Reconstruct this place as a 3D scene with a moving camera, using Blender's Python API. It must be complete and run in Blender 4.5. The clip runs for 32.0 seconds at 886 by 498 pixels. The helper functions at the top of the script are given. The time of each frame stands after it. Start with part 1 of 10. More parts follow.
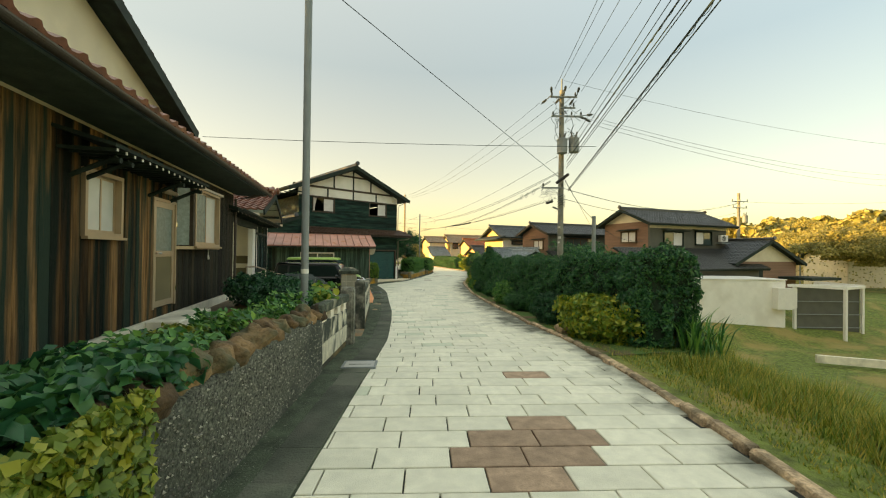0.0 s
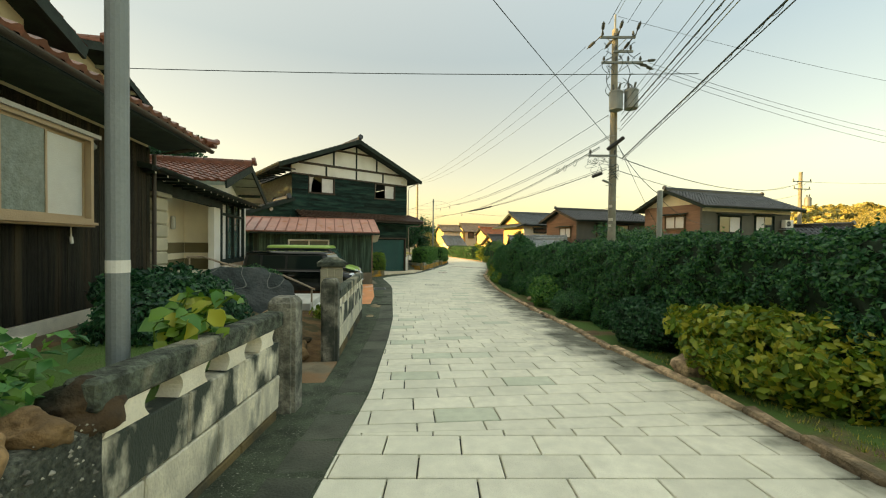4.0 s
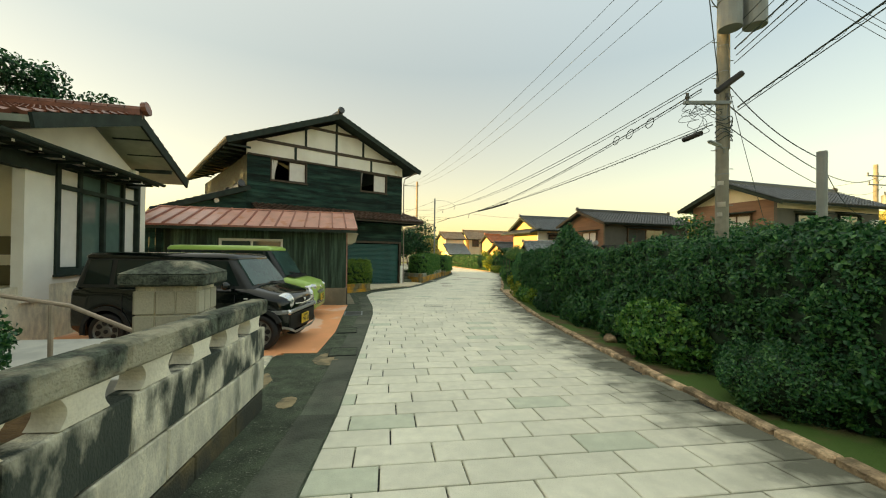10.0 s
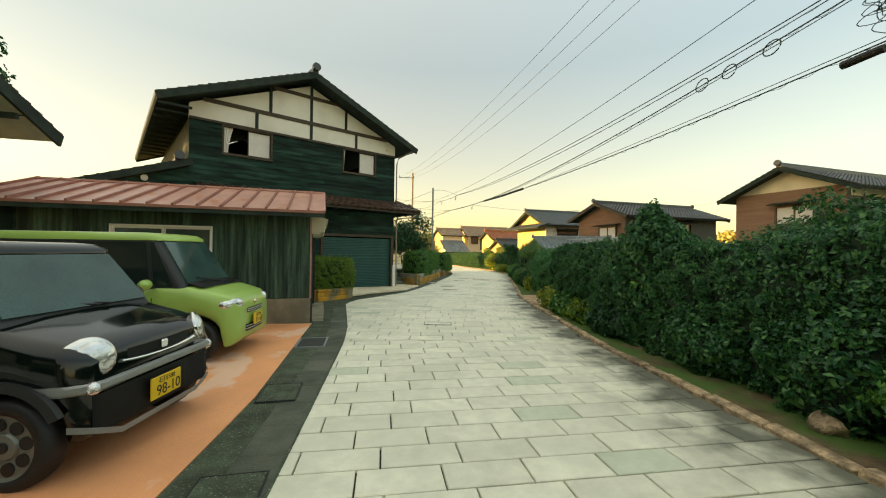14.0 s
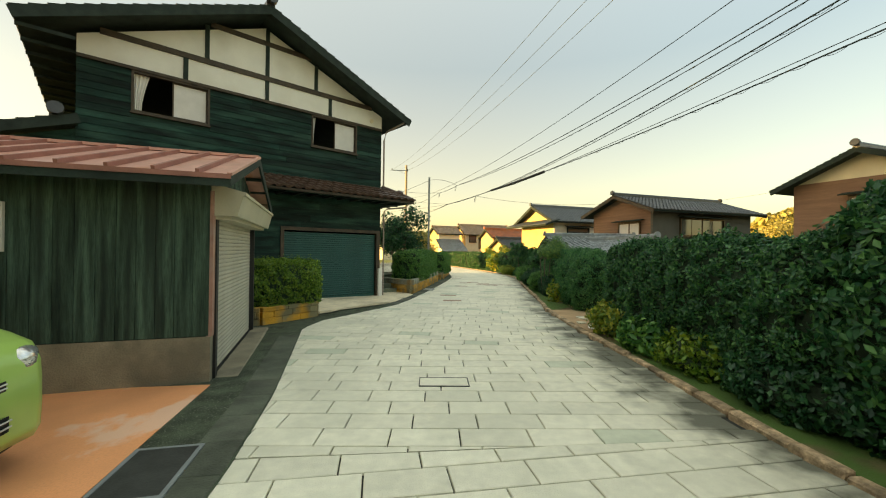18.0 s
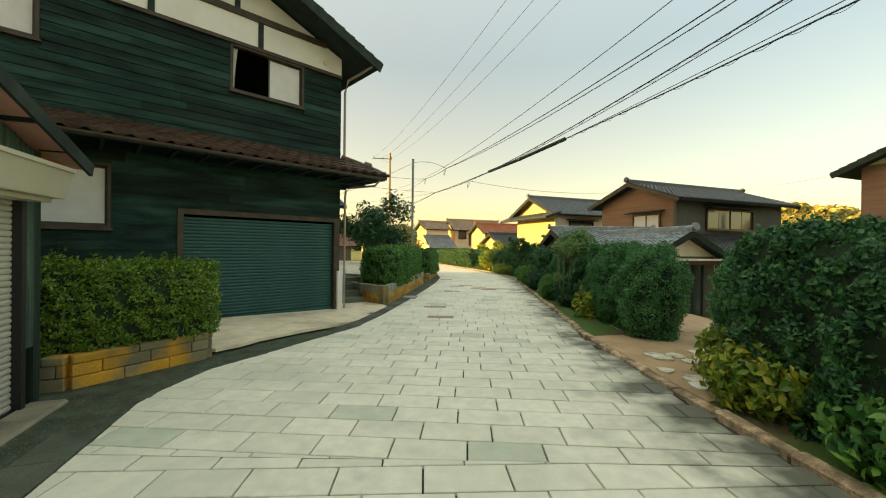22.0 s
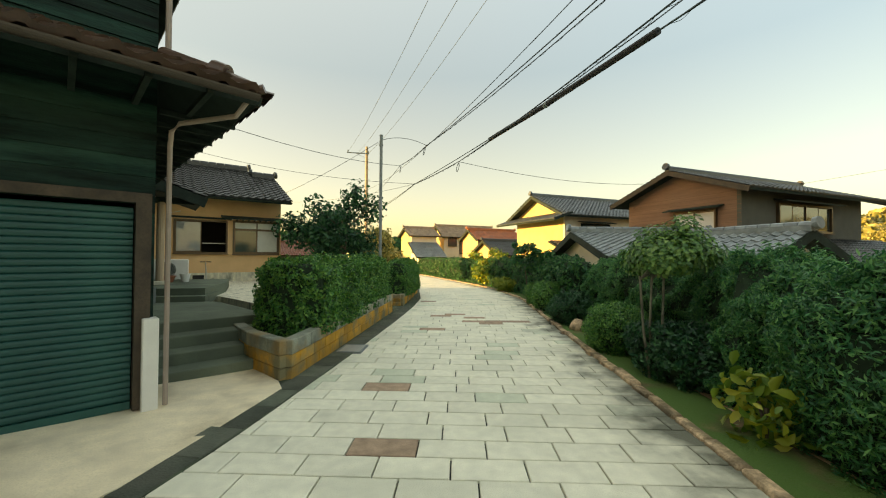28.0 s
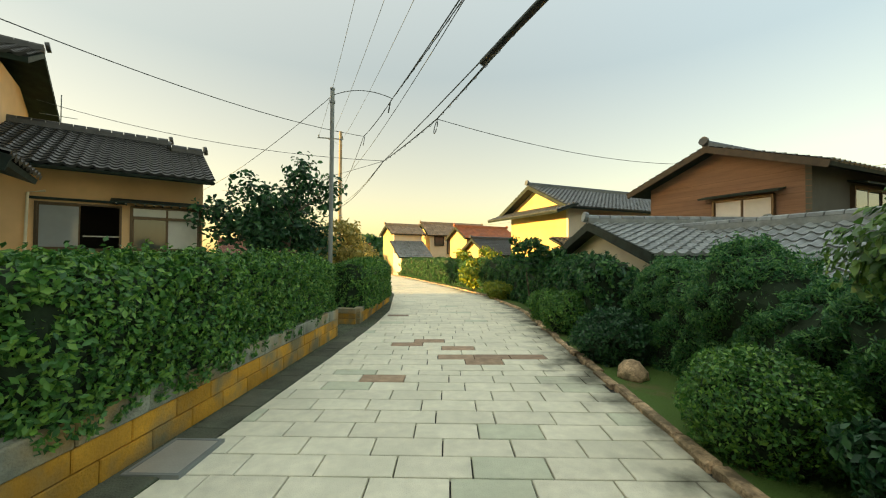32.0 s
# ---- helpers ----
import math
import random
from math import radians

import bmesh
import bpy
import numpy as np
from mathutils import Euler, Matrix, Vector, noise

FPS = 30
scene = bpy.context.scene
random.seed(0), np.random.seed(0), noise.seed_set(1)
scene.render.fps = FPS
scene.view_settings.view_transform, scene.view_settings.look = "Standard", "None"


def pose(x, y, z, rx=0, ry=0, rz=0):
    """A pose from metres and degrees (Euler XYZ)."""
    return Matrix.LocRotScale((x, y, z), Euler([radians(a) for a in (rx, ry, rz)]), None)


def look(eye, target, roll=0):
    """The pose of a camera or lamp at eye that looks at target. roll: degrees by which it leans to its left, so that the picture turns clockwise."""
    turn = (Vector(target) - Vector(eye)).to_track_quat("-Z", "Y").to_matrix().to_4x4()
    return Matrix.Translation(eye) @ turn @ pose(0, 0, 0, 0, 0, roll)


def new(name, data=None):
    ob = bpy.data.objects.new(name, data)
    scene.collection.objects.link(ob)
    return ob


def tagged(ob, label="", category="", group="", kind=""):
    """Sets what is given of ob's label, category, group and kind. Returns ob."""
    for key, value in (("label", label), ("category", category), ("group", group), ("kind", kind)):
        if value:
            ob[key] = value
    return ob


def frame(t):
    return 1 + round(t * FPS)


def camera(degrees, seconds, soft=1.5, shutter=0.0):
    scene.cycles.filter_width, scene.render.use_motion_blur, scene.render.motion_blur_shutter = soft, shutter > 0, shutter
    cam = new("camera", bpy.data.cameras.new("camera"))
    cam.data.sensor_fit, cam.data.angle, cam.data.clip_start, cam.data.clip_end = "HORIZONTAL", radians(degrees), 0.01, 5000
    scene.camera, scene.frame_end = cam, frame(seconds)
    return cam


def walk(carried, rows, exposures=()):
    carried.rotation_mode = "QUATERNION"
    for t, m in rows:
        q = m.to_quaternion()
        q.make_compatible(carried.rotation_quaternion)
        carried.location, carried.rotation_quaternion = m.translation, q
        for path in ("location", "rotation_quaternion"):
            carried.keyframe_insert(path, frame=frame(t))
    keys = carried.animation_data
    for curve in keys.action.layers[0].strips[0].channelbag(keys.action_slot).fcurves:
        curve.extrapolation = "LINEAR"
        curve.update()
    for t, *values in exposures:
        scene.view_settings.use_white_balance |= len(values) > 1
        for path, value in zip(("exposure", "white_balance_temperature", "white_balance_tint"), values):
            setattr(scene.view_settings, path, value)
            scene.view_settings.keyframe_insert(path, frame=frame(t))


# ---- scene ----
cam = camera(97.7, 32.0, soft=1.1)
METRES, EYE, TILT, LEAN, TURN = 29.4, 1.5, 0.0, 0.0, -10.3
ROWS = [
    (0.0, 0.0, 0.0, 0.0, -0.01, 0.43, -0.71),
    (0.5, -0.002, 0.0155, -0.0008, 0.52, 0.17, -0.72),
    (1.0, -0.004, 0.0311, -0.0015, 0.76, -0.13, -0.74),
    (1.5, -0.0062, 0.0465, -0.0024, 1.05, -0.3, -0.76),
    (2.0, -0.0064, 0.0627, -0.0033, 1.21, -0.53, -0.8),
    (2.5, -0.0072, 0.0786, -0.004, 1.27, -0.79, -0.75),
    (3.0, -0.0066, 0.0943, -0.0044, 1.46, -0.95, -0.75),
    (3.5, -0.0057, 0.1109, -0.0047, 1.77, -1.03, -0.69),
    (5.5, -0.011, 0.1718, -0.0084, 2.65, -0.72, -0.59),
    (6.0, -0.0119, 0.1876, -0.0087, 2.77, -0.66, -0.64),
    (6.5, -0.0134, 0.2029, -0.0093, 2.77, -0.53, -0.59),
    (7.0, -0.0138, 0.2188, -0.0097, 2.77, -0.21, -0.63),
    (7.5, -0.015, 0.2339, -0.0106, 2.7, 0.12, -0.58),
    (8.0, -0.0157, 0.2488, -0.0118, 2.62, 0.54, -0.56),
    (8.5, -0.0162, 0.2641, -0.0121, 2.61, 0.62, -0.62),
    (9.0, -0.0173, 0.2793, -0.0128, 2.36, 0.63, -0.6),
    (9.5, -0.0177, 0.2944, -0.0135, 2.28, 0.65, -0.65),
    (10.0, -0.0189, 0.3095, -0.0146, 2.17, 0.5, -0.67),
    (10.5, -0.0198, 0.324, -0.0151, 2.05, 0.42, -0.65),
    (11.0, -0.0204, 0.3396, -0.015, 1.96, 0.26, -0.65),
    (11.5, -0.0219, 0.3545, -0.0153, 1.83, 0.14, -0.71),
    (12.0, -0.0233, 0.3705, -0.0159, 1.8, 0.09, -0.74),
    (12.5, -0.0252, 0.3872, -0.0166, 1.71, 0.1, -0.78),
    (13.0, -0.0279, 0.4033, -0.0168, 1.65, 0.1, -0.69),
    (13.5, -0.0304, 0.4196, -0.0171, 1.57, 0.13, -0.75),
    (14.0, -0.033, 0.4352, -0.0175, 1.46, 0.22, -0.75),
    (14.5, -0.0343, 0.4512, -0.0185, 1.47, 0.26, -0.79),
    (16.5, -0.0396, 0.5149, -0.017, 1.06, 0.08, -0.83),
    (17.0, -0.0411, 0.5297, -0.0175, 1.0, 0.2, -0.85),
    (17.5, -0.0418, 0.5452, -0.0174, 0.86, 0.12, -0.84),
    (18.0, -0.0425, 0.5598, -0.0178, 0.68, 0.15, -0.78),
    (18.5, -0.0422, 0.5749, -0.018, 0.47, 0.17, -0.83),
    (19.0, -0.0424, 0.5897, -0.0183, 0.2, 0.05, -0.86),
    (19.5, -0.0421, 0.6047, -0.0188, -0.01, -0.1, -0.8),
    (20.0, -0.0417, 0.6208, -0.0184, -0.26, -0.23, -0.79),
    (20.5, -0.0417, 0.6366, -0.0184, -0.52, -0.28, -0.87),
    (21.0, -0.041, 0.6534, -0.019, -0.68, -0.24, -0.8),
    (21.5, -0.0412, 0.6698, -0.0193, -0.83, -0.33, -0.82),
    (22.0, -0.0409, 0.6858, -0.0192, -1.04, -0.28, -0.73),
    (22.5, -0.0395, 0.7013, -0.0187, -1.2, -0.21, -0.85),
    (23.0, -0.0377, 0.7168, -0.018, -1.37, 0.38, -0.73),
    (23.5, -0.0355, 0.7328, -0.018, -1.5, 0.93, -0.82),
    (24.0, -0.0337, 0.7483, -0.0181, -1.71, 1.18, -0.8),
    (24.5, -0.032, 0.7632, -0.0184, -1.82, 1.35, -0.7),
    (25.0, -0.03, 0.7793, -0.0183, -1.91, 1.4, -0.8),
    (25.5, -0.0293, 0.7954, -0.0192, -1.87, 1.39, -0.7),
    (27.5, -0.0253, 0.8541, -0.0173, -2.2, 0.99, -0.37),
    (28.0, -0.0248, 0.8697, -0.0176, -2.39, 0.98, -0.4),
    (28.5, -0.0232, 0.8855, -0.0184, -2.55, 1.09, -0.39),
    (29.0, -0.021, 0.9014, -0.0183, -2.88, 1.15, -0.42),
    (29.5, -0.0186, 0.9168, -0.0182, -3.19, 1.19, -0.43),
    (30.0, -0.0158, 0.9326, -0.0187, -3.35, 1.32, -0.38),
    (30.5, -0.0135, 0.9484, -0.0195, -3.56, 1.3, -0.37),
    (31.0, -0.0103, 0.9638, -0.0201, -3.67, 1.32, -0.34),
    (31.5, -0.0073, 0.9792, -0.0198, -3.79, 1.18, -0.38),
    (32.0, -0.0057, 0.9947, -0.0198, -3.92, 1.09, -0.44),
]
walk(cam, [(t, pose(0, 0, EYE, TILT, LEAN, TURN) @ pose(METRES * x, METRES * y, METRES * z, 90 + pitch, roll, yaw)) for t, x, y, z, yaw, pitch, roll in ROWS],
     exposures=((0.0, 1.95, 8700, 5), (32.0, 1.95, 8700, 5)))

# ---- world, sun ----
SUN_EL, SUN_AZ = radians(5.8), radians(-82)          # azimuth clockwise from +y: the sun stands low on the left
world = bpy.data.worlds.new("world")
scene.world = world
world.use_nodes = True
wn = world.node_tree
sky = wn.nodes.new("ShaderNodeTexSky")
sky.sky_type, sky.sun_disc, sky.sun_elevation, sky.sun_rotation = "NISHITA", False, SUN_EL, SUN_AZ
sky.air_density, sky.dust_density, sky.ozone_density = 1.0, 0.9, 1.0
up = wn.nodes.new("ShaderNodeSeparateXYZ")            # thin high haze over the clear sky: warm and dim at the horizon; overhead, above the view, brightened to light the shaded lane
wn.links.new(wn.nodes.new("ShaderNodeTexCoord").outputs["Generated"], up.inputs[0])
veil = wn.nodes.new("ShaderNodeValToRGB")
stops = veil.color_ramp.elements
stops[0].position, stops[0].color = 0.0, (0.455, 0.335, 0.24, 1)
# zenith stop is never in view; raised to fill the shaded ground with light
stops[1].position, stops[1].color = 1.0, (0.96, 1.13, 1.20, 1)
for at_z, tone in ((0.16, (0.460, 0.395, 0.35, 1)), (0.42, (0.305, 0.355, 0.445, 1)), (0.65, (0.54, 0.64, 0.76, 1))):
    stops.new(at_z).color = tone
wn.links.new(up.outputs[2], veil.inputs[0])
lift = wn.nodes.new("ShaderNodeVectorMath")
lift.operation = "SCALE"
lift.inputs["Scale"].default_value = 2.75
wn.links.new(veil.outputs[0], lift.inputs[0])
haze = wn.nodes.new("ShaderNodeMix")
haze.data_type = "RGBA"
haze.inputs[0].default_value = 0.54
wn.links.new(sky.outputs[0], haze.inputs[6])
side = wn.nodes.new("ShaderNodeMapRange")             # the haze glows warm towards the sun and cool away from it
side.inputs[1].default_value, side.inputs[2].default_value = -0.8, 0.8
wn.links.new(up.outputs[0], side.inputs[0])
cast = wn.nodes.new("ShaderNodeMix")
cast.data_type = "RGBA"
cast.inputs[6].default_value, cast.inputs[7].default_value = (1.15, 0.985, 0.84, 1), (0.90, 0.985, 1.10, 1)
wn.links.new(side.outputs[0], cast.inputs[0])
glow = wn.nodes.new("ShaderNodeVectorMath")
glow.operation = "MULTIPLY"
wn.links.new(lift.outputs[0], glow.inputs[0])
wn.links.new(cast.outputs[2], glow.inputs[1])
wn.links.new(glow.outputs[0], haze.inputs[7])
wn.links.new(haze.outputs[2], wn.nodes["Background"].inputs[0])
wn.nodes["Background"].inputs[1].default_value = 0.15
sun = new("sun", bpy.data.lights.new("sun", "SUN"))
sun.data.energy, sun.data.angle, sun.data.color = 3.2, radians(0.6), (1.0, 0.66, 0.30)
to_sun = Vector((math.sin(SUN_AZ) * math.cos(SUN_EL), math.cos(SUN_AZ) * math.cos(SUN_EL), math.sin(SUN_EL)))
sun.matrix_world = look((0, 0, 60), Vector((0, 0, 60)) - to_sun)


# ---- helpers of this scene ----
def mat(name, base, rough=0.8, metal=0.0, vary=0.12, scale=6.0, fine=60.0, bump=0.15, stain=None, stain_scale=1.2, stain_amount=0.35,
        stretch=(1, 1, 1), per_object=0.0, spec=0.5, island=0.0, world=False, edge=(0.48, 0.62), odd=0.0, moss=None):
    """A surface with two scales of colour variation, stains, grain relief, and a random shade for each piece."""
    m = bpy.data.materials.new(name)
    m.use_nodes = True
    t = m.node_tree
    b = t.nodes["Principled BSDF"]
    b.inputs["Roughness"].default_value, b.inputs["Metallic"].default_value = rough, metal
    b.inputs["Specular IOR Level"].default_value = spec
    co = t.nodes.new("ShaderNodeTexCoord")
    mp = t.nodes.new("ShaderNodeMapping")
    mp.inputs["Scale"].default_value = stretch
    t.links.new(t.nodes.new("ShaderNodeNewGeometry").outputs["Position"] if world else co.outputs["Object"], mp.inputs[0])

    def noise_at(s, detail=4):
        n = t.nodes.new("ShaderNodeTexNoise")
        n.inputs["Scale"].default_value, n.inputs["Detail"].default_value = s, detail
        t.links.new(mp.outputs[0], n.inputs["Vector"])
        return n.outputs["Fac"]

    def mix(a, c, f, mode="MIX"):
        x = t.nodes.new("ShaderNodeMix")
        x.data_type, x.blend_type = "RGBA", mode
        for s, v in ((x.inputs[0], f), (x.inputs[6], a), (x.inputs[7], c)):
            if hasattr(v, "links"):
                t.links.new(v, s)
            else:
                s.default_value = v if isinstance(v, float) else (*v, 1)
        return x.outputs[2]

    def ramp(f, lo, hi, x0, x1):
        r = t.nodes.new("ShaderNodeMapRange")
        r.inputs[1].default_value, r.inputs[2].default_value, r.inputs[3].default_value, r.inputs[4].default_value = x0, x1, lo, hi
        t.links.new(f, r.inputs[0])
        return r.outputs[0]

    dark, light = [max(0, c * (1 - vary)) for c in base], [min(1, c * (1 + vary)) for c in base]
    col = mix(dark, light, ramp(noise_at(scale), 0.0, 1.0, 0.3, 0.7))
    grain = noise_at(fine, 3)
    col = mix(col, [c * (1 - 1.2 * vary) for c in base], ramp(grain, 0.0, 0.6, 0.45, 0.75))
    if stain:
        col = mix(col, stain, ramp(noise_at(stain_scale, 6), 0.0, stain_amount, *edge))
    if per_object or island:
        if island:
            ge = t.nodes.new("ShaderNodeNewGeometry")
            rnd = ge.outputs["Random Per Island"]
        else:
            oi = t.nodes.new("ShaderNodeObjectInfo")
            rnd = oi.outputs["Random"]
        k = island or per_object
        col = mix(col, mix((1 - k,) * 3, (1 + k,) * 3, rnd), 1.0, "MULTIPLY")
        if odd:
            # a few pieces of a darker, greener batch
            col = mix(col, mix(col, (0.72, 0.78, 0.75), 1.0, "MULTIPLY"), ramp(rnd, 0.0, 1.0, 1 - odd, 1.001 - odd))
    if moss:
        # moss and damp where the mesh carries them, with a ragged outline
        wet = t.nodes.new("ShaderNodeAttribute")
        wet.attribute_name = "damp"
        rag = t.nodes.new("ShaderNodeMath")
        rag.operation = "MULTIPLY_ADD"
        t.links.new(noise_at(2.6, 7), rag.inputs[0])
        rag.inputs[1].default_value = 1.5
        t.links.new(wet.outputs["Fac"], rag.inputs[2])
        col = mix(col, [0.5 * (c + d) for c, d in zip(base, moss)], ramp(rag.outputs[0], 0.0, 0.55, 0.95, 1.30))
        col = mix(col, moss, ramp(rag.outputs[0], 0.0, 0.9, 1.25, 1.65))
    t.links.new(col, b.inputs["Base Color"])
    if bump:
        bp = t.nodes.new("ShaderNodeBump")
        bp.inputs["Strength"].default_value, bp.inputs["Distance"].default_value = bump, 0.02
        t.links.new(grain, bp.inputs["Height"])
        t.links.new(bp.outputs[0], b.inputs["Normal"])
    return m


def part(name, bm, material, parent=None, label="", smooth=False):
    """Links a bmesh as one mesh object under a thing or a part."""
    me = bpy.data.meshes.new(name)
    bm.to_mesh(me)
    bm.free()
    if material:
        me.materials.append(material)
    if smooth:
        for p in me.polygons:
            p.use_smooth = True
    ob = new(name, me)
    ob.parent = parent
    if label:
        ob["label"] = label
    return ob


def raw(name, verts, faces, material, parent=None, smooth=False):
    me = bpy.data.meshes.new(name)
    me.from_pydata(verts, [], faces)
    me.materials.append(material)
    if smooth:
        for p in me.polygons:
            p.use_smooth = True
    ob = new(name, me)
    ob.parent = parent
    return ob


def empty(name, m, label, category, group="", kind=""):
    ob = new(name)
    ob.matrix_basis = m
    return tagged(ob, label, category, group, kind)


def box(bm, x0, x1, y0, y1, z0, z1, bevel=0.0, m=None):
    r = bmesh.ops.create_cube(bm, size=1)
    vs = r["verts"]
    for v in vs:
        v.co = Vector((x0 + (v.co.x + 0.5) * (x1 - x0), y0 + (v.co.y + 0.5) * (y1 - y0), z0 + (v.co.z + 0.5) * (z1 - z0)))
    if bevel:
        es = list({e for v in vs for e in v.link_edges})
        out = bmesh.ops.bevel(bm, geom=es, offset=bevel, segments=1, affect="EDGES")
        vs = list({v for f in out["faces"] for v in f.verts} | {v for v in vs if v.is_valid})
    if m:
        for v in vs:
            v.co = m @ v.co
    return vs


def boxes(*specs, bevel=0.0):
    bm = bmesh.new()
    for s in specs:
        box(bm, *s, bevel=bevel)
    return bm


def tube(bm, pts, r, n=8, r1=None):
    """A round bar through the points, from radius r to r1."""
    pts = [Vector(p) for p in pts]
    rings = []
    for i, p in enumerate(pts):
        d = (pts[min(i + 1, len(pts) - 1)] - pts[max(i - 1, 0)]).normalized()
        a = d.orthogonal().normalized() if abs(d.z) > 0.9 else d.cross(Vector((0, 0, 1))).normalized()
        b = d.cross(a)
        k = r if r1 is None else r + (r1 - r) * i / (len(pts) - 1)
        rings.append([bm.verts.new(p + a * (k * math.cos(2 * math.pi * j / n)) + b * (k * math.sin(2 * math.pi * j / n))) for j in range(n)])
    for q, s in zip(rings, rings[1:]):
        for j in range(n):
            bm.faces.new((q[j], q[(j + 1) % n], s[(j + 1) % n], s[j]))
    bm.faces.new(rings[0][::-1])
    bm.faces.new(rings[-1])


def tubes(*specs, n=8):
    bm = bmesh.new()
    for pts, r in specs:
        tube(bm, pts, r, n)
    return bm


def prism(bm, poly, z0, z1, m=None):
    """A solid over a polygon in plan."""
    lo = [bm.verts.new((x, y, z0)) for x, y in poly]
    hi = [bm.verts.new((x, y, z1)) for x, y in poly]
    n = len(poly)
    bm.faces.new(lo[::-1])
    bm.faces.new(hi)
    for i in range(n):
        bm.faces.new((lo[i], lo[(i + 1) % n], hi[(i + 1) % n], hi[i]))
    if m:
        for v in lo + hi:
            v.co = m @ v.co


def slab(bm, p0, p1, p2, p3, t):
    """A plate with the top corners given, t thick, downwards along its normal."""
    p = [Vector(q) for q in (p0, p1, p2, p3)]
    nrm = (p[1] - p[0]).cross(p[3] - p[0]).normalized()
    if nrm.z < 0:
        p, nrm = p[::-1], -nrm
    a = [bm.verts.new(q) for q in p]
    b = [bm.verts.new(q - nrm * t) for q in p]
    bm.faces.new(a)
    bm.faces.new(b[::-1])
    for i in range(4):
        bm.faces.new((b[i], b[(i + 1) % 4], a[(i + 1) % 4], a[i]))


GROUND = ((-60, 0.0), (0, 0.0), (5, -0.12), (8, -0.27), (13, -0.45), (16, -0.52), (26, -0.62), (34, -0.68), (60, -0.9), (120, -1.2))


def interp(table, y):
    for (a, u), (b, v) in zip(table, table[1:]):
        if y <= b:
            return u + (v - u) * max(0.0, (y - a) / (b - a))
    return table[-1][1]


def gz(y):
    return interp(GROUND, y)


# plan lines of the road: the paving's edge on the left, the foot of the walls, the kerb on the right
LEFT = ((-8, -2.0), (0, -0.95), (2.6, -0.47), (5.2, -0.05), (7.9, 0.33), (10.6, 0.53), (12.7, 0.64), (16, 0.68), (19.3, 0.72), (20.7, 0.66), (22.3, 0.5), (24.4, 0.28), (25.3, 0.55),
        (26.26, 1.24), (27.0, 1.75), (27.68, 2.25), (29.0, 2.80), (31.6, 3.7), (35.2, 4.87), (38.1, 5.75), (40.6, 6.4), (46, 7.2), (58, 7.4), (80, 5.0))
RIGHT = ((-8, 1.0), (0, 2.35), (2.9, 2.99), (4.3, 3.29), (7.3, 3.83), (9.5, 3.95), (11.5, 4.2), (15, 4.5), (19.2, 4.9), (20.3, 5.12), (21.7, 5.37), (23.9, 5.72), (26.5, 6.25), (28.2, 6.85),
         (31, 7.65), (34.8, 8.8), (39.7, 10.3), (44, 10.9), (49, 10.9), (60, 10.3), (80, 8.0))


def ring(hx0, hx1, hw, z, r, n=5):
    """A rounded rectangle from hx0 to hx1 along x."""
    out = []
    for cx, cy, a0 in ((hx1 - r, hw - r, 0), (hx0 + r, hw - r, 90), (hx0 + r, -hw + r, 180), (hx1 - r, -hw + r, 270)):
        for i in range(n + 1):
            a = radians(a0 + 90 * i / n)
            out.append((cx + r * math.cos(a), cy + r * math.sin(a), z))
    return out


def loft(bm, rings, close=True, cap0=False, cap1=False):
    vs = [[bm.verts.new(p) for p in r] for r in rings]
    n = len(vs[0])
    for a, b in zip(vs, vs[1:]):
        for i in range(n if close else n - 1):
            bm.faces.new((a[i], a[(i + 1) % n], b[(i + 1) % n], b[i]))
    if cap0:
        bm.faces.new(vs[0][::-1])
    if cap1:
        bm.faces.new(vs[-1])



# ---- materials ----
M_TILE = mat("paving_stone", (0.82, 0.79, 0.63), 0.72, vary=0.09, scale=9, fine=110, bump=0.35, stain=(0.64, 0.63, 0.50), stain_scale=1.3, stain_amount=0.45, per_object=0.07, world=True, odd=0.05, moss=(0.10, 0.105, 0.075))
M_TILE_J = mat("paving_stone_far", (0.82, 0.79, 0.63), 0.72, vary=0.09, scale=9, fine=110, bump=0.35, stain=(0.64, 0.63, 0.50), stain_scale=1.3, stain_amount=0.45, island=0.07, world=True, odd=0.05, moss=(0.10, 0.105, 0.075))
M_BROWN = mat("brown_paver", (0.405, 0.280, 0.190), 0.85, vary=0.25, scale=9, fine=70, bump=0.3, per_object=0.15, world=True)
M_JOINT = mat("joint_sand", (0.035, 0.038, 0.034), 0.95, vary=0.3)
M_ASPHALT = mat("asphalt_verge", (0.066, 0.088, 0.052), 0.9, vary=0.5, scale=5, fine=90, bump=0.9, stain=(0.36, 0.37, 0.29), stain_scale=60, stain_amount=0.75, edge=(0.60, 0.70))
M_KERB = mat("mossy_kerb", (0.52, 0.37, 0.23), 0.9, vary=0.55, scale=9, fine=40, bump=1.0, stain=(0.14, 0.11, 0.065), stain_scale=3.5, stain_amount=0.8, per_object=0.25, world=True)
M_SOIL = mat("soil", (0.16, 0.105, 0.055), 0.95, vary=0.45, scale=5, fine=60, bump=0.9, stain=(0.066, 0.145, 0.024), stain_scale=1.1, stain_amount=0.95, edge=(0.34, 0.46))
M_GRASSBED = mat("grass_bed", (0.15, 0.19, 0.035), 0.95, vary=0.5, scale=7, fine=60, bump=0.9, stain=(0.34, 0.25, 0.08), stain_scale=0.45, stain_amount=0.8)
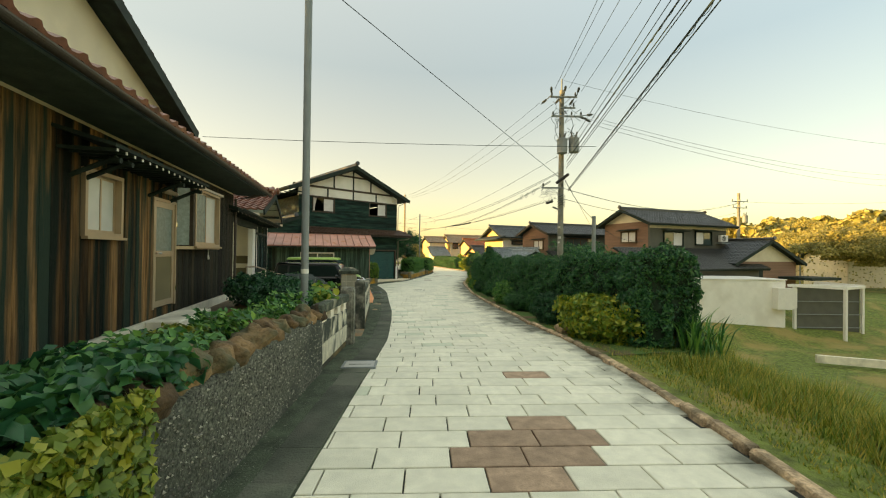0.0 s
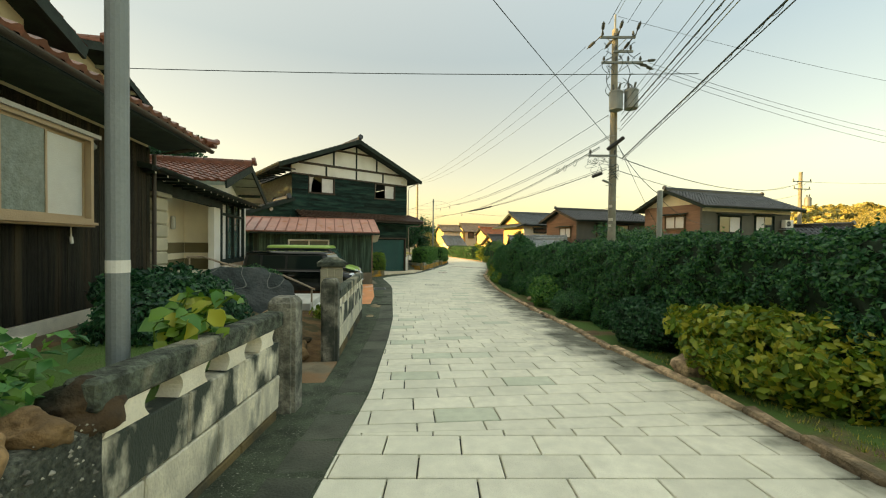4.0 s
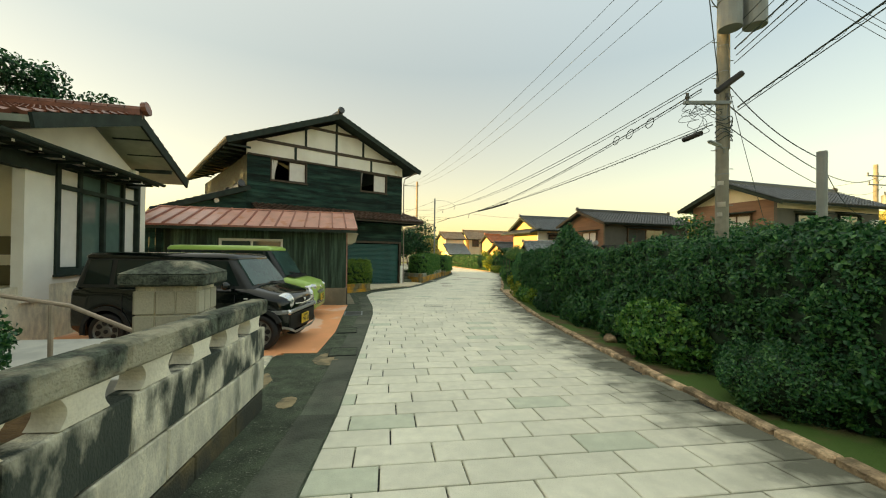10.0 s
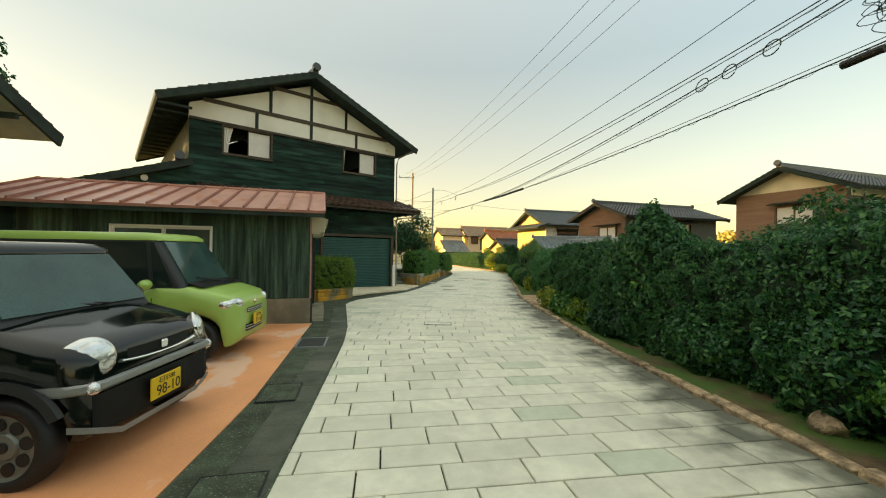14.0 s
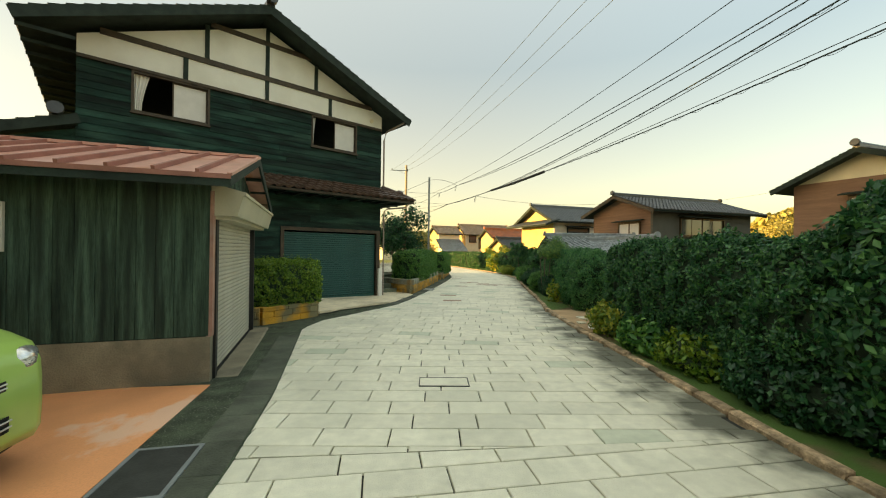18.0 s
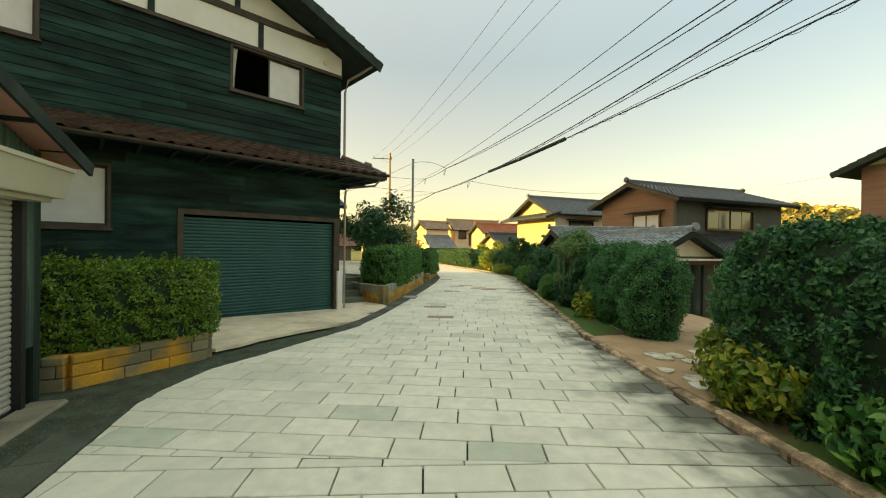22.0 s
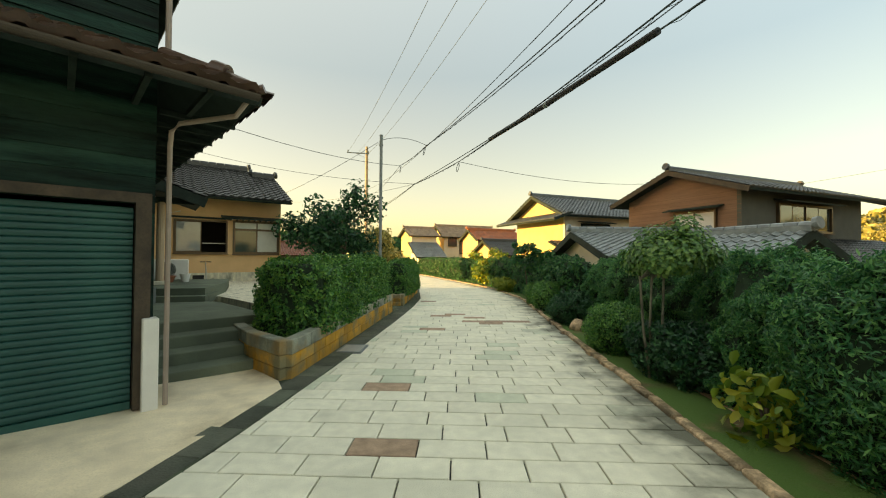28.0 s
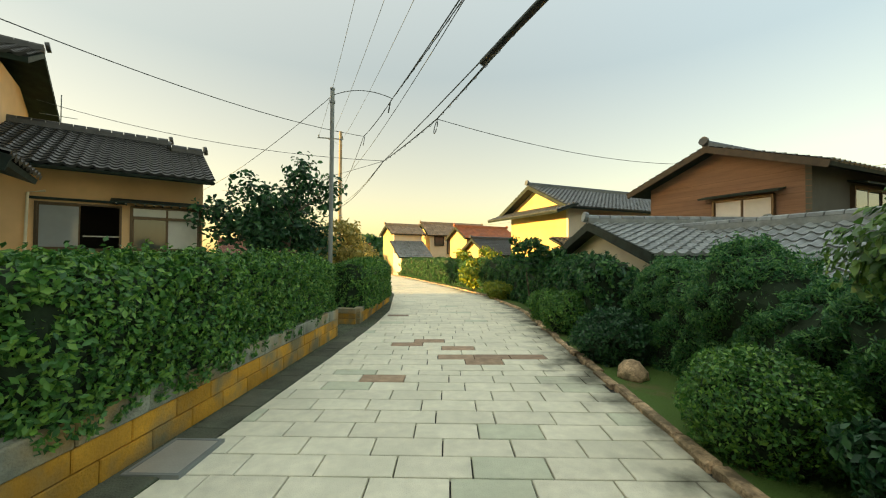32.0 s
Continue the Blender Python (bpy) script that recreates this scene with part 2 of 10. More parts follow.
M_CONC = mat("weathered_concrete", (0.74, 0.69, 0.53), 0.9, vary=0.26, scale=6, fine=60, bump=0.6, stain=(0.10, 0.115, 0.085), stain_scale=2.6, stain_amount=0.75, stretch=(1.5, 1.5, 0.7), world=True, edge=(0.57, 0.69))
M_CONC_D = mat("dark_weathered_concrete", (0.075, 0.092, 0.066), 0.92, vary=0.75, scale=14, fine=50, bump=0.9, stain=(0.46, 0.42, 0.30), stain_scale=3.2, stain_amount=0.75, world=True, edge=(0.50, 0.64))
M_CONC_L = mat("pale_concrete", (0.82, 0.76, 0.60), 0.85, vary=0.14, scale=3, fine=60, bump=0.3, stain=(0.40, 0.36, 0.26), stain_scale=1.6, stain_amount=0.6, world=True, edge=(0.52, 0.68))
M_PEBBLE_C = mat("exposed_aggregate", (0.135, 0.142, 0.110), 0.9, vary=0.9, scale=45, fine=80, bump=1.0, stain=(0.040, 0.052, 0.038), stain_scale=1.3, stain_amount=0.8)
M_BLACKWOOD = mat("charred_boards", (0.0065, 0.030, 0.0225), 0.7, vary=0.7, scale=3, fine=30, bump=0.4, stretch=(0.4, 1, 2.5), stain=(0.026, 0.064, 0.048), stain_scale=1.5, stain_amount=0.5, per_object=0.5, spec=0.22)
M_BROWNWOOD = mat("weathered_cedar", (0.215, 0.118, 0.048), 0.8, vary=0.6, scale=3, fine=24, bump=0.8, stretch=(9, 9, 0.45), stain=(0.018, 0.032, 0.023), stain_scale=0.8, stain_amount=1.0, per_object=0.75, spec=0.15, edge=(0.39, 0.56))
M_CHARBROWN = mat("dark_stained_boards", (0.022, 0.022, 0.014), 0.7, vary=0.7, scale=3, fine=24, bump=0.8, stretch=(9, 9, 0.45), stain=(0.060, 0.042, 0.022), stain_scale=0.8, stain_amount=0.6, per_object=0.6, spec=0.2)
# soffit boards darkened in colour for the shade under the eave
M_SOFFIT_D = mat("shaded_soffit_boards", (0.055, 0.075, 0.055), 0.85, vary=0.25, scale=4, fine=40)
M_GREYWOOD = mat("grey_boards", (0.0600, 0.1050, 0.0750), 0.85, vary=0.6, scale=3, fine=26, bump=0.7, stretch=(6, 6, 0.4), stain=(0.0240, 0.0375, 0.0285), stain_scale=0.8, stain_amount=0.9, per_object=0.25, spec=0.2)
M_DARKTRIM = mat("dark_timber", (0.0224, 0.0364, 0.0294), 0.7, vary=0.4, scale=4, fine=50, spec=0.25)
M_TRIM_BR = mat("brown_timber", (0.060, 0.042, 0.026), 0.65, vary=0.4, scale=5, fine=50, stretch=(1, 1, 1))
M_PLASTER = mat("white_plaster", (0.84, 0.82, 0.74), 0.85, vary=0.05, scale=2, fine=60, bump=0.1, stain=(0.60, 0.56, 0.46), stain_scale=0.7)
M_CREAM = mat("cream_stucco", (0.78, 0.70, 0.52), 0.9, vary=0.07, scale=2, fine=120, bump=0.2, stain=(0.64, 0.56, 0.41), stain_scale=0.6)
M_OCHRE = mat("ochre_stucco", (0.80, 0.51, 0.26), 0.9, vary=0.09, scale=2, fine=120, bump=0.2, stain=(0.68, 0.42, 0.21), stain_scale=0.5)
M_OCHRE_D = mat("brown_band", (0.17, 0.14, 0.07), 0.9, vary=0.12, scale=2, fine=90)
M_BROWNSTUCCO = mat("brown_siding", (0.275, 0.160, 0.105), 0.85, vary=0.18, scale=2, fine=14, bump=0.4, stretch=(0.25, 0.25, 3.0))
M_GREYSTUCCO = mat("grey_brown_siding", (0.115, 0.115, 0.092), 0.85, vary=0.12, scale=2, fine=60, bump=0.2)
# yellow stucco with the low sun's gold put into its colour
M_YELLOW = mat("sunlit_yellow_stucco", (0.72, 0.52, 0.23), 0.9, vary=0.07, scale=2, fine=60)
M_TILE_RED = mat("red_glazed_tiles", (0.20, 0.075, 0.045), 0.35, vary=0.3, scale=5, fine=40, bump=0.1, island=0.25)
M_TILE_ORANGE = mat("orange_glazed_tiles", (0.40, 0.12, 0.04), 0.4, vary=0.25, scale=3, fine=40, bump=0.1, island=0.2)
M_TILE_GREY = mat("grey_glazed_tiles", (0.085, 0.10, 0.105), 0.35, vary=0.25, scale=5, fine=40, bump=0.1, island=0.25)
M_TILE_BLACK = mat("black_glazed_tiles", (0.0455, 0.0481, 0.0468), 0.35, vary=0.3, scale=5, fine=40, bump=0.1, island=0.25)
M_REDMETAL = mat("faded_red_sheet", (0.62, 0.32, 0.25), 0.38, vary=0.16, scale=3, fine=30, stain=(0.50, 0.17, 0.06), stain_scale=2.4, stain_amount=0.75, edge=(0.58, 0.66), stretch=(1, 0.55, 1))
M_REDSEAM = mat("rusting_red_seam", (0.33, 0.135, 0.10), 0.5, vary=0.2, scale=4, fine=40)
M_SHUTTER = mat("grey_green_shutter", (0.50, 0.47, 0.37), 0.5, vary=0.08, scale=1.5, fine=40, stain=(0.38, 0.35, 0.28), stain_scale=2)
M_SHUTTER_B = mat("blue_green_shutter", (0.008, 0.074, 0.066), 0.45, vary=0.15, scale=1.5, fine=40, stain=(0.022, 0.115, 0.092), stain_scale=1.2)
M_ALU = mat("bronze_aluminium", (0.13, 0.09, 0.055), 0.4, metal=0.6, vary=0.1)
M_ALU_T = mat("tan_aluminium", (0.46, 0.35, 0.23), 0.4, metal=0.3, vary=0.06)
M_ALU_W = mat("grey_aluminium", (0.50, 0.50, 0.47), 0.45, metal=0.5, vary=0.06)
M_STEEL = mat("galvanised_steel", (0.25, 0.28, 0.28), 0.6, metal=0.3, vary=0.12, scale=3)
M_POLE_C = mat("pole_concrete", (0.29, 0.285, 0.235), 0.9, vary=0.16, scale=4, fine=70, bump=0.3, stain=(0.17, 0.17, 0.14), stain_scale=1.5, stain_amount=0.6)
M_BLACK = mat("black_rubber", (0.012, 0.012, 0.012), 0.6, vary=0.2)
M_CABLE = mat("cable", (0.028, 0.050, 0.052), 0.6, vary=0.1)
M_PIPE = mat("brown_pipe", (0.055, 0.042, 0.032), 0.45, vary=0.1)
M_WHITE = mat("white_enamel", (0.78, 0.76, 0.70), 0.4, vary=0.04)
M_ROCK = mat("brown_boulder", (0.20, 0.125, 0.058), 0.9, vary=0.6, scale=5, fine=30, bump=1.0, stain=(0.045, 0.058, 0.032), stain_scale=2.6, stain_amount=0.88, per_object=0.7, edge=(0.44, 0.58), world=True)
M_ROCK_G = mat("blue_grey_boulder", (0.030, 0.042, 0.040), 0.75, vary=0.5, scale=5, fine=30, bump=0.8, stain=(0.075, 0.085, 0.08), stain_scale=2.2, stain_amount=0.7)
M_ORANGE = mat("orange_concrete", (0.88, 0.37, 0.165), 0.7, vary=0.12, scale=1.6, fine=80, bump=0.15, stain=(0.88, 0.58, 0.42), stain_scale=1.3, stain_amount=0.75, edge=(0.60, 0.64), stretch=(1, 0.7, 1))
M_OCHREBLOCK = mat("ochre_block", (0.62, 0.31, 0.035), 0.85, vary=0.25, scale=3, fine=50, bump=0.5, stain=(0.16, 0.175, 0.115), stain_scale=1.9, stain_amount=0.85, per_object=0.2, world=True, edge=(0.44, 0.60))
M_CONC_B = mat("black_stained_block", (0.74, 0.69, 0.53), 0.9, vary=0.3, scale=8, fine=60, bump=0.6, stain=(0.018, 0.034, 0.026), stain_scale=2.4, stain_amount=0.96, stretch=(1.6, 1.6, 0.8), world=True, edge=(0.42, 0.53))
M_CURTAIN = mat("white_curtain", (0.72, 0.70, 0.66), 0.9, vary=0.05)
# near-black: the shade of unlit interiors, put into the surface colour
M_DARK = mat("interior_shade", (0.02, 0.02, 0.02), 0.9)
M_TEAL = mat("teal_window_glass", (0.10, 0.165, 0.15), 0.06, vary=0.08, bump=0.0, spec=1.0)
M_SOFFIT = mat("grey_soffit_boards", (0.3750, 0.4250, 0.3500), 0.8, vary=0.15, scale=4, fine=40)
M_APRON = mat("bleached_concrete", (0.86, 0.73, 0.51), 0.85, vary=0.14, scale=4, fine=60, bump=0.4, stain=(0.42, 0.33, 0.20), stain_scale=1.3, stain_amount=0.6, world=True, edge=(0.52, 0.66))
# frosted panes, with pale colour also standing in for reflected sky
M_FROST = mat("frosted_sky_glass", (0.62, 0.64, 0.60), 0.15, vary=0.05)
M_FROST_D = mat("dark_frosted_glass", (0.20, 0.26, 0.23), 0.22, vary=0.25, scale=14, fine=40, bump=0.3)
M_PANE = mat("dark_window_glass", (0.05, 0.075, 0.068), 0.06, vary=0.05, bump=0.0, spec=1.0)


def leaf_mat(name, a, b, c):
    """Foliage: each leaf takes a shade between three colours."""
    m = bpy.data.materials.new(name)
    m.use_nodes = True
    t = m.node_tree
    p = t.nodes["Principled BSDF"]
    p.inputs["Roughness"].default_value = 0.42
    p.inputs["Specular IOR Level"].default_value = 0.5
    g = t.nodes.new("ShaderNodeNewGeometry")
    r = t.nodes.new("ShaderNodeValToRGB")
    r.color_ramp.elements[0].color, r.color_ramp.elements[1].color = (*a, 1), (*c, 1)
    r.color_ramp.elements.new(0.5).color = (*b, 1)
    t.links.new(g.outputs["Random Per Island"], r.inputs[0])
    t.links.new(r.outputs[0], p.inputs["Base Color"])
    tr = t.nodes.new("ShaderNodeBsdfTranslucent")
    t.links.new(r.outputs[0], tr.inputs[0])
    mx = t.nodes.new("ShaderNodeMixShader")
    mx.inputs[0].default_value = 0.25
    t.links.new(p.outputs[0], mx.inputs[1])
    t.links.new(tr.outputs[0], mx.inputs[2])
    t.links.new(mx.outputs[0], t.nodes["Material Output"].inputs[0])
    return m


L_HEDGE = leaf_mat("hedge_leaf", (0.010, 0.072, 0.031), (0.026, 0.137, 0.047), (0.091, 0.247, 0.058))
L_NEEDLE = leaf_mat("needle_leaf", (0.019, 0.114, 0.049), (0.049, 0.218, 0.072), (0.162, 0.380, 0.104))
L_CLIP = leaf_mat("bright_clipped_leaf", (0.048, 0.14, 0.014), (0.115, 0.235, 0.022), (0.26, 0.36, 0.035))
L_HEDGE2 = leaf_mat("clipped_hedge_leaf", (0.024, 0.120, 0.032), (0.070, 0.235, 0.050), (0.200, 0.400, 0.072))
L_YELLOW = leaf_mat("yellow_green_leaf", (0.06, 0.16, 0.022), (0.20, 0.30, 0.035), (0.46, 0.43, 0.05))
L_DARK = leaf_mat("dark_leaf", (0.007, 0.052, 0.026), (0.016, 0.094, 0.036), (0.052, 0.169, 0.055))
L_TREE = leaf_mat("woodland_leaf", (0.17, 0.18, 0.05), (0.36, 0.32, 0.09), (0.54, 0.45, 0.15))
L_GRASS = leaf_mat("grass_blade", (0.08, 0.17, 0.02), (0.24, 0.29, 0.035), (0.55, 0.42, 0.08))
# near-black green: shade between the inner leaves, put into the core's colour
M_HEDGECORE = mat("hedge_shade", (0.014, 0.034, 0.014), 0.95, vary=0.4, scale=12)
M_BARK = mat("bark", (0.13, 0.10, 0.075), 0.9, vary=0.4, scale=8, fine=60, bump=0.6, stretch=(1, 1, 0.3))

M_CHROME = mat("chrome", (0.75, 0.75, 0.73), 0.08, metal=1.0, vary=0.02, bump=0.0)
M_STONE = mat("cream_stone", (0.50, 0.46, 0.33), 0.85, vary=0.15, scale=6, fine=70, bump=0.3, stain=(0.30, 0.27, 0.19), stain_scale=3, per_object=0.15)
M_YARD = mat("pale_earth", (0.52, 0.35, 0.20), 0.95, vary=0.15, scale=1.5, fine=60, bump=0.4, stain=(0.34, 0.22, 0.12), stain_scale=1.4, stain_amount=0.7)
# warm sun on the far roofs is put into this tan
M_TILE_TAN = mat("sunlit_tan_tiles", (0.33, 0.235, 0.15), 0.45, vary=0.25, scale=5, fine=40, bump=0.1, island=0.25)
M_TILE_PALE = mat("pale_grey_glazed_tiles", (0.20, 0.23, 0.235), 0.3, vary=0.25, scale=5, fine=40, bump=0.1, island=0.25)

# ---- ground: one sheet to the horizon ----
def ground_z(x, y):
    r = interp(RIGHT, y)
    z = gz(y) - 0.06
    if x > r + 0.3:
        z += 0.06 - 0.05 * min(1, max(0, (x - r - 0.3)))
        bank = 2.0 if y > 7 else 1.0
        k = min(1.0, max(0.0, (x - r - bank) / 7.0))
        k = k * k * (3 - 2 * k)
        low = -3.5 if y < 18 else -3.5 + 1.7 * min(1, (y - 18) / 5)
        z += (low - z) * k
    if x < -14:
        k = min(1.0, (-14 - x) / 60)
        z += 1.5 * k
    return z


def build_ground():
    xs = [-2500, -900, -300, -120, -60, -30] + [-20 + 0.5 * i for i in range(0, 92)] + [27, 29, 32, 36, 42, 50, 65, 90, 140, 300, 900, 2500]
    ys = [-2500, -900, -300, -100, -50, -25, -15] + [-10 + 0.75 * i for i in range(0, 96)] + [64, 68, 74, 82, 95, 120, 180, 350, 900, 2500]
    verts = []
    for y in ys:
        for x in xs:
            far = max(abs(x), abs(y)) > 100
            verts.append((x, y, ground_z(x, y) + (0 if far else 0.03 * noise.noise((x * 0.6, y * 0.6, 0)) * (1 if x > interp(RIGHT, y) + 0.5 else 0))))
    n = len(xs)
    faces = [(j * n + i, j * n + i + 1, (j + 1) * n + i + 1, (j + 1) * n + i) for j in range(len(ys) - 1) for i in range(n - 1)]
    ob = raw("ground", verts, faces, M_GRASSBED, smooth=True)
    tagged(ob, "earth and rough yellow-green grass falling away beside the lane", "ground", kind="structure")
    return ob


ground = build_ground()


def strip(name, a, b, y0, y1, step, dz_a, dz_b, material, thick=0.08, label="", category="", kind="structure"):
    """A band between two plan lines (functions of y), laid on the slope of the lane."""
    bm = bmesh.new()
    rows = []
    n = max(2, int((y1 - y0) / step))
    for i in range(n + 1):
        y = y0 + (y1 - y0) * i / n
        xa, xb = a(y), b(y)
        rows.append([bm.verts.new(p) for p in ((xa, y, gz(y) + dz_a), (xb, y, gz(y) + dz_b), (xb, y, gz(y) + dz_b - thick), (xa, y, gz(y) + dz_a - thick))])
    for q, s in zip(rows, rows[1:]):
        for k in range(4):
            bm.faces.new((q[k], q[(k + 1) % 4], s[(k + 1) % 4], s[k]))
    bm.faces.new(rows[0][::-1])
    bm.faces.new(rows[-1])
    bmesh.ops.recalc_face_normals(bm, faces=bm.faces)
    return tagged(part(name, bm, material), label, category, kind=kind)


lx = lambda y: interp(LEFT, y)
rx = lambda y: interp(RIGHT, y)
# foot of the walls on the left
FOOT = ((-8, -2.3), (2.9, -0.96), (5.4, -0.6), (8.4, -0.27), (9, -0.16), (13.7, -0.12), (14.8, -0.82), (15.0, -0.1), (21.4, -0.2), (24.3, -0.62), (24.9, -0.5), (25.9, 0.35), (26.2, 0.7), (27.3, 1.3), (27.9, 2.3), (30.4, 2.95),
        (36.9, 4.75), (40.6, 6.2), (46, 7.1), (58, 7.3), (80, 4.9))
road = strip("road", lambda y: lx(y) - 0.5, lambda y: rx(y) + 0.4, -8, 80, 0.5, -0.03, -0.03, M_JOINT, 0.05, "lane bed of dark sand under pale stone pavers", "road")
verge = strip("asphalt_verge", lambda y: interp(FOOT, y) - 0.35, lx, -8, 80, 0.35, 0.008, 0.008, M_ASPHALT, 0.06, "dark asphalt strip along the foot of the garden walls", "road")

# ---- the lane's paving ----
def clip_half(poly, a, b, c):
    """The part of a polygon with a*x + b*y >= c."""
    out = []
    for (x0, y0), (x1, y1) in zip(poly, poly[1:] + poly[:1]):
        d0, d1 = a * x0 + b * y0 - c, a * x1 + b * y1 - c
        if d0 >= 0:
            out.append((x0, y0))
        if d0 * d1 < 0:
            k = d0 / (d0 - d1)
            out.append((x0 + (x1 - x0) * k, y0 + (y1 - y0) * k))
    return out


# stretches of paving: the seam at which each begins (a point and its direction in degrees) and the direction of its courses
STRETCH = (((0.0, -8.0), -8, -8.0, 2.63, 0.52), ((0.0, 6.9), -5, -3.0, 9.0, 0.8), ((0.0, 10.6), -1, 0.0, 13.46, 0.82), ((2.0, 19.35), -4, -8.5, 20.19, 2.14), ((3.0, 22.75), -12, -15.0, 25.75, 4.2),
           ((6.0, 34.2), -15, -13.0, 30.37, 5.56), ((8.0, 43.0), -4, -2.0, 44.0, 8.0), ((9.0, 54.0), 8, 8.0, 55.0, 9.0))
TW, TD, GAP, TOP = 0.578, 0.306, 0.013, 0.0
BROWN = ((0.98, 2.72), (1.48, 3.2), (1.55, 2.95), (1.1, 3.25), (1.9, 2.95), (1.4, 3.5), (2.05, 4.82), (4.12, 28.7), (4.28, 30.3), (6.5, 32.5), (5.72, 33.95), (6.7, 34.75), (7.3, 34.5), (7.0, 34.9), (7.8, 34.65), (6.1, 36.0), (6.6, 35.95), (7.2, 35.3),
         (6.6, 39.6), (7.6, 40.6))


def lane_tiles():
    near, far = [], []
    for k, ((sx, sy), sdir, cdir, py, px) in enumerate(STRETCH):
        a0 = radians(sdir)
        n0 = (-math.sin(a0), math.cos(a0))
        c0 = n0[0] * sx + n0[1] * sy
        nxt = STRETCH[k + 1] if k + 1 < len(STRETCH) else (((0, 80.0), 0),)
        a1 = radians(nxt[1] if len(nxt) > 1 else 0)
        n1 = (-math.sin(a1), math.cos(a1))
        c1 = n1[0] * nxt[0][0] + n1[1] * nxt[0][1] if len(nxt) > 1 else 80.0
        ca, sa = math.cos(radians(cdir)), math.sin(radians(cdir))
        rows = range(-60, 100)
        for r in rows:
            off = (0.5 if r % 2 else 0.0) + 0.12 * math.sin(r * 2.4)
            for c in range(-24, 26):
                u, v = (c + off) * TW, r * TD
                cx, cy = px + u * ca - v * sa, py + u * sa + v * ca
                if cy < -7.8 or cy > 76 or cx < lx(cy) - 0.35 or cx > rx(cy) + 0.22:
                    continue
                h = [(-TW / 2 + GAP / 2, -TD / 2 + GAP / 2), (TW / 2 - GAP / 2, -TD / 2 + GAP / 2), (TW / 2 - GAP / 2, TD / 2 - GAP / 2), (-TW / 2 + GAP / 2, TD / 2 - GAP / 2)]
                poly = [(cx + p * ca - q * sa, cy + p * sa + q * ca) for p, q in h]
                poly = clip_half(poly, n0[0], n0[1], c0 + GAP / 2)
                if len(poly) > 2:
                    poly = clip_half(poly, -n1[0], -n1[1], -c1 + GAP / 2)
                if len(poly) < 3:
                    continue
                brown = any((cx - bx) ** 2 + (cy - by) ** 2 < 0.045 for bx, by in BROWN)
                near.append((cx, cy, poly, brown))
    return near


def solid_tile(poly, cx, cy, dz):
    """A paver with worn, bevelled top edges; in coordinates about its middle."""
    n = len(poly)
    top = [(x - cx - 0.007 * math.copysign(1, x - cx), y - cy - 0.007 * math.copysign(1, y - cy), gz(y) - gz(cy) + dz) for x, y in poly]
    mid = [(x - cx, y - cy, gz(y) - gz(cy) + dz - 0.005) for x, y in poly]
    low = [(x - cx, y - cy, gz(y) - gz(cy) - 0.04) for x, y in poly]
    f = [tuple(range(n))]
    for a in (0, n):
        f += [(a + n + i, a + n + (i + 1) % n, a + (i + 1) % n, a + i) for i in range(n)]
    return top + mid + low, f


def edge_at(x, y):
    """How far the moss reaches in from the kerb."""
    return (0.12 if y < 8 else 0.50 if y < 24 else 0.25) + 0.35 * noise.noise((y * 0.55, 4.0, 0.0)) + 0.12 * noise.noise((x * 3, y * 3, 0))


def damp(x, y):
    """0 on clean paving, rising to 1 on the mossy edge beside the kerb."""
    d = rx(y) - x - edge_at(x, y)
    return max(0.0, min(1.0, 0.62 - d / 1.0))


def wet_edges(me, points):
    me.attributes.new("damp", "FLOAT", "POINT").data.foreach_set("value", [damp(x, y) for x, y in points])


def build_tiles():
    rng = random.Random(4)
    tiles = lane_tiles()
    # single pieces along the stretch that is passed closest, the rest in one mesh
    single = [t for t in tiles if (2.4 < t[1] < 6.5 or 10.5 < t[1] < 15.0 or 24.5 < t[1] < 29.0 or t[3])]
    rest = [t for t in tiles if t not in single]
    if len(single) > 380:
        single = [t for t in single if t[3] or lx(t[1]) + 0.2 < t[0] < rx(t[1]) - 0.2][:380]
        keep = {id(t) for t in single}
        rest = [t for t in tiles if id(t) not in keep]
    for cx, cy, poly, brown in single:
        v, f = solid_tile(poly, cx, cy, rng.uniform(-0.003, 0.001))
        ob = raw("paver", v, f, M_BROWN if brown else M_TILE, road)
        wet_edges(ob.data, [(x + cx, y + cy) for x, y, z in v])
        ob.location = (cx, cy, gz(cy))
    verts, faces = [], []
    for cx, cy, poly, brown in rest:
        v, f = solid_tile(poly, cx, cy, rng.uniform(-0.003, 0.001))
        o = len(verts)
        verts += [(x + cx, y + cy, z + gz(cy)) for x, y, z in v]
        faces += [tuple(i + o for i in q) for q in f]
    ob = raw("pavers", verts, faces, M_TILE_J, road)
    wet_edges(ob.data, [(x, y) for x, y, z in verts])
    ob["kind"] = "stuff"


def cover(x, y, w, d, yaw, material, label, frame_mat=M_STEEL, rim=0.03, lift=0.022):
    z = gz(y) + lift
    c = empty("manhole_cover", pose(x, y, z, math.degrees(math.atan2(gz(y + 0.5) - gz(y - 0.5), 1.0)), 0, yaw), label, "cover")
    part("rim", boxes((-w / 2 - rim, w / 2 + rim, -d / 2 - rim, -d / 2, -0.03, 0.006), (-w / 2 - rim, w / 2 + rim, d / 2, d / 2 + rim, -0.03, 0.006), (-w / 2 - rim, -w / 2, -d / 2, d / 2, -0.03, 0.006), (w / 2, w / 2 + rim, -d / 2, d / 2, -0.03, 0.006)), frame_mat, c)
    part("lid", boxes((-w / 2 + 0.004, w / 2 - 0.004, -d / 2 + 0.004, d / 2 - 0.004, -0.03, 0.004)), material, c)
    return c


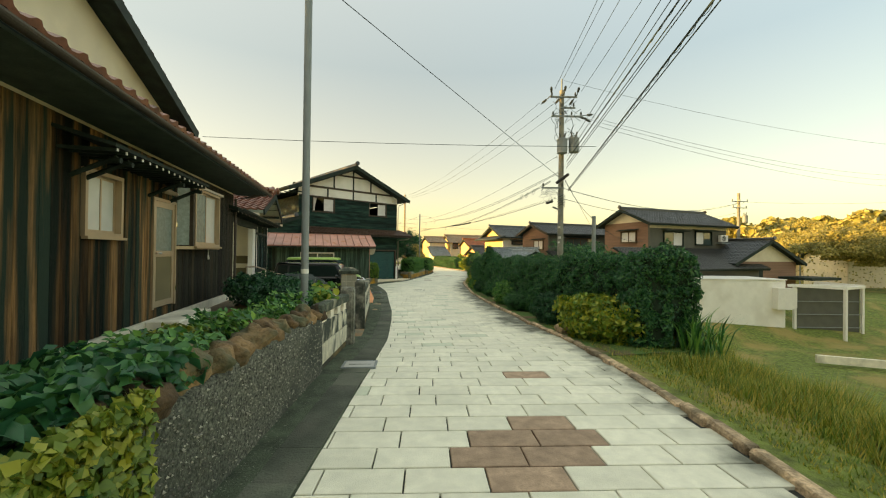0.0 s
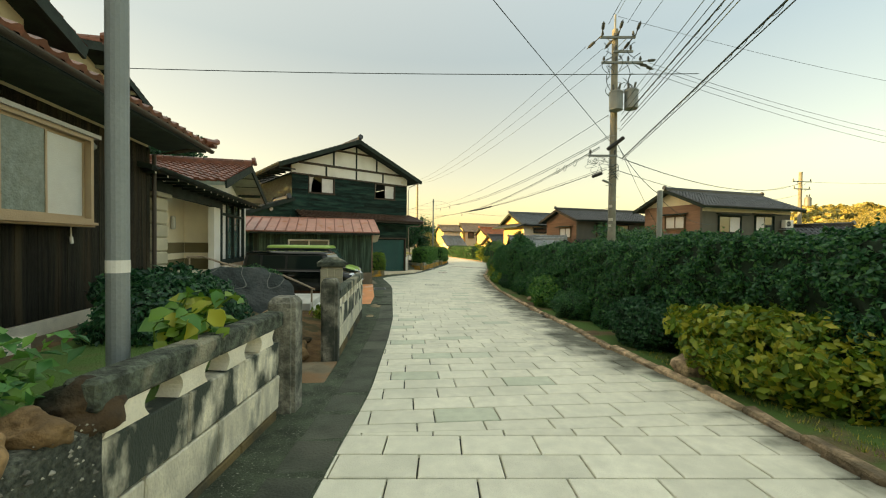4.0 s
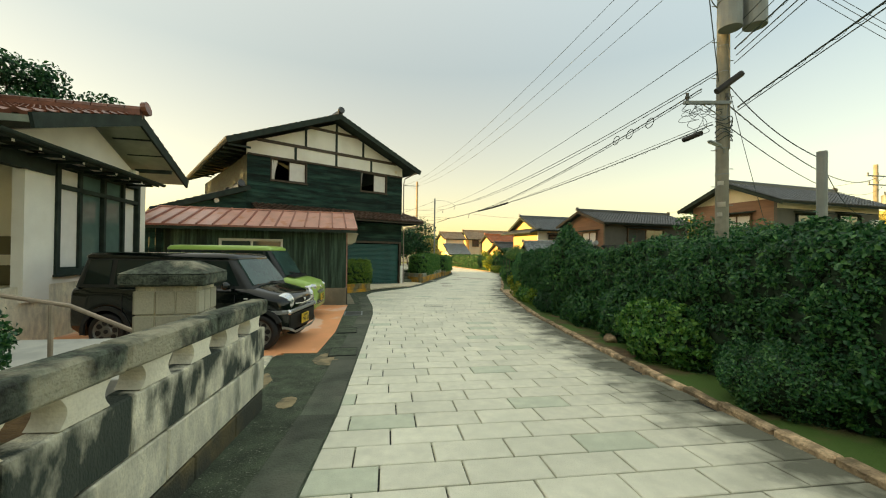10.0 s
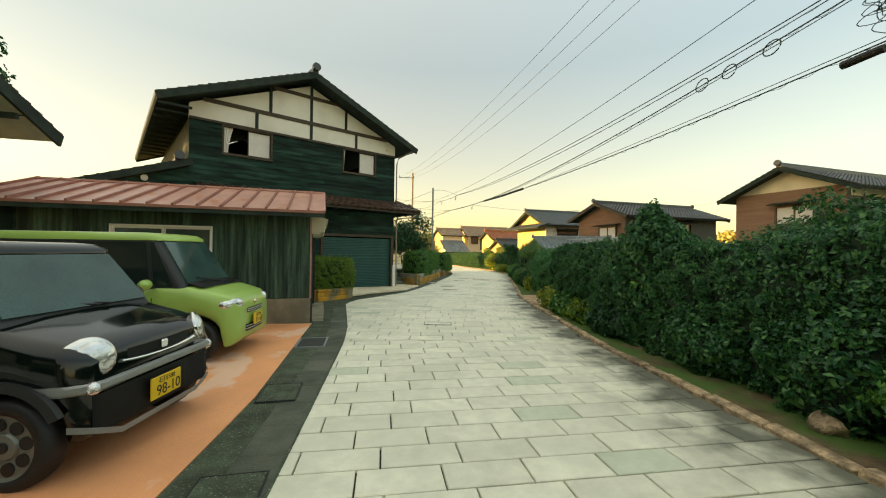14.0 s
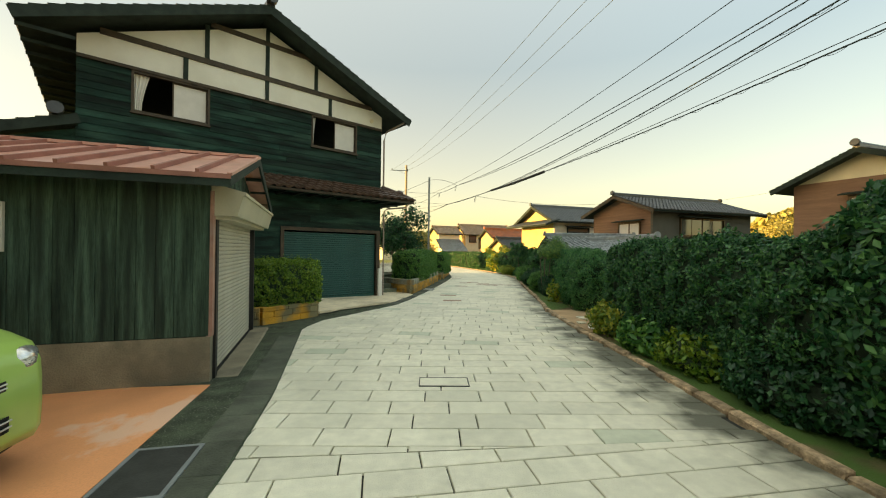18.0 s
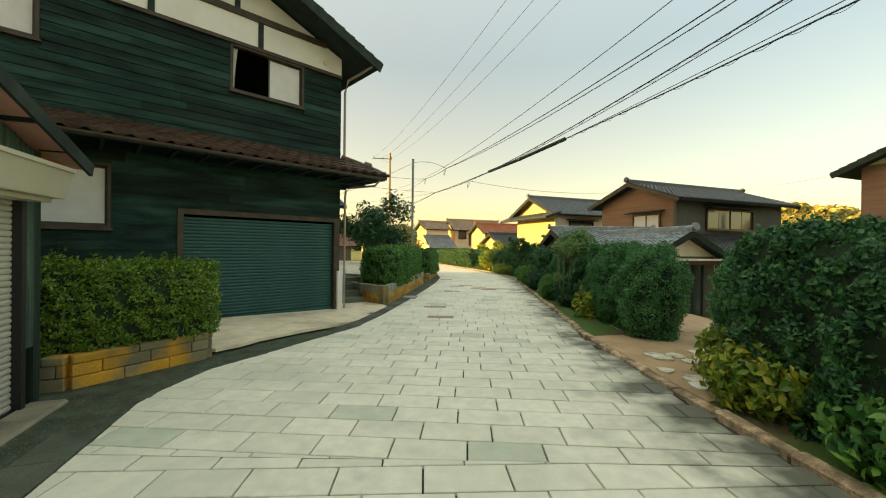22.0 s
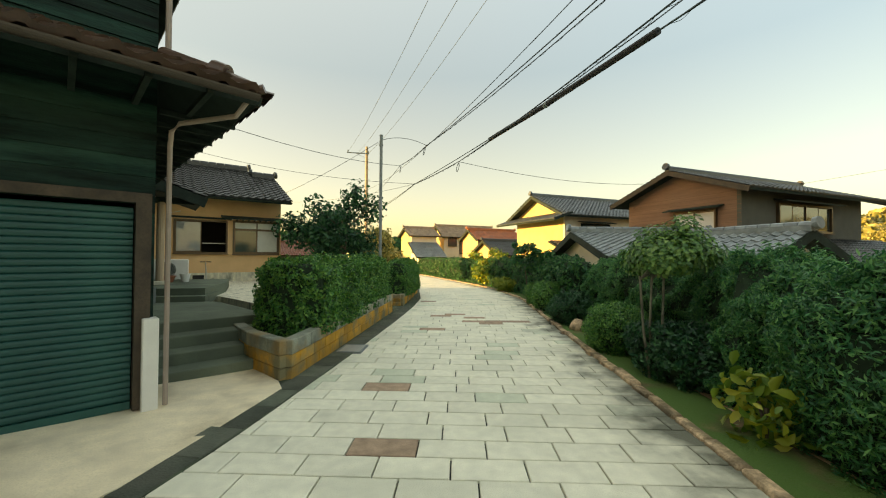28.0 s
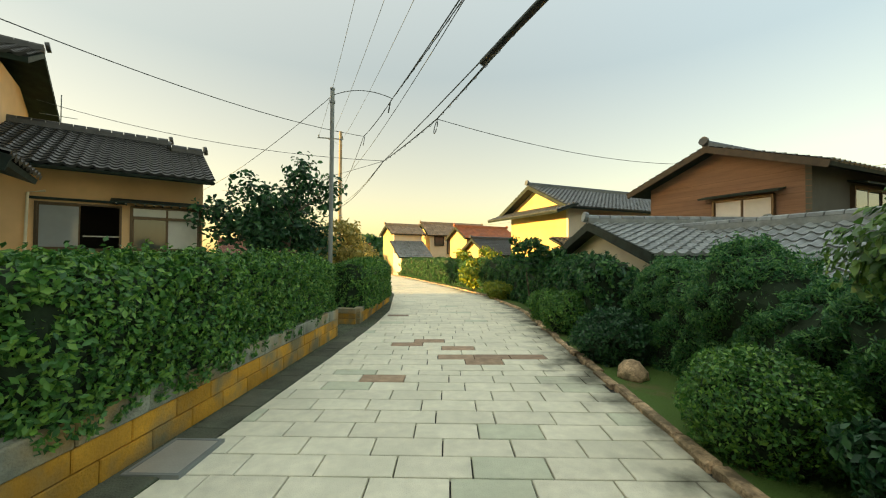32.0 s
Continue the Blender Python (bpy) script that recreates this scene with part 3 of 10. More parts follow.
M_DRAIN = mat("drain_steel", (0.05, 0.055, 0.05), 0.6, metal=0.3, vary=0.3)
cover(-0.16, 5.72, 0.42, 0.36, -5, M_ALU_W, "small pale metal drain cover in dark asphalt")
cover(2.5, 20.87, 0.56, 0.28, -8, M_TILE, "stone-filled inspection cover in the paving", M_JOINT, 0.009, 0.006)
cover(3.82, 32.25, 0.36, 0.5, -15, M_ALU_W, "pale metal drain cover in dark asphalt")
cover(0.22, 19.3, 0.40, 0.62, 3, M_DRAIN, "dark steel drain grating in the gutter")
cover(0.3, 17.0, 0.36, 0.5, 3, M_ASPHALT, "grey drain cover in dark asphalt", M_JOINT, 0.008)
cover(0.42, 15.2, 0.4, 0.5, 3, M_ASPHALT, "grey concrete drain cover in dark asphalt", M_JOINT, 0.008)
cover(3.05, 31.9, 0.3, 0.3, -15, M_CONC_D, "small concrete drain cover in dark asphalt")


def kerb_stones():
    """Rough kerb stones between the paving and the planted strip."""
    k = empty("kerb", Matrix(), "low mossy brown kerb stones beside the paving", "kerb", kind="structure")
    rng = random.Random(8)
    y, n = -6.0, 0
    far = bmesh.new()
    while y < 72:
        ln = rng.uniform(0.35, 0.75)
        y1 = y + ln - 0.02
        xa, xb = rx(y), rx(y1)
        a, b = Vector((xa + 0.08, y, 0)), Vector((xb + 0.08, y1, 0))
        d = b - a
        mid = (a + b) / 2
        m = Matrix.Translation((mid.x + rng.uniform(-0.015, 0.015), mid.y, gz(mid.y))) @ Matrix.Rotation(math.atan2(d.y, d.x) + rng.uniform(-0.02, 0.02), 4, "Z")
        bm = bmesh.new() if y < 46 else far
        h = rng.uniform(0.035, 0.06)
        vs = box(bm, -d.length / 2, d.length / 2, -0.06, 0.06, -0.1, h, bevel=0.018)
        for v in vs:
            v.co += Vector((rng.uniform(-0.006, 0.006), rng.uniform(-0.01, 0.01), rng.uniform(-0.008, 0.008)))
        if y < 46:
            ob = part("kerb_stone", bm, M_KERB, k)
            ob.matrix_basis = m
        else:
            for v in vs:
                v.co = m @ v.co
        y += ln
    ob = part("kerb_row", far, M_KERB, k)
    ob["kind"] = "stuff"


kerb_stones()
strip("grass_edge", lambda y: rx(y) + 0.13, lambda y: rx(y) + 0.9, -6, 5.8, 0.5, 0.01, -0.02, M_GRASSBED, 0.2, "worn grass edge beside the kerb", "grass")
strip("planted_strip", lambda y: rx(y) + 0.14, lambda y: rx(y) + 2.1, 5.7, 74, 0.5, 0.012, 0.03, M_SOIL, 0.2, "bare soil and moss under the hedge beside the kerb", "soil")


def gutter_lids():
    """Old concrete lids over the gutter between the asphalt and the paving."""
    g = empty("gutter_lids", Matrix(), "dark worn concrete gutter lids along the paving", "gutter", kind="structure")
    rng = random.Random(23)
    y = 1.2
    while y < 37.5:
        ln = 0.5
        xa, xb = lx(y), lx(y + ln)
        if not (23.2 < y < 27.4):
            d = Vector((xb - xa, ln, 0))
            bm = bmesh.new()
            box(bm, -d.length / 2 + 0.006, d.length / 2 - 0.006, 0.012, 0.34, -0.05, 0.016 + rng.uniform(-0.003, 0.004), bevel=0.007)
            ob = part("lid", bm, M_LID, g)
            ob.matrix_basis = Matrix.Translation(((xa + xb) / 2, y + ln / 2, gz(y + ln / 2))) @ Matrix.Rotation(math.atan2(d.y, d.x), 4, "Z")
        y += ln


M_SAND = mat("sandy_wear", (0.34, 0.265, 0.15), 0.95, vary=0.25, scale=8, fine=90, bump=0.5, stain=(0.12, 0.115, 0.075), stain_scale=5, stain_amount=0.8, edge=(0.50, 0.60), world=True)
for px_, py_, ra, rb_ in ((0.23, 14.82, 0.17, 0.34), (-0.41, 13.7, 0.16, 0.40), (0.10, 13.1, 0.09, 0.16)):
    bm = bmesh.new()
    prism(bm, [(px_ + ra * math.cos(a) * (1 + 0.35 * noise.noise((math.cos(a) * 2, math.sin(a) * 2, py_))), py_ + rb_ * math.sin(a) * (1 + 0.35 * noise.noise((math.cos(a) * 2, math.sin(a) * 2, py_ + 5)))) for a in [2 * math.pi * k / 26 for k in range(26)]], 0, 0.006)
    for v in bm.verts:
        v.co.z += gz(v.co.y) + 0.006
    part("worn_patch", bm, M_SAND, verge)

M_LID = mat("gutter_lid", (0.085, 0.098, 0.070), 0.92, vary=0.35, scale=4, fine=60, bump=0.6, stain=(0.13, 0.13, 0.10), stain_scale=1.4, stain_amount=0.6, per_object=0.25, world=True)
gutter_lids()

# ---- walls, garden and drive on the left ----
def solid(name, poly, z0, z1, material, label, category, kind="structure"):
    bm = bmesh.new()
    prism(bm, poly, z0, z1)
    bmesh.ops.recalc_face_normals(bm, faces=bm.faces)
    return tagged(part(name, bm, material), label, category, kind=kind)


U = Vector((0.1236, 0.9923, 0))       # direction of the first garden wall


def wall_pt(y):
    return Vector((-0.96 + (y - 2.86) * 0.1246, y, 0))


M_EARTH2 = mat("trodden_earth", (0.16, 0.12, 0.07), 0.95, vary=0.3, scale=3, fine=50, bump=0.5)


def retaining_wall():
    w = empty("retaining_wall", Matrix(), "rough exposed-aggregate concrete retaining wall topped with boulders", "wall", kind="structure")
    bm = bmesh.new()
    n = 60
    rows = []
    for i in range(n + 1):
        y = -7 + (5.45 + 7) * i / n
        p = wall_pt(y)
        top = 0.66 + 0.03 * noise.noise((0, y * 1.3, 3)) + (0.0 if y < 4.5 else -0.10 * (y - 4.5))
        row = []
        for k in range(7):
            z = gz(y) - 0.1 + (top - gz(y) + 0.1) * k / 6
            b = 0.012 * noise.noise((y * 4, z * 4, 1)) - 0.02 * k / 6
            row.append(bm.verts.new((p.x + b, y, z)))
        row.append(bm.verts.new((p.x - 0.05, y, top + 0.02)))
        row.append(bm.verts.new((p.x - 0.32, y, top + 0.03)))
        row.append(bm.verts.new((p.x - 0.32, y, gz(y) - 0.1)))
        rows.append(row)
    for q, s in zip(rows, rows[1:]):
        for k in range(9):
            bm.faces.new((q[k], q[k + 1], s[k + 1], s[k]))
    bm.faces.new(rows[-1])
    bm.faces.new(rows[0][::-1])
    bmesh.ops.recalc_face_normals(bm, faces=bm.faces)
    part("wall_body", bm, M_PEBBLE_C, w, smooth=True)
    # pebbles that stand proud of the face
    rng = random.Random(3)
    verts, faces = [], []
    for i in range(3200):
        y, t = rng.uniform(0.4, 5.4), rng.random()
        top = 0.64
        z = gz(y) + (top - gz(y)) * t
        p = wall_pt(y)
        r = 0.003 + 0.009 * rng.random() ** 2
        c = Vector((p.x - 0.012, y, z))
        o = len(verts)
        for a in ((1, 0, 0), (0, 1, 0), (0, 0, 1), (0, -1, 0), (0, 0, -1)):
            verts.append(tuple(c + Vector((a[0] * r * 1.4, a[1] * r * rng.uniform(0.8, 1.5), a[2] * r)) + Vector((0.006, 0, 0))))
        faces += [(o, o + 1, o + 2), (o, o + 2, o + 3), (o, o + 3, o + 4), (o, o + 4, o + 1)]
    ob = raw("pebbles", verts, faces, M_PEBBLE, w)
    ob["kind"] = "stuff"
    return w


M_PEBBLE = mat("wall_pebbles", (0.24, 0.235, 0.19), 0.7, vary=0.3, scale=30, island=0.85)
retaining_wall()


def boulder(name, x, y, z, sx, sy, sz, material, seed, label, rough=0.25, cuts=2, yaw=0, group=""):
    bm = bmesh.new()
    bmesh.ops.create_icosphere(bm, subdivisions=cuts + 1, radius=1)
    rc = random.Random(int(seed * 977) + 5)
    cutp = [(Vector((rc.uniform(-1, 1), rc.uniform(-1, 1), rc.uniform(-0.4, 1))).normalized(), rc.uniform(0.70, 0.95)) for _ in range(9)]
    for v in bm.verts:
        c = v.co
        f = min([1.0] + [d / max(0.05, c.dot(n)) for n, d in cutp if c.dot(n) > 0.05])
        f *= 1 + rough * 1.3 * noise.noise(c * 1.1 + Vector((seed * 3.1, seed, 0))) + rough * 0.45 * noise.noise(c * 2.7 + Vector((seed, 0, 9))) + rough * 0.15 * noise.noise(c * 7 + Vector((seed, 3, 9)))
        v.co = Vector((c.x * sx * f, c.y * sy * f, c.z * sz * f if c.z > -0.5 else c.z * sz * 0.9))
    ob = part(name, bm, material, smooth=True)
    ob.matrix_basis = pose(x, y, z, 0, 0, yaw)
    return tagged(ob, label, "boulder", group)


rng_b = random.Random(12)
yb = 0.2
while yb < 5.6:
    r = 0.075 + 0.105 * rng_b.random() ** 0.8
    p = wall_pt(yb + r)
    boulder("boulder", p.x - 0.13 + rng_b.uniform(-0.03, 0.03), yb + r, 0.68 + r * 0.22 - (0.1 * max(0, yb - 4.5)), 0.11 + r * 0.35, r * 1.06, r * 0.95, M_ROCK, yb * 7, "rounded brown boulder set on the garden wall", group="boulders on the wall", cuts=3, rough=0.38, yaw=rng_b.uniform(-40, 40))
    yb += 2 * r + rng_b.choice((0.0, 0.0, 0.02, 0.10))

solid("garden_bed", [(wall_pt(-7).x - 1.2, -7), (wall_pt(-7).x - 0.3, -7), (wall_pt(5.4).x - 0.3, 5.4), (wall_pt(7.3).x - 0.25, 7.3), (-1.3, 7.6), (-1.9, 8.6), (-2.3, 9.2), (-2.3, 7.5), (wall_pt(4).x - 1.25, 4)], -0.7, 0.42, M_SOIL, "raised garden soil behind the wall", "soil")
solid("garden_path", [(-16, -14), (wall_pt(-7).x - 1.2, -14), (wall_pt(-7).x - 1.2, -7), (wall_pt(4).x - 1.25, 4), (-2.3, 7.5), (-2.3, 9.4), (-3.9, 11.2), (-16, 11.2)], -0.7, 0.18, M_EARTH2, "bare earth along the foot of the house", "soil")


M_SILL = mat("earth_stained_concrete", (0.24, 0.20, 0.13), 0.9, vary=0.3, scale=4, fine=60, bump=0.5, stain=(0.26, 0.13, 0.05), stain_scale=2.0, stain_amount=0.7, world=True)


def bed_z(x, y):
    """The sloping bed of earth and stones between the gate posts and behind the long wall."""
    k = min(1, max(0, (-0.4 - x) / 1.5))
    lo = -0.36 if y < 9 else -0.30
    return lo + (0.62 if y < 10 else max(0.1, 0.62 - 0.25 * (y - 10))) * k * k * (3 - 2 * k)


def sloping_bed():
    nx, ny = 16, 34
    v = [(-0.3 - 2.6 * i / nx, 7.35 + 5.5 * j / ny) for j in range(ny + 1) for i in range(nx + 1)]
    verts = [(x, y, bed_z(x, y) + 0.03 * noise.noise((x * 3, y * 3, 0))) for x, y in v]
    f = [(j * (nx + 1) + i, (j + 1) * (nx + 1) + i, (j + 1) * (nx + 1) + i + 1, j * (nx + 1) + i + 1) for j in range(ny) for i in range(nx)]
    tagged(raw("sloping_bed", verts, f, M_EARTH, smooth=True), "brown earth bed sloping up from the gap in the wall", "soil", kind="structure")


M_EARTH = mat("brown_earth", (0.17, 0.098, 0.040), 0.95, vary=0.45, scale=4, fine=40, bump=1.0, stain=(0.052, 0.060, 0.022), stain_scale=2.2, stain_amount=0.85, edge=(0.45, 0.58))
sloping_bed()
solid("gap_sill", [(-0.80, 7.6), (-0.24, 7.6), (-0.16, 9.0), (-0.70, 9.0)], -0.7, -0.27, M_SILL, "worn concrete sill in the gap of the wall", "sill")


M_OCHREBASE = mat("rust_stained_block", (0.19, 0.14, 0.06), 0.9, vary=0.3, scale=3, fine=60, bump=0.5, stain=(0.05, 0.055, 0.04), stain_scale=1.2, stain_amount=0.95, world=True, edge=(0.42, 0.55))


def block_wall(name, a, b, za, zb, label, posts=(), courses=3, post_h=0.06, thick=0.13, block=0.62, holes=True):
    """A low garden wall: block courses, a band with openings between small piers, and a heavy coping; from a to b in plan, its top at za and zb."""
    w = empty(name, Matrix(), label, "wall")
    a, b = Vector((*a, 0)), Vector((*b, 0))
    d = (b - a)
    ln = d.length
    ang = math.atan2(d.y, d.x)
    m = Matrix.Translation(a) @ Matrix.Rotation(ang, 4, "Z")
    k = (zb - za) / ln
    sh = Matrix(((1, 0, 0, 0), (0, 1, 0, 0), (k, 0, 1, za), (0, 0, 0, 1)))
    rng = random.Random(int(ln * 100))
    cop, band = 0.135, 0.12
    body_top = -cop - band
    base = min(gz(a.y) - za, gz(b.y) - zb) - 0.06
    h = (body_top - base)
    rowh = 0.30
    z1 = body_top
    row = 0
    while z1 > base + 0.05:
        z0 = max(base, z1 - rowh)
        x = 0.0 if row % 2 == 0 else -block / 2
        while x < ln - 0.02:
            x0, x1 = max(0, x) + 0.004, min(ln, x + block) - 0.004
            if x1 - x0 > 0.04:
                bm = bmesh.new()
                box(bm, x0 + 0.002, x1 - 0.002, -thick / 2, thick / 2, z0 + 0.006, z1 - 0.006, bevel=0.009)
                ob = part("block", bm, (M_CONC_B, M_CONC, M_OCHREBASE)[min(row, 2)] if row < 3 else M_CONC_D, w)
                ob.matrix_basis = m @ sh
            x += block
        z1 = z0
        row += 1
    n = max(2, round(ln / 0.46))
    for i in range(n):
        x0 = ln * (i + 0.1) / n
        bm = bmesh.new()
        # pier with hollowed flanks
        wv = ln / n * 0.56
        pts = []
        for j in range(7):
            t = j / 6
            pts.append((x0 + 0.035 * math.sin(math.pi * t), -cop - band + band * t))
        for j in range(7):
            t = 1 - j / 6
            pts.append((x0 + wv - 0.035 * math.sin(math.pi * t), -cop - band + band * t))
        lo = [bm.verts.new((px, -thick / 2 + 0.003, pz)) for px, pz in pts]
        hi = [bm.verts.new((px, thick / 2 - 0.003, pz)) for px, pz in pts]
        bm.faces.new(lo)
        bm.faces.new(hi[::-1])
        for j in range(len(pts)):
            bm.faces.new((lo[j], hi[j], hi[(j + 1) % len(pts)], lo[(j + 1) % len(pts)]))
        ob = part("pier", bm, M_CONC_L, w)
        ob.matrix_basis = m @ sh
    x = 0.0
    while x < ln - 0.05:
        x1 = min(ln, x + 0.9)
        bm = bmesh.new()
        box(bm, x + 0.003, x1 - 0.003, -thick / 2 - 0.012, thick / 2 + 0.012, -cop, 0, bevel=0.016)
        ob = part("coping", bm, M_CONC_D, w)
        ob.matrix_basis = m @ sh
        x = x1
    return w


M_POST = mat("mottled_post", (0.26, 0.255, 0.205), 0.92, vary=0.6, scale=12, fine=50, bump=0.8, stain=(0.034, 0.044, 0.034), stain_scale=3.2, stain_amount=0.9, world=True, edge=(0.42, 0.60))


def wall_post(x, y, z0, z1, yaw, label, s=0.27):
    bm = bmesh.new()
    h = s / 2
    box(bm, -h, h, -h, h, z0, z1 - 0.05)
    bmesh.ops.bevel(bm, geom=[e for e in bm.edges if abs(e.verts[0].co.z - e.verts[1].co.z) > 0.1], offset=0.035, segments=2, affect="EDGES")
    t = bmesh.ops.extrude_discrete_faces(bm, faces=[f for f in bm.faces if f.normal.z > 0.9])["faces"][0]
    for v in t.verts:
        v.co = Vector((v.co.x * 0.72, v.co.y * 0.72, z1))
    ob = part("gate_post", bm, M_POST)
    ob.matrix_basis = pose(x, y, 0, 0, 0, yaw)
    return tagged(ob, label, "post", "garden wall posts")


block_wall("garden_wall", (wall_pt(5.42).x - 0.08, 5.42), (wall_pt(7.3).x - 0.08, 7.3), 0.77, 0.655, "low weathered concrete garden wall with open piers and dark coping")
wall_post(-0.44, 7.46, -0.45, 0.82, -7, "weathered dark concrete gate post with rounded top", 0.25)
wall_post(-0.265, 9.125, -0.5, 0.83, -3, "tall weathered dark concrete gate post with a rust stain", 0.22)
block_wall("garden_wall", (-0.22, 9.25), (-0.13, 12.98), 0.66, 0.55, "long low stained concrete garden wall with pale open piers and dark coping")


def gate_pillar():
    p = empty("gate_pillar", pose(-0.74, 12.75, -0.47, 0, 0, 6), "cream stone-clad gate pillar with a dark stepped cap", "pillar")
    part("core", boxes((-0.22, 0.22, -0.22, 0.22, -0.1, 1.24)), M_CONC, p)
    rng = random.Random(5)
    for face in range(4):
        m = Matrix.Rotation(face * math.pi / 2, 4, "Z")
        z, r = 0.0, 0
        while z < 1.2:
            hh = (0.20, 0.13, 0.17)[r % 3]
            x = -0.23
            while x < 0.22:
                w = rng.choice((0.15, 0.31, 0.22))
                x1 = min(0.235, x + w)
                if 0.235 - x1 < 0.08:
                    x1 = 0.235
                bm = bmesh.new()
                box(bm, x + 0.005, x1 - 0.005, -0.238, -0.219, z + 0.005, min(1.235, z + hh) - 0.005, bevel=0.006)
                ob = part("stone", bm, M_STONE, p)
                ob.matrix_basis = m
                x = x1
            z += hh
            r += 1
    bm = boxes((-0.31, 0.31, -0.31, 0.31, 1.24, 1.34), bevel=0.015)
    lo = [bm.verts.new(q) for q in ((-0.31, -0.31, 1.341), (0.31, -0.31, 1.341), (0.31, 0.31, 1.341), (-0.31, 0.31, 1.341))]
    hi = [bm.verts.new(q) for q in ((-0.12, -0.12, 1.44), (0.12, -0.12, 1.44), (0.12, 0.12, 1.44), (-0.12, 0.12, 1.44))]
    bm.faces.new(hi)
    for i in range(4):
        bm.faces.new((lo[i], lo[(i + 1) % 4], hi[(i + 1) % 4], hi[i]))
    part("cap", bm, M_CONC_D, p)


gate_pillar()

# entrance path, its steps and rail
solid("entry_path", [(-0.55, 13.75), (-0.75, 14.75), (-5.2, 14.4), (-5.2, 11.2), (-3.9, 11.2), (-1.8, 10.8), (-0.55, 9.2), (-0.33, 9.2), (-0.33, 13.5)], -0.9, -0.475, M_SOIL, "earth and stones beside the entrance path", "soil")
M_MARBLE = mat("pale_marbled_step", (0.66, 0.65, 0.58), 0.55, vary=0.10, scale=2.5, fine=60, bump=0.1, stain=(0.36, 0.37, 0.35), stain_scale=3)
for i, (xf, yf, z) in enumerate(((-0.83, 14.89, -0.40), (-1.05, 14.78, -0.25), (-1.24, 14.67, -0.10))):
    bm = bmesh.new()
    box(bm, -4.9, xf, 12.9, yf, -0.6, z, bevel=0.008)
    tagged(part("step", bm, M_MARBLE), "pale marbled entrance step", "step", "entrance steps")
solid("worn_strip", [(-0.84, 13.6), (-0.40, 13.6), (-0.56, 15.0), (-0.90, 15.02)], -0.7, -0.462, M_CONC, "worn pale concrete strip at the foot of the steps", "pavement")


def handrail():
    r = empty("handrail", Matrix(), "thin weathered metal handrail beside the entrance steps", "handrail")
    part("rail", tubes((((-3.9, 13.0, 0.95), (-3.6, 13.05, 0.96), (-2.9, 13.1, 0.72), (-1.9, 13.2, 0.52), (-1.2, 13.25, 0.18)), 0.022)), M_TRIM_P, r)
    for x, z in ((-3.9, 0.95), (-2.0, 0.54), (-1.25, 0.2)):
        part("rail_post", tubes((((x, 13.12, -0.4), (x, 13.12, z)), 0.02)), M_TRIM_P, r)


M_TRIM_P = mat("old_rail_paint", (0.42, 0.33, 0.24), 0.5, vary=0.2, scale=6)
handrail()

drive = bmesh.new()
prism(drive, [(-0.10, 21.1), (-0.05, 19.8), (0.08, 16.9), (0.03, 15.2), (-0.5, 15.23), (-0.56, 15.0), (-0.92, 15.03), (-6.5, 15.03), (-6.5, 21.2)], 0, 0.05)
for v in drive.verts:
    v.co.z += gz(v.co.y) - 0.035
tagged(part("driveway", drive, M_ORANGE), "orange-tinted concrete drive with pale wash marks", "driveway", kind="structure")
apron = bmesh.new()
prism(apron, [(0.38, 26.0), (0.62, 26.25), (0.82, 26.58), (1.26, 27.05), (1.75, 27.48), (2.29, 28.37), (2.62, 29.25), (3.0, 30.3), (2.9, 30.62), (2.36, 31.4), (1.3, 31.2), (-0.2, 28.8), (-1.6, 28.0), (-0.5, 26.3)], 0, 0.05)
for v in apron.verts:
    v.co.z += gz(v.co.y) - 0.03 + (0.07 if v.co.x < 2 else 0)
tagged(part("apron", apron, M_APRON), "pale concrete apron in front of the garage", "pavement", kind="structure")


def planter(label, pts, top, base, cap_mat=M_CONC_D, thick=0.16, courses=2, cop=0.09):
    """A planter's wall of ochre-stained blocks along a plan line."""
    w = empty("planter", Matrix(), label, "planter")
    for (ax, ay), (bx, by) in zip(pts, pts[1:]):
        a, b = Vector((ax, ay, 0)), Vector((bx, by, 0))
        d = b - a
        ln = d.length
        za, zb = gz(ay), gz(by)
        m = Matrix.Translation((ax, ay, za)) @ Matrix.Rotation(math.atan2(d.y, d.x), 4, "Z") @ Matrix(((1, 0, 0, 0), (0, 1, 0, 0), ((zb - za) / ln, 0, 1, 0), (0, 0, 0, 1)))
        hh = (top - cop) / courses
        for r in range(courses):
            x = -0.2 if r % 2 else 0.0
            while x < ln:
                x0, x1 = max(0, x), min(ln, x + 0.46)
                if x1 - x0 > 0.03:
                    bm = bmesh.new()
                    box(bm, x0 + 0.004, x1 - 0.004, -thick / 2, thick / 2, r * hh + 0.004 - (0.1 if r == 0 else 0), (r + 1) * hh - 0.004, bevel=0.008)
                    ob = part("block", bm, M_OCHREBLOCK, w)
                    ob.matrix_basis = m
                x += 0.46
        x = 0.0
        while x < ln - 0.01:
            x1 = min(ln, x + 0.6)
            bm = bmesh.new()
            box(bm, x + 0.003, x1 - 0.003, -thick / 2 - 0.008, thick / 2 + 0.008, top - cop, top, bevel=0.012)
            ob = part("coping", bm, cap_mat, w)
            ob.matrix_basis = m
            x = x1
    return w


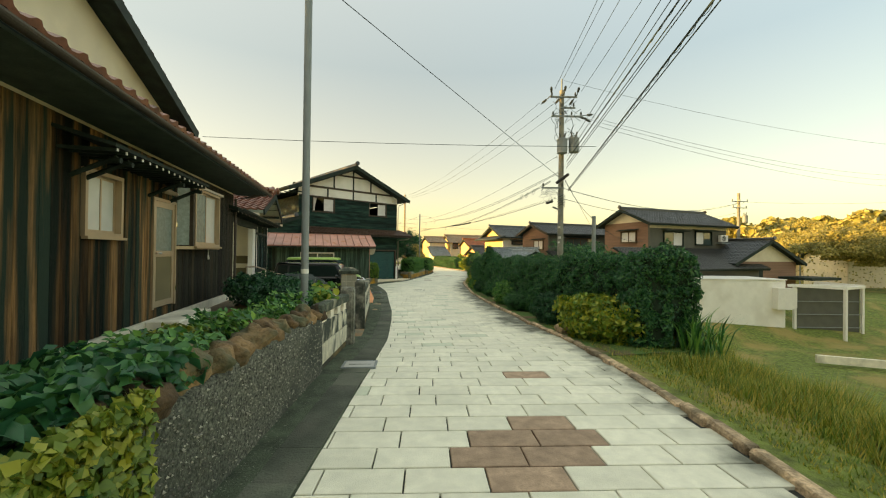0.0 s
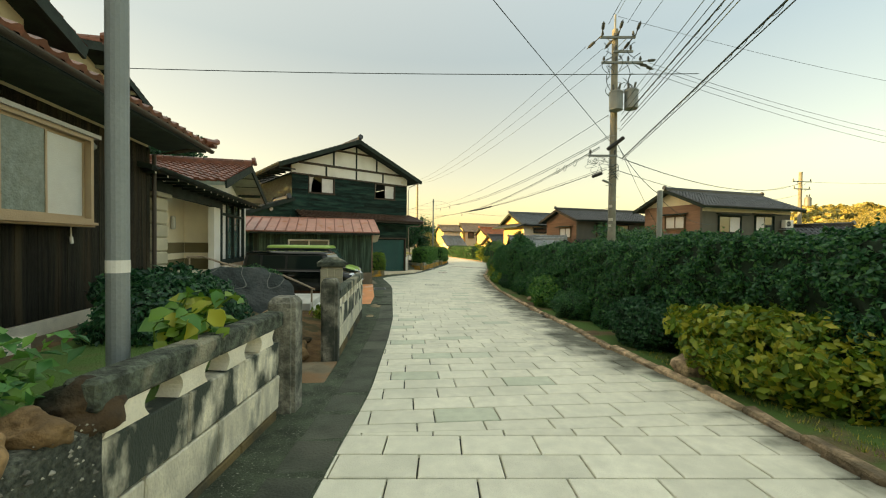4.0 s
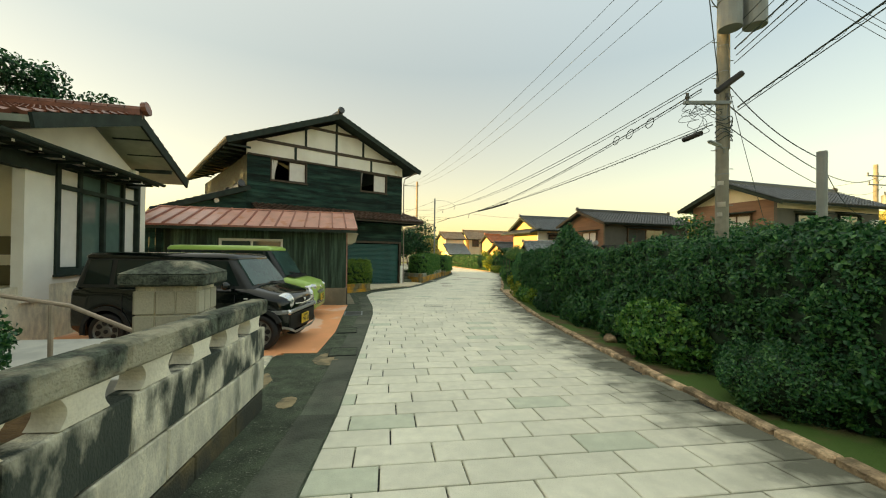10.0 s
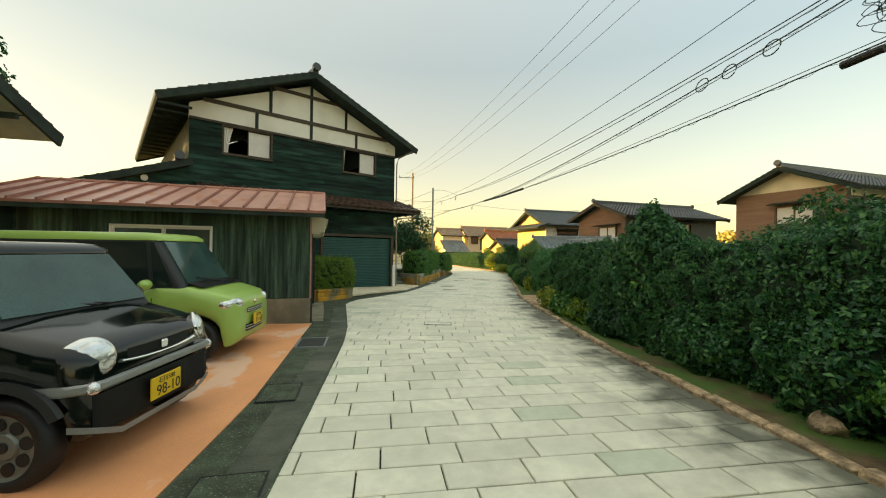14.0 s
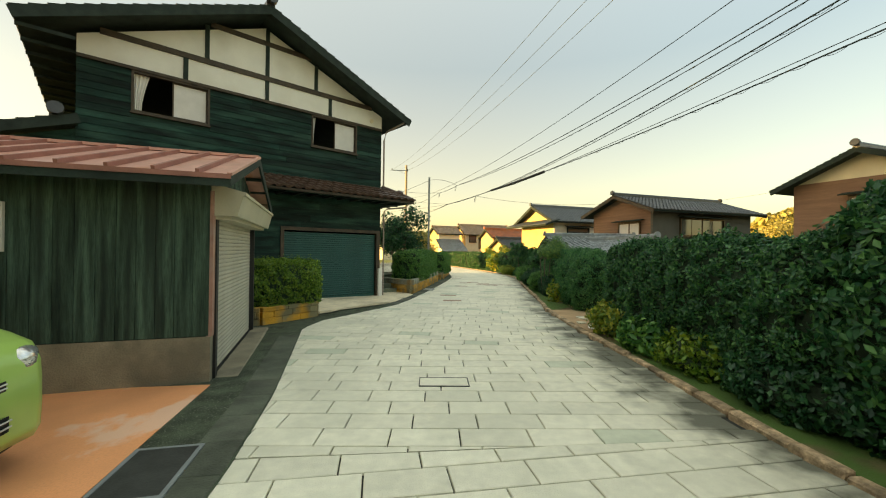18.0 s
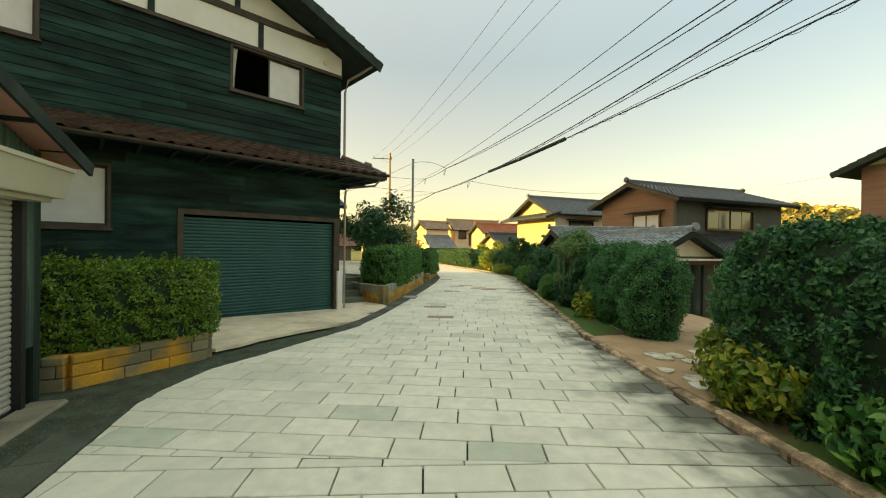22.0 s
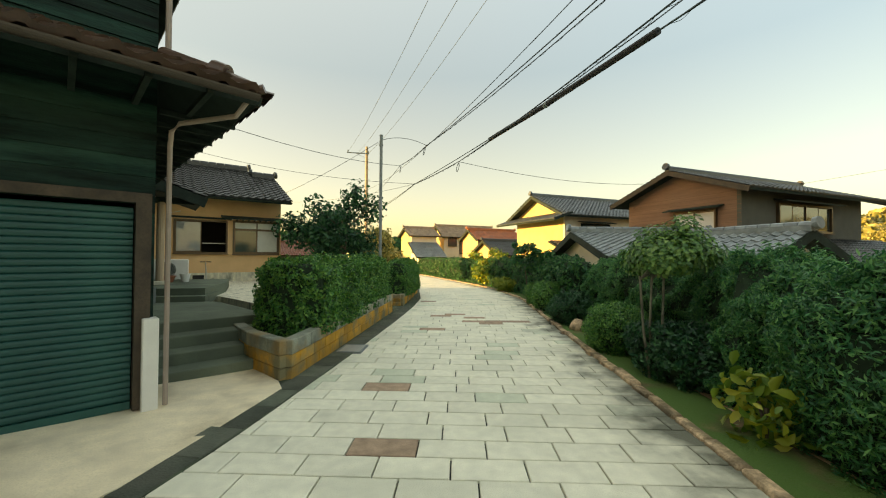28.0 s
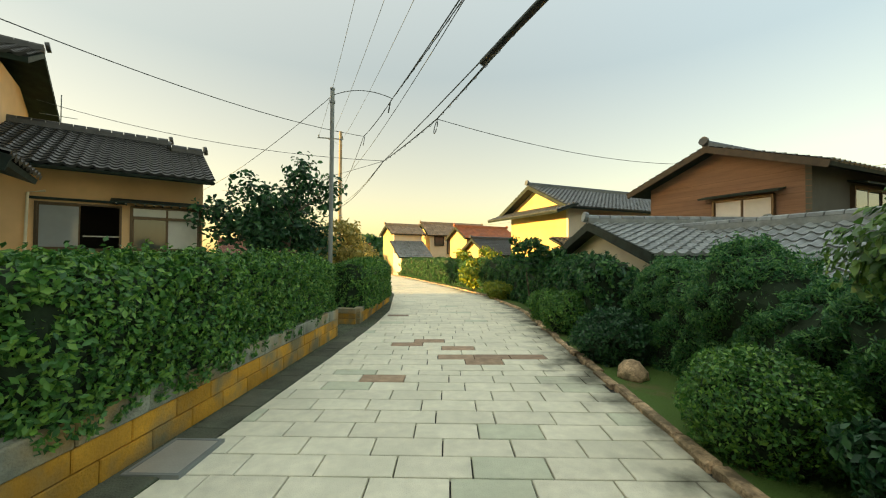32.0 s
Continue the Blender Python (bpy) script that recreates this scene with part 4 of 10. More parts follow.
M_CONC_C = mat("mossy_coping", (0.27, 0.285, 0.225), 0.9, vary=0.4, scale=4, fine=60, bump=0.6, stain=(0.42, 0.23, 0.045), stain_scale=1.3, stain_amount=0.6, world=True)
planter("stained ochre block planter beside the steps", [(1.75, 32.75), (2.40, 31.45), (2.98, 30.68), (4.87, 36.95)], 0.52, 0, M_CONC_C, cop=0.19)
planter("stained ochre block planter at the bend", [(4.9, 38.5), (5.35, 38.3), (6.6, 43.2)], 0.38, 0, M_CONC_C, cop=0.12)
planter("low ochre block planter beside the garage", [(-1.4, 24.65), (-0.62, 24.8), (0.30, 25.85), (0.05, 26.35)], 0.36, 0, M_OCHREBLOCK)
solid("planter_soil", [(1.85, 32.75), (2.45, 31.5), (2.95, 30.85), (4.78, 36.95), (3.4, 37.3)], -0.8, -0.27, M_SOIL, "dark soil in the planter", "soil")
solid("planter_soil", [(4.9, 38.5), (5.3, 38.4), (6.5, 43.2), (5.5, 43.4)], -0.9, -0.42, M_SOIL, "dark soil in the planter", "soil")
solid("planter_soil", [(-1.9, 24.9), (-0.65, 24.9), (0.22, 25.85), (-0.2, 26.6), (-1.9, 25.7)], -0.8, -0.35, M_SOIL, "dark soil in the planter", "soil")

# ---- houses ----
def at(x, y, yaw, z=0.0):
    return pose(x, y, z, 0, 0, yaw)


def wall_with_holes(x0, x1, z0, z1, thick, holes, y=0.0):
    """A wall in the plane y, thick towards +y, with rectangular openings (x0, x1, z0, z1)."""
    bm = bmesh.new()
    xs = sorted({x0, x1, *[h[0] for h in holes], *[h[1] for h in holes]})
    for a, b in zip(xs, xs[1:]):
        cuts = sorted((h[2], h[3]) for h in holes if h[0] <= a + 1e-6 and h[1] >= b - 1e-6)
        z = z0
        for c0, c1 in cuts + [(z1, z1)]:
            if c0 > z + 1e-4:
                box(bm, a, b, y, y + thick, z, c0)
            z = c1
    bmesh.ops.remove_doubles(bm, verts=bm.verts, dist=1e-4)
    return bm


def wave_roof(name, parent, p0, u, v, nu, nv, material, course=0.28, wave=0.265, thick=0.05, label="", hip=0.0):
    """Pan tiles on a slope: p0 the eave's corner, u along the eave, v up the slope (vectors with their full length). Each course laps the one below; hip is the share of the eave lost at the top."""
    p0, u, v = Vector(p0), Vector(u), Vector(v)
    nrm = u.cross(v).normalized()
    if nrm.z < 0:
        nrm = -nrm
    cols = max(2, int(u.length / wave + 0.5))
    rows = max(2, int(v.length / course + 0.5))
    prof = ((0.0, 0.0), (0.25, -0.022), (0.5, -0.012), (0.72, 0.028), (0.88, 0.032))
    verts, faces = [], []
    for r in range(rows):
        lo, hi = r / rows, (r + 1.12) / rows if r < rows - 1 else 1.0
        for c in range(cols):
            i0 = len(verts)
            pts = [(c + a) / cols for a, _ in prof] + [(c + 1.0) / cols]
            hs = [h for _, h in prof] + [0.0]
            for s, lift in ((lo, 0.042), (hi, 0.006)):
                for a, h in zip(pts, hs):
                    verts.append(p0 + u * a * (1 - hip * s) + v * s + nrm * (lift + h + 0.02))
            k = len(pts)
            for a, h in zip(pts, hs):
                verts.append(p0 + u * a * (1 - hip * lo) + v * lo + nrm * (h - 0.012))
            for j in range(k - 1):
                faces.append((i0 + j, i0 + j + 1, i0 + k + j + 1, i0 + k + j))
                faces.append((i0 + 2 * k + j, i0 + 2 * k + j + 1, i0 + j + 1, i0 + j))
    ob = raw(name, [tuple(q) for q in verts], faces, material, parent)
    ob["kind"] = "stuff"
    if label:
        ob["label"] = label
    return ob


def board(bm, a, b, w, h):
    """A straight timber from a to b, w wide and h high."""
    a, b = Vector(a), Vector(b)
    d = (b - a)
    q = d.to_track_quat("X", "Z").to_matrix().to_4x4()
    box(bm, 0, d.length, -w / 2, w / 2, -h / 2, h / 2, m=Matrix.Translation(a) @ q)


def ridge(name, parent, a, b, material, r=0.11, ends=True):
    """A ridge of stacked tiles with round caps and an end ornament."""
    a, b = Vector(a), Vector(b)
    bm = bmesh.new()
    board(bm, a + Vector((0, 0, 0.03)), b + Vector((0, 0, 0.03)), r * 1.9, 0.14)
    n = max(2, int((b - a).length / 0.3))
    for i in range(n):
        p, q = a.lerp(b, i / n), a.lerp(b, (i + 0.93) / n)
        tube(bm, (p + Vector((0, 0, 0.11)), q + Vector((0, 0, 0.11))), r * 0.85, 8)
    if ends:
        for e, o in ((a, (a - b).normalized()), (b, (b - a).normalized())):
            tube(bm, (e + o * 0.02 + Vector((0, 0, 0.14)), e + o * 0.12 + Vector((0, 0, 0.16))), r * 1.35, 10)
    return part(name, bm, material, parent)


def gable_roof(parent, x0, x1, yf, yb, z_eave, z_ridge, material, over_x=0.0, under=M_DARKTRIM, label="", board_mat=None):
    """A ridge along x; eaves at yf and yb."""
    ym = (yf + yb) / 2
    for name, ye, sgn in (("roof_slope", yf, 1), ("roof_slope", yb, -1)):
        wave_roof("roof_tiles", parent, (x0, ye, z_eave), (x1 - x0, 0, 0), (0, ym - ye, z_ridge - z_eave), 0, 0, material)
        bm = bmesh.new()
        slab(bm, (x0, ye, z_eave - 0.01), (x1, ye, z_eave - 0.01), (x1, ym, z_ridge - 0.01), (x0, ym, z_ridge - 0.01), 0.10)
        part("roof_deck", bm, under, parent)
    ridge("ridge", parent, (x0, ym, z_ridge + 0.03), (x1, ym, z_ridge + 0.03), material)
    for x in (x0 + 0.02, x1 - 0.02):
        for ye in (yf, yb):
            bm = bmesh.new()
            board(bm, (x, ye, z_eave - 0.08), (x, ym, z_ridge - 0.08), 0.05, 0.2)
            part("barge_board", bm, board_mat or M_DARKTRIM, parent)


def gable_roof_y(parent, xl, xr, y0, y1, z_eave, z_ridge, material, under=M_DARKTRIM, board_mat=None, xm=None, z_eave_r=None):
    """A ridge along y, so that the gable faces the front; eaves at xl and xr."""
    xm = (xl + xr) / 2 if xm is None else xm
    for xe, ze in ((xl, z_eave), (xr, z_eave if z_eave_r is None else z_eave_r)):
        wave_roof("roof_tiles", parent, (xe, y0, ze), (0, y1 - y0, 0), (xm - xe, 0, z_ridge - ze), 0, 0, material)
        bm = bmesh.new()
        slab(bm, (xe, y0, ze - 0.01), (xe, y1, ze - 0.01), (xm, y1, z_ridge - 0.01), (xm, y0, z_ridge - 0.01), 0.10)
        part("roof_deck", bm, under, parent)
        for y in (y0 + 0.02, y1 - 0.02):
            bm = bmesh.new()
            board(bm, (xe, y, ze - 0.08), (xm, y, z_ridge - 0.08), 0.05, 0.22)
            part("barge_board", bm, board_mat or M_DARKTRIM, parent)
    ridge("ridge", parent, (xm, y0, z_ridge + 0.03), (xm, y1, z_ridge + 0.03), material)


def gable_prism(bm, xl, xr, xm, z0, z1, y0, y1):
    """A triangular wall that fills a gable."""
    a = [bm.verts.new((xl, y0, z0)), bm.verts.new((xr, y0, z0)), bm.verts.new((xm, y0, z1))]
    b = [bm.verts.new((xl, y1, z0)), bm.verts.new((xr, y1, z0)), bm.verts.new((xm, y1, z1))]
    bm.faces.new(a)
    bm.faces.new(b[::-1])
    for i in range(3):
        bm.faces.new((a[i], b[i], b[(i + 1) % 3], a[(i + 1) % 3]))


def gutter(parent, a, b, r=0.055, material=None, n=10):
    """An open half-round gutter."""
    a, b = Vector(a), Vector(b)
    d = (b - a).normalized()
    s = d.cross(Vector((0, 0, 1))).normalized()
    bm = bmesh.new()
    rings = []
    for p in (a, b):
        rings.append([bm.verts.new(p + s * (rr * math.cos(t)) + Vector((0, 0, -rr * math.sin(t)))) for rr in (r, r - 0.008) for t in [math.pi * i / n for i in range(n + 1)]])
    k = n + 1
    for i in range(n):
        bm.faces.new((rings[0][i], rings[0][i + 1], rings[1][i + 1], rings[1][i]))
        bm.faces.new((rings[0][k + i + 1], rings[0][k + i], rings[1][k + i], rings[1][k + i + 1]))
    for i in (0, n):
        bm.faces.new((rings[0][i], rings[1][i], rings[1][k + i], rings[0][k + i]))
    bmesh.ops.recalc_face_normals(bm, faces=bm.faces)
    return part("gutter", bm, material or M_PIPE, parent)


def window(parent, x0, x1, z0, z1, y, frame_mat, sashes, depth=0.09, fr=0.05, sill=True, proud=0.03, label=""):
    """A sliding window set in the wall plane y; sashes: a material for each leaf, or None for an open leaf."""
    w = empty("window", Matrix(), label, "")
    w.parent = parent
    part("window_frame", boxes((x0, x1, y - proud, y + depth, z0, z0 + fr), (x0, x1, y - proud, y + depth, z1 - fr, z1),
                               (x0, x0 + fr, y - proud, y + depth, z0 + fr, z1 - fr), (x1 - fr, x1, y - proud, y + depth, z0 + fr, z1 - fr)), frame_mat, w)
    n = len(sashes)
    for i, s in enumerate(sashes):
        if s is None:
            continue
        a, b = x0 + fr + (x1 - x0 - 2 * fr) * i / n, x0 + fr + (x1 - x0 - 2 * fr) * (i + 1) / n
        yy = y + 0.02 + 0.03 * (i % 2)
        part("sash", boxes((a, a + 0.03, yy, yy + 0.025, z0 + fr, z1 - fr), (b - 0.03, b, yy, yy + 0.025, z0 + fr, z1 - fr),
                           (a + 0.03, b - 0.03, yy, yy + 0.025, z0 + fr, z0 + fr + 0.035), (a + 0.03, b - 0.03, yy, yy + 0.025, z1 - fr - 0.035, z1 - fr)), frame_mat, w)
        part("pane", boxes((a + 0.03, b - 0.03, yy + 0.008, yy + 0.016, z0 + fr + 0.035, z1 - fr - 0.035)), s, w)
    if sill:
        part("window_sill", boxes((x0 - 0.02, x1 + 0.02, y - 0.07, y + 0.01, z0 - 0.035, z0)), frame_mat, w)
    return w


# house with charred boards, its gable to the lane, a garage in its corner
M_TILE_BROWN = mat("brown_glazed_tiles", (0.085, 0.050, 0.036), 0.28, vary=0.3, scale=5, fine=40, bump=0.1, island=0.25)


def house_gable():
    h = empty("house", at(-2.586, 27.18, 32), "two-storey house of charred boards with white plaster gable panels", "house")
    x0, x1, top = -2.47, 5.16, 5.03
    w1, w2, ga, w3 = (-1.55, 0.02, 4.06, 5.02), (2.69, 4.22, 4.06, 5.02), (1.92, 5.0, -0.9, 1.50), (-0.9, 0.88, 1.18, 2.28)
    part("front_wall", wall_with_holes(x0, x1, -0.9, top, 0.16, [w1, w2, ga, w3]), M_BLACKWOOD, h)
    # unseen back carried deeper to block sun from the brown house's gable
    for a in (x0, x1 - 0.16):
        part("side_wall", boxes((a, a + 0.16, 0.16, 9.7, -0.9, top)), M_BLACKWOOD, h)
    part("back_wall", boxes((x0, x1, 9.7, 9.86, -0.9, top)), M_BLACKWOOD, h)
    # coloured near-black for the shade of the room behind the windows
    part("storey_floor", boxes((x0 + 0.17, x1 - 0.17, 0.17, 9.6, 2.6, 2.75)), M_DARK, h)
    # plaster band and gable panels
    bm = boxes((x0, x1, -0.02, 0.14, top, 5.5))
    gable_prism(bm, x0, x1, 1.34, 5.5, 7.08, -0.02, 0.14)
    part("plaster_gable", bm, M_PLASTER, h, "white plaster panels between dark timbers")
    bm = bmesh.new()
    gable_prism(bm, x0, x1, 1.34, top, 7.08, 9.6, 9.8)
    part("back_gable", bm, M_BLACKWOOD, h)
    for i, (a, b, w, hh) in enumerate((((-2.1, -0.035, 5.69), (4.75, -0.035, 5.69), 0.05, 0.13), ((x0, -0.035, 5.05), (x1, -0.035, 5.05), 0.05, 0.07), ((0.02, -0.035, 6.66), (2.72, -0.035, 6.66), 0.05, 0.12))):
        bm = bmesh.new()
        board(bm, a, b, w, hh)
        part("timber_rail", bm, M_TRIM_BR, h)
    for xx, za, zb in ((-0.06, 5.75, 6.62), (1.40, 5.75, 7.05), (2.81, 5.75, 6.5), (-0.51, 5.08, 5.64), (1.40, 5.08, 5.64), (3.27, 5.08, 5.64)):
        part("timber_post", boxes((xx - 0.05, xx + 0.05, -0.05, -0.0205, za, zb)), M_DARKTRIM, h)
    gable_roof_y(h, -3.35, 5.85, -0.75, 10.3, 5.36, 7.32, M_TILE_BLACK, xm=1.25)
    window(h, *w1, 0.0, M_TRIM_BR, [None, M_CURTAIN])
    window(h, *w2, 0.0, M_TRIM_BR, [None, M_CURTAIN])
    # sky reflection here is put into the panes' pale colour
    window(h, *w3, 0.0, M_TRIM_BR, [M_FROST, M_FROST])
    # lower pent roof
    wave_roof("pent_roof_tiles", h, (-2.3, -0.92, 2.62), (8.16, 0, 0), (0, 0.92, 0.42), 0, 0, M_TILE_BROWN, hip=0.085)
    bm = bmesh.new()
    slab(bm, (-2.3, -0.90, 2.6), (5.92, -0.86, 2.6), (5.16, 0, 3.02), (-2.3, 0, 3.02), 0.09)
    part("pent_roof_deck", bm, M_DARKTRIM, h)
    gutter(h, (-2.3, -0.97, 2.57), (5.85, -0.97, 2.57))
    # the same roof carried round the corner
    bm = bmesh.new()
    slab(bm, (5.93, -0.85, 2.6), (6.0, 6.2, 2.6), (5.16, 6.2, 3.02), (5.16, 0, 3.02), 0.09)
    part("side_pent_deck", bm, M_DARKTRIM, h)
    wave_roof("side_pent_tiles", h, (6.02, 6.2, 2.62), (0, -7.05, 0), (-0.86, 0, 0.42), 0, 0, M_TILE_BROWN, hip=0.12)
    bm = bmesh.new()
    tube(bm, (Vector((5.2, -0.02, 3.10)), Vector((5.56, -0.43, 2.90)), Vector((5.82, -0.72, 2.74)), Vector((5.90, -0.80, 2.69)), Vector((5.95, -0.84, 2.71))), 0.075, 10, 0.05)
    part("hip_ridge", bm, M_TILE_BROWN, h)
    bm = bmesh.new()
    tube(bm, ((5.58, -0.45, 2.90), (5.68, -0.56, 2.86)), 0.115, 16, 0.10)
    tube(bm, ((5.66, -0.54, 2.868), (5.695, -0.575, 2.852)), 0.07, 14)
    part("ridge_end_tile", bm, M_TILE_BROWN, h)
    for i in range(12):
        part("side_rafter", boxes((5.2, 5.95, 0.1 + 0.5 * i, 0.15 + 0.5 * i, 2.50, 2.555)), M_DARKTRIM, h)
    return h


house_h = house_gable()


# house with upright boards
def house_boards():
    h = empty("house", at(-3.48, 6.1, 93.0), "low old house of upright weathered boards with red-brown tiled roofs", "house")
    # unseen left end lengthened to keep low sun off the lane
    x0, x1 = -13.0, 5.26
    part("front_wall", wall_with_holes(x0, x1, 0.35, 2.97, 0.15, [(-0.78, 0.02, 1.64, 2.47), (0.90, 1.74, 0.5, 2.34), (2.02, 3.42, 1.54, 2.70)]), M_BROWNWOOD, h)
    part("plaster_band", boxes((x0, x1, 0.0, 0.15, 2.97, 3.35)), M_CREAM, h)
    for a in (x0, x1 - 0.15):
        part("end_wall", boxes((a, a + 0.15, 0.15, 7, 0.35, 3.35)), M_BLACKWOOD, h)
    part("back_wall", boxes((x0, x1, 7, 7.15, 0.35, 4.5)), M_BROWNWOOD, h)
    part("foundation", boxes((x0 - 0.02, x1 + 0.02, -0.06, 7.2, -0.6, 0.35)), M_CONC_L, h)
    wave_roof("roof_tiles", h, (x0, -0.80, 3.14), (5.80 - x0, 0, 0), (0, 2.2, 0.95), 0, 0, M_TILE_RED)
    bm = bmesh.new()
    slab(bm, (x0, -0.78, 3.12), (5.78, -0.78, 3.12), (5.78, 1.40, 4.07), (x0, 1.40, 4.07), 0.1)
    part("roof_deck", bm, M_DARKTRIM, h)
    bm = boxes((-2.45, 4.35, 1.2, 1.35, 3.2, 4.62))
    gable_prism(bm, -2.45, 4.35, 0.95, 4.62, 5.75, 1.2, 1.35)
    part("upper_gable", bm, M_CREAM, h)
    gable_roof_y(h, -2.95, 4.95, 0.75, 7.6, 4.5, 5.9, M_TILE_RED)
    gutter(h, (x0, -0.85, 3.08), (5.78, -0.85, 3.08))
    return h


house_a = house_boards()


def house_entry():
    h = empty("house", at(-4.62, 16.3, 95.7), "single-storey house with cream walls, a white gable and a red-tiled roof", "house")
    part("front_wall", wall_with_holes(0.2, 3.45, 0.45, 2.75, 0.15, [(0.36, 3.12, 0.6, 2.6)]), M_PLASTER, h)
    part("porch_wall", boxes((-4.4, 0.2, 0.9, 1.05, 0.3, 2.98)), M_CREAM, h)
    # unseen walls added so that sun doesn't leak through the house
    part("back_wall", boxes((-4.4, 3.3, 5.85, 6.0, -0.6, 3.2)), M_CREAM, h)
    part("south_wall", boxes((-4.55, -4.4, 0.9, 6.0, -0.6, 3.2)), M_CREAM, h)
    part("foundation", boxes((-4.4, 3.5, 0.02, 6, -0.6, 0.45)), M_CONC, h)
    part("end_wall", boxes((3.3, 3.45, 0.15, 6, 0.45, 3.0)), M_PLASTER, h)
    bm = bmesh.new()
    gable_prism(bm, -0.6, 4.0, 1.95, 2.8, 3.65, 0.3, 0.45)
    part("white_gable", bm, M_PLASTER, h)
    gable_roof_y(h, -1.0, 4.55, -0.55, 6.5, 2.98, 3.95, M_TILE_RED, under=M_SOFFIT, xm=2.0)
    bm = bmesh.new()
    slab(bm, (-5.4, -0.6, 2.62), (2.75, -0.6, 2.62), (2.75, 0.5, 2.86), (-5.4, 0.5, 2.86), 0.09)
    part("eave_roof", bm, M_DARKTRIM, h)
    return h


house_b = house_entry()


M_CONC_F = mat("stained_footing", (0.30, 0.26, 0.18), 0.9, vary=0.25, scale=2.5, fine=60, bump=0.4, stain=(0.12, 0.11, 0.08), stain_scale=1.4, stain_amount=0.7)


def shutter_housing():
    """A sheet-metal housing that leans outwards to a turned lip at its top."""
    bm = bmesh.new()
    prism(bm, [(-0.02, 1.34), (0.27, 1.34), (0.275, 1.35), (0.335, 1.585), (0.36, 1.59), (0.36, 1.625), (0.33, 1.63), (0.10, 1.69), (-0.02, 1.70)], 0.03, 3.1, Matrix(((1, 0, 0, 0), (0, 0, 1, 0), (0, 1, 0, 0), (0, 0, 0, 1))))
    prism(bm, [(-0.02, 1.30), (0.20, 1.30), (0.20, 1.338), (-0.02, 1.338)], 0.08, 3.05, Matrix(((1, 0, 0, 0), (0, 0, 1, 0), (0, 1, 0, 0), (0, 0, 0, 1))))
    bmesh.ops.recalc_face_normals(bm, faces=bm.faces)
    return bm


M_SHUTTER_BOX = mat("cream_sheet_housing", (0.47, 0.44, 0.32), 0.5, vary=0.10, scale=3, fine=40, bump=0.03, stain=(0.36, 0.33, 0.24), stain_scale=1.5, stain_amount=0.5)


def shed():
    h = empty("shed", at(-0.18, 21.24, 8.5), "weathered board shed with faded red metal roof and roller shutter", "shed")
    part("front_wall", wall_with_holes(-5.2, 0.0, -0.05, 1.83, 0.1, [(-3.48, -1.81, 0.9, 1.4)]), M_GREYWOOD, h)
    part("foundation", boxes((-5.2, 0.02, -0.02, 0.18, -0.75, -0.05), (-5.2, -0.15, 0.18, 3.2, -0.75, -0.05)), M_CONC_F, h)
    for b in ((-0.1, 0.0, 0.1, 0.2, -0.05, 1.86), (-0.1, 0, 2.95, 3.2, -0.05, 1.79), (-0.1, 0, 0.2, 2.95, 1.6, 1.9)):
        part("side_wall", boxes(b), M_GREYWOOD, h)
    part("back_wall", boxes((-5.2, 0, 3.2, 3.3, -0.7, 1.80)), M_GREYWOOD, h)
    part("shutter_box", shutter_housing(), M_SHUTTER_BOX, h)
    bm = bmesh.new()
    slab(bm, (-5.5, -0.42, 1.74), (0.28, -0.42, 1.74), (0.28, 1.75, 2.40), (-5.5, 1.75, 2.40), 0.05)
    slab(bm, (-5.5, 3.6, 1.75), (0.28, 3.6, 1.75), (0.28, 1.75, 2.40), (-5.5, 1.75, 2.40), 0.05)
    part("roof", bm, M_REDMETAL, h)
    return h


shed_s = shed()


def house_ochre():
    h = empty("house", at(-0.84, 41.1, 23.6), "ochre stucco house with dark grey tiled roofs", "house")
    part("front_wall", wall_with_holes(-7.0, 1.9, -0.5, 3.1, 0.15, [(-3.52, -2.7, 1.0, 2.33), (-1.63, 0.03, 1.0, 2.21), (0.2, 1.86, 0.98, 2.24)]), M_OCHRE, h)
    for a in (1.75, -7.0):
        part("side_wall", boxes((a, a + 0.15, 0.15, 6, -0.5, 3.1)), M_OCHRE, h)
    wave_roof("roof_tiles", h, (-3.4, -0.9, 3.0), (4.55, 0, 0), (0, 3.9, 1.72), 0, 0, M_TILE_BLACK)
    wave_roof("roof_tiles", h, (1.15, -0.9, 3.0), (0.95, 0, 0), (0, 3.1, 1.36), 0, 0, M_TILE_BLACK)
    bm = bmesh.new()
    slab(bm, (-3.4, -0.88, 2.99), (2.08, -0.88, 2.99), (2.08, 2.2, 4.33), (-3.4, 2.2, 4.33), 0.1)
    slab(bm, (-3.4, 2.2, 4.33), (1.15, 2.2, 4.33), (1.15, 3.0, 4.70), (-3.4, 3.0, 4.70), 0.1)
    slab(bm, (-3.4, 6.6, 3.0), (2.08, 6.6, 3.0), (2.08, 3.0, 4.7), (-3.4, 3.0, 4.7), 0.1)
    part("roof_deck", bm, M_DARKTRIM, h)
    ridge("main_ridge", h, (-3.4, 3.0, 4.76), (1.15, 3.0, 4.76), M_TILE_BLACK)
    ridge("low_ridge", h, (1.2, 2.2, 4.40), (2.1, 2.2, 4.40), M_TILE_BLACK)
    return h


house_o = house_ochre()


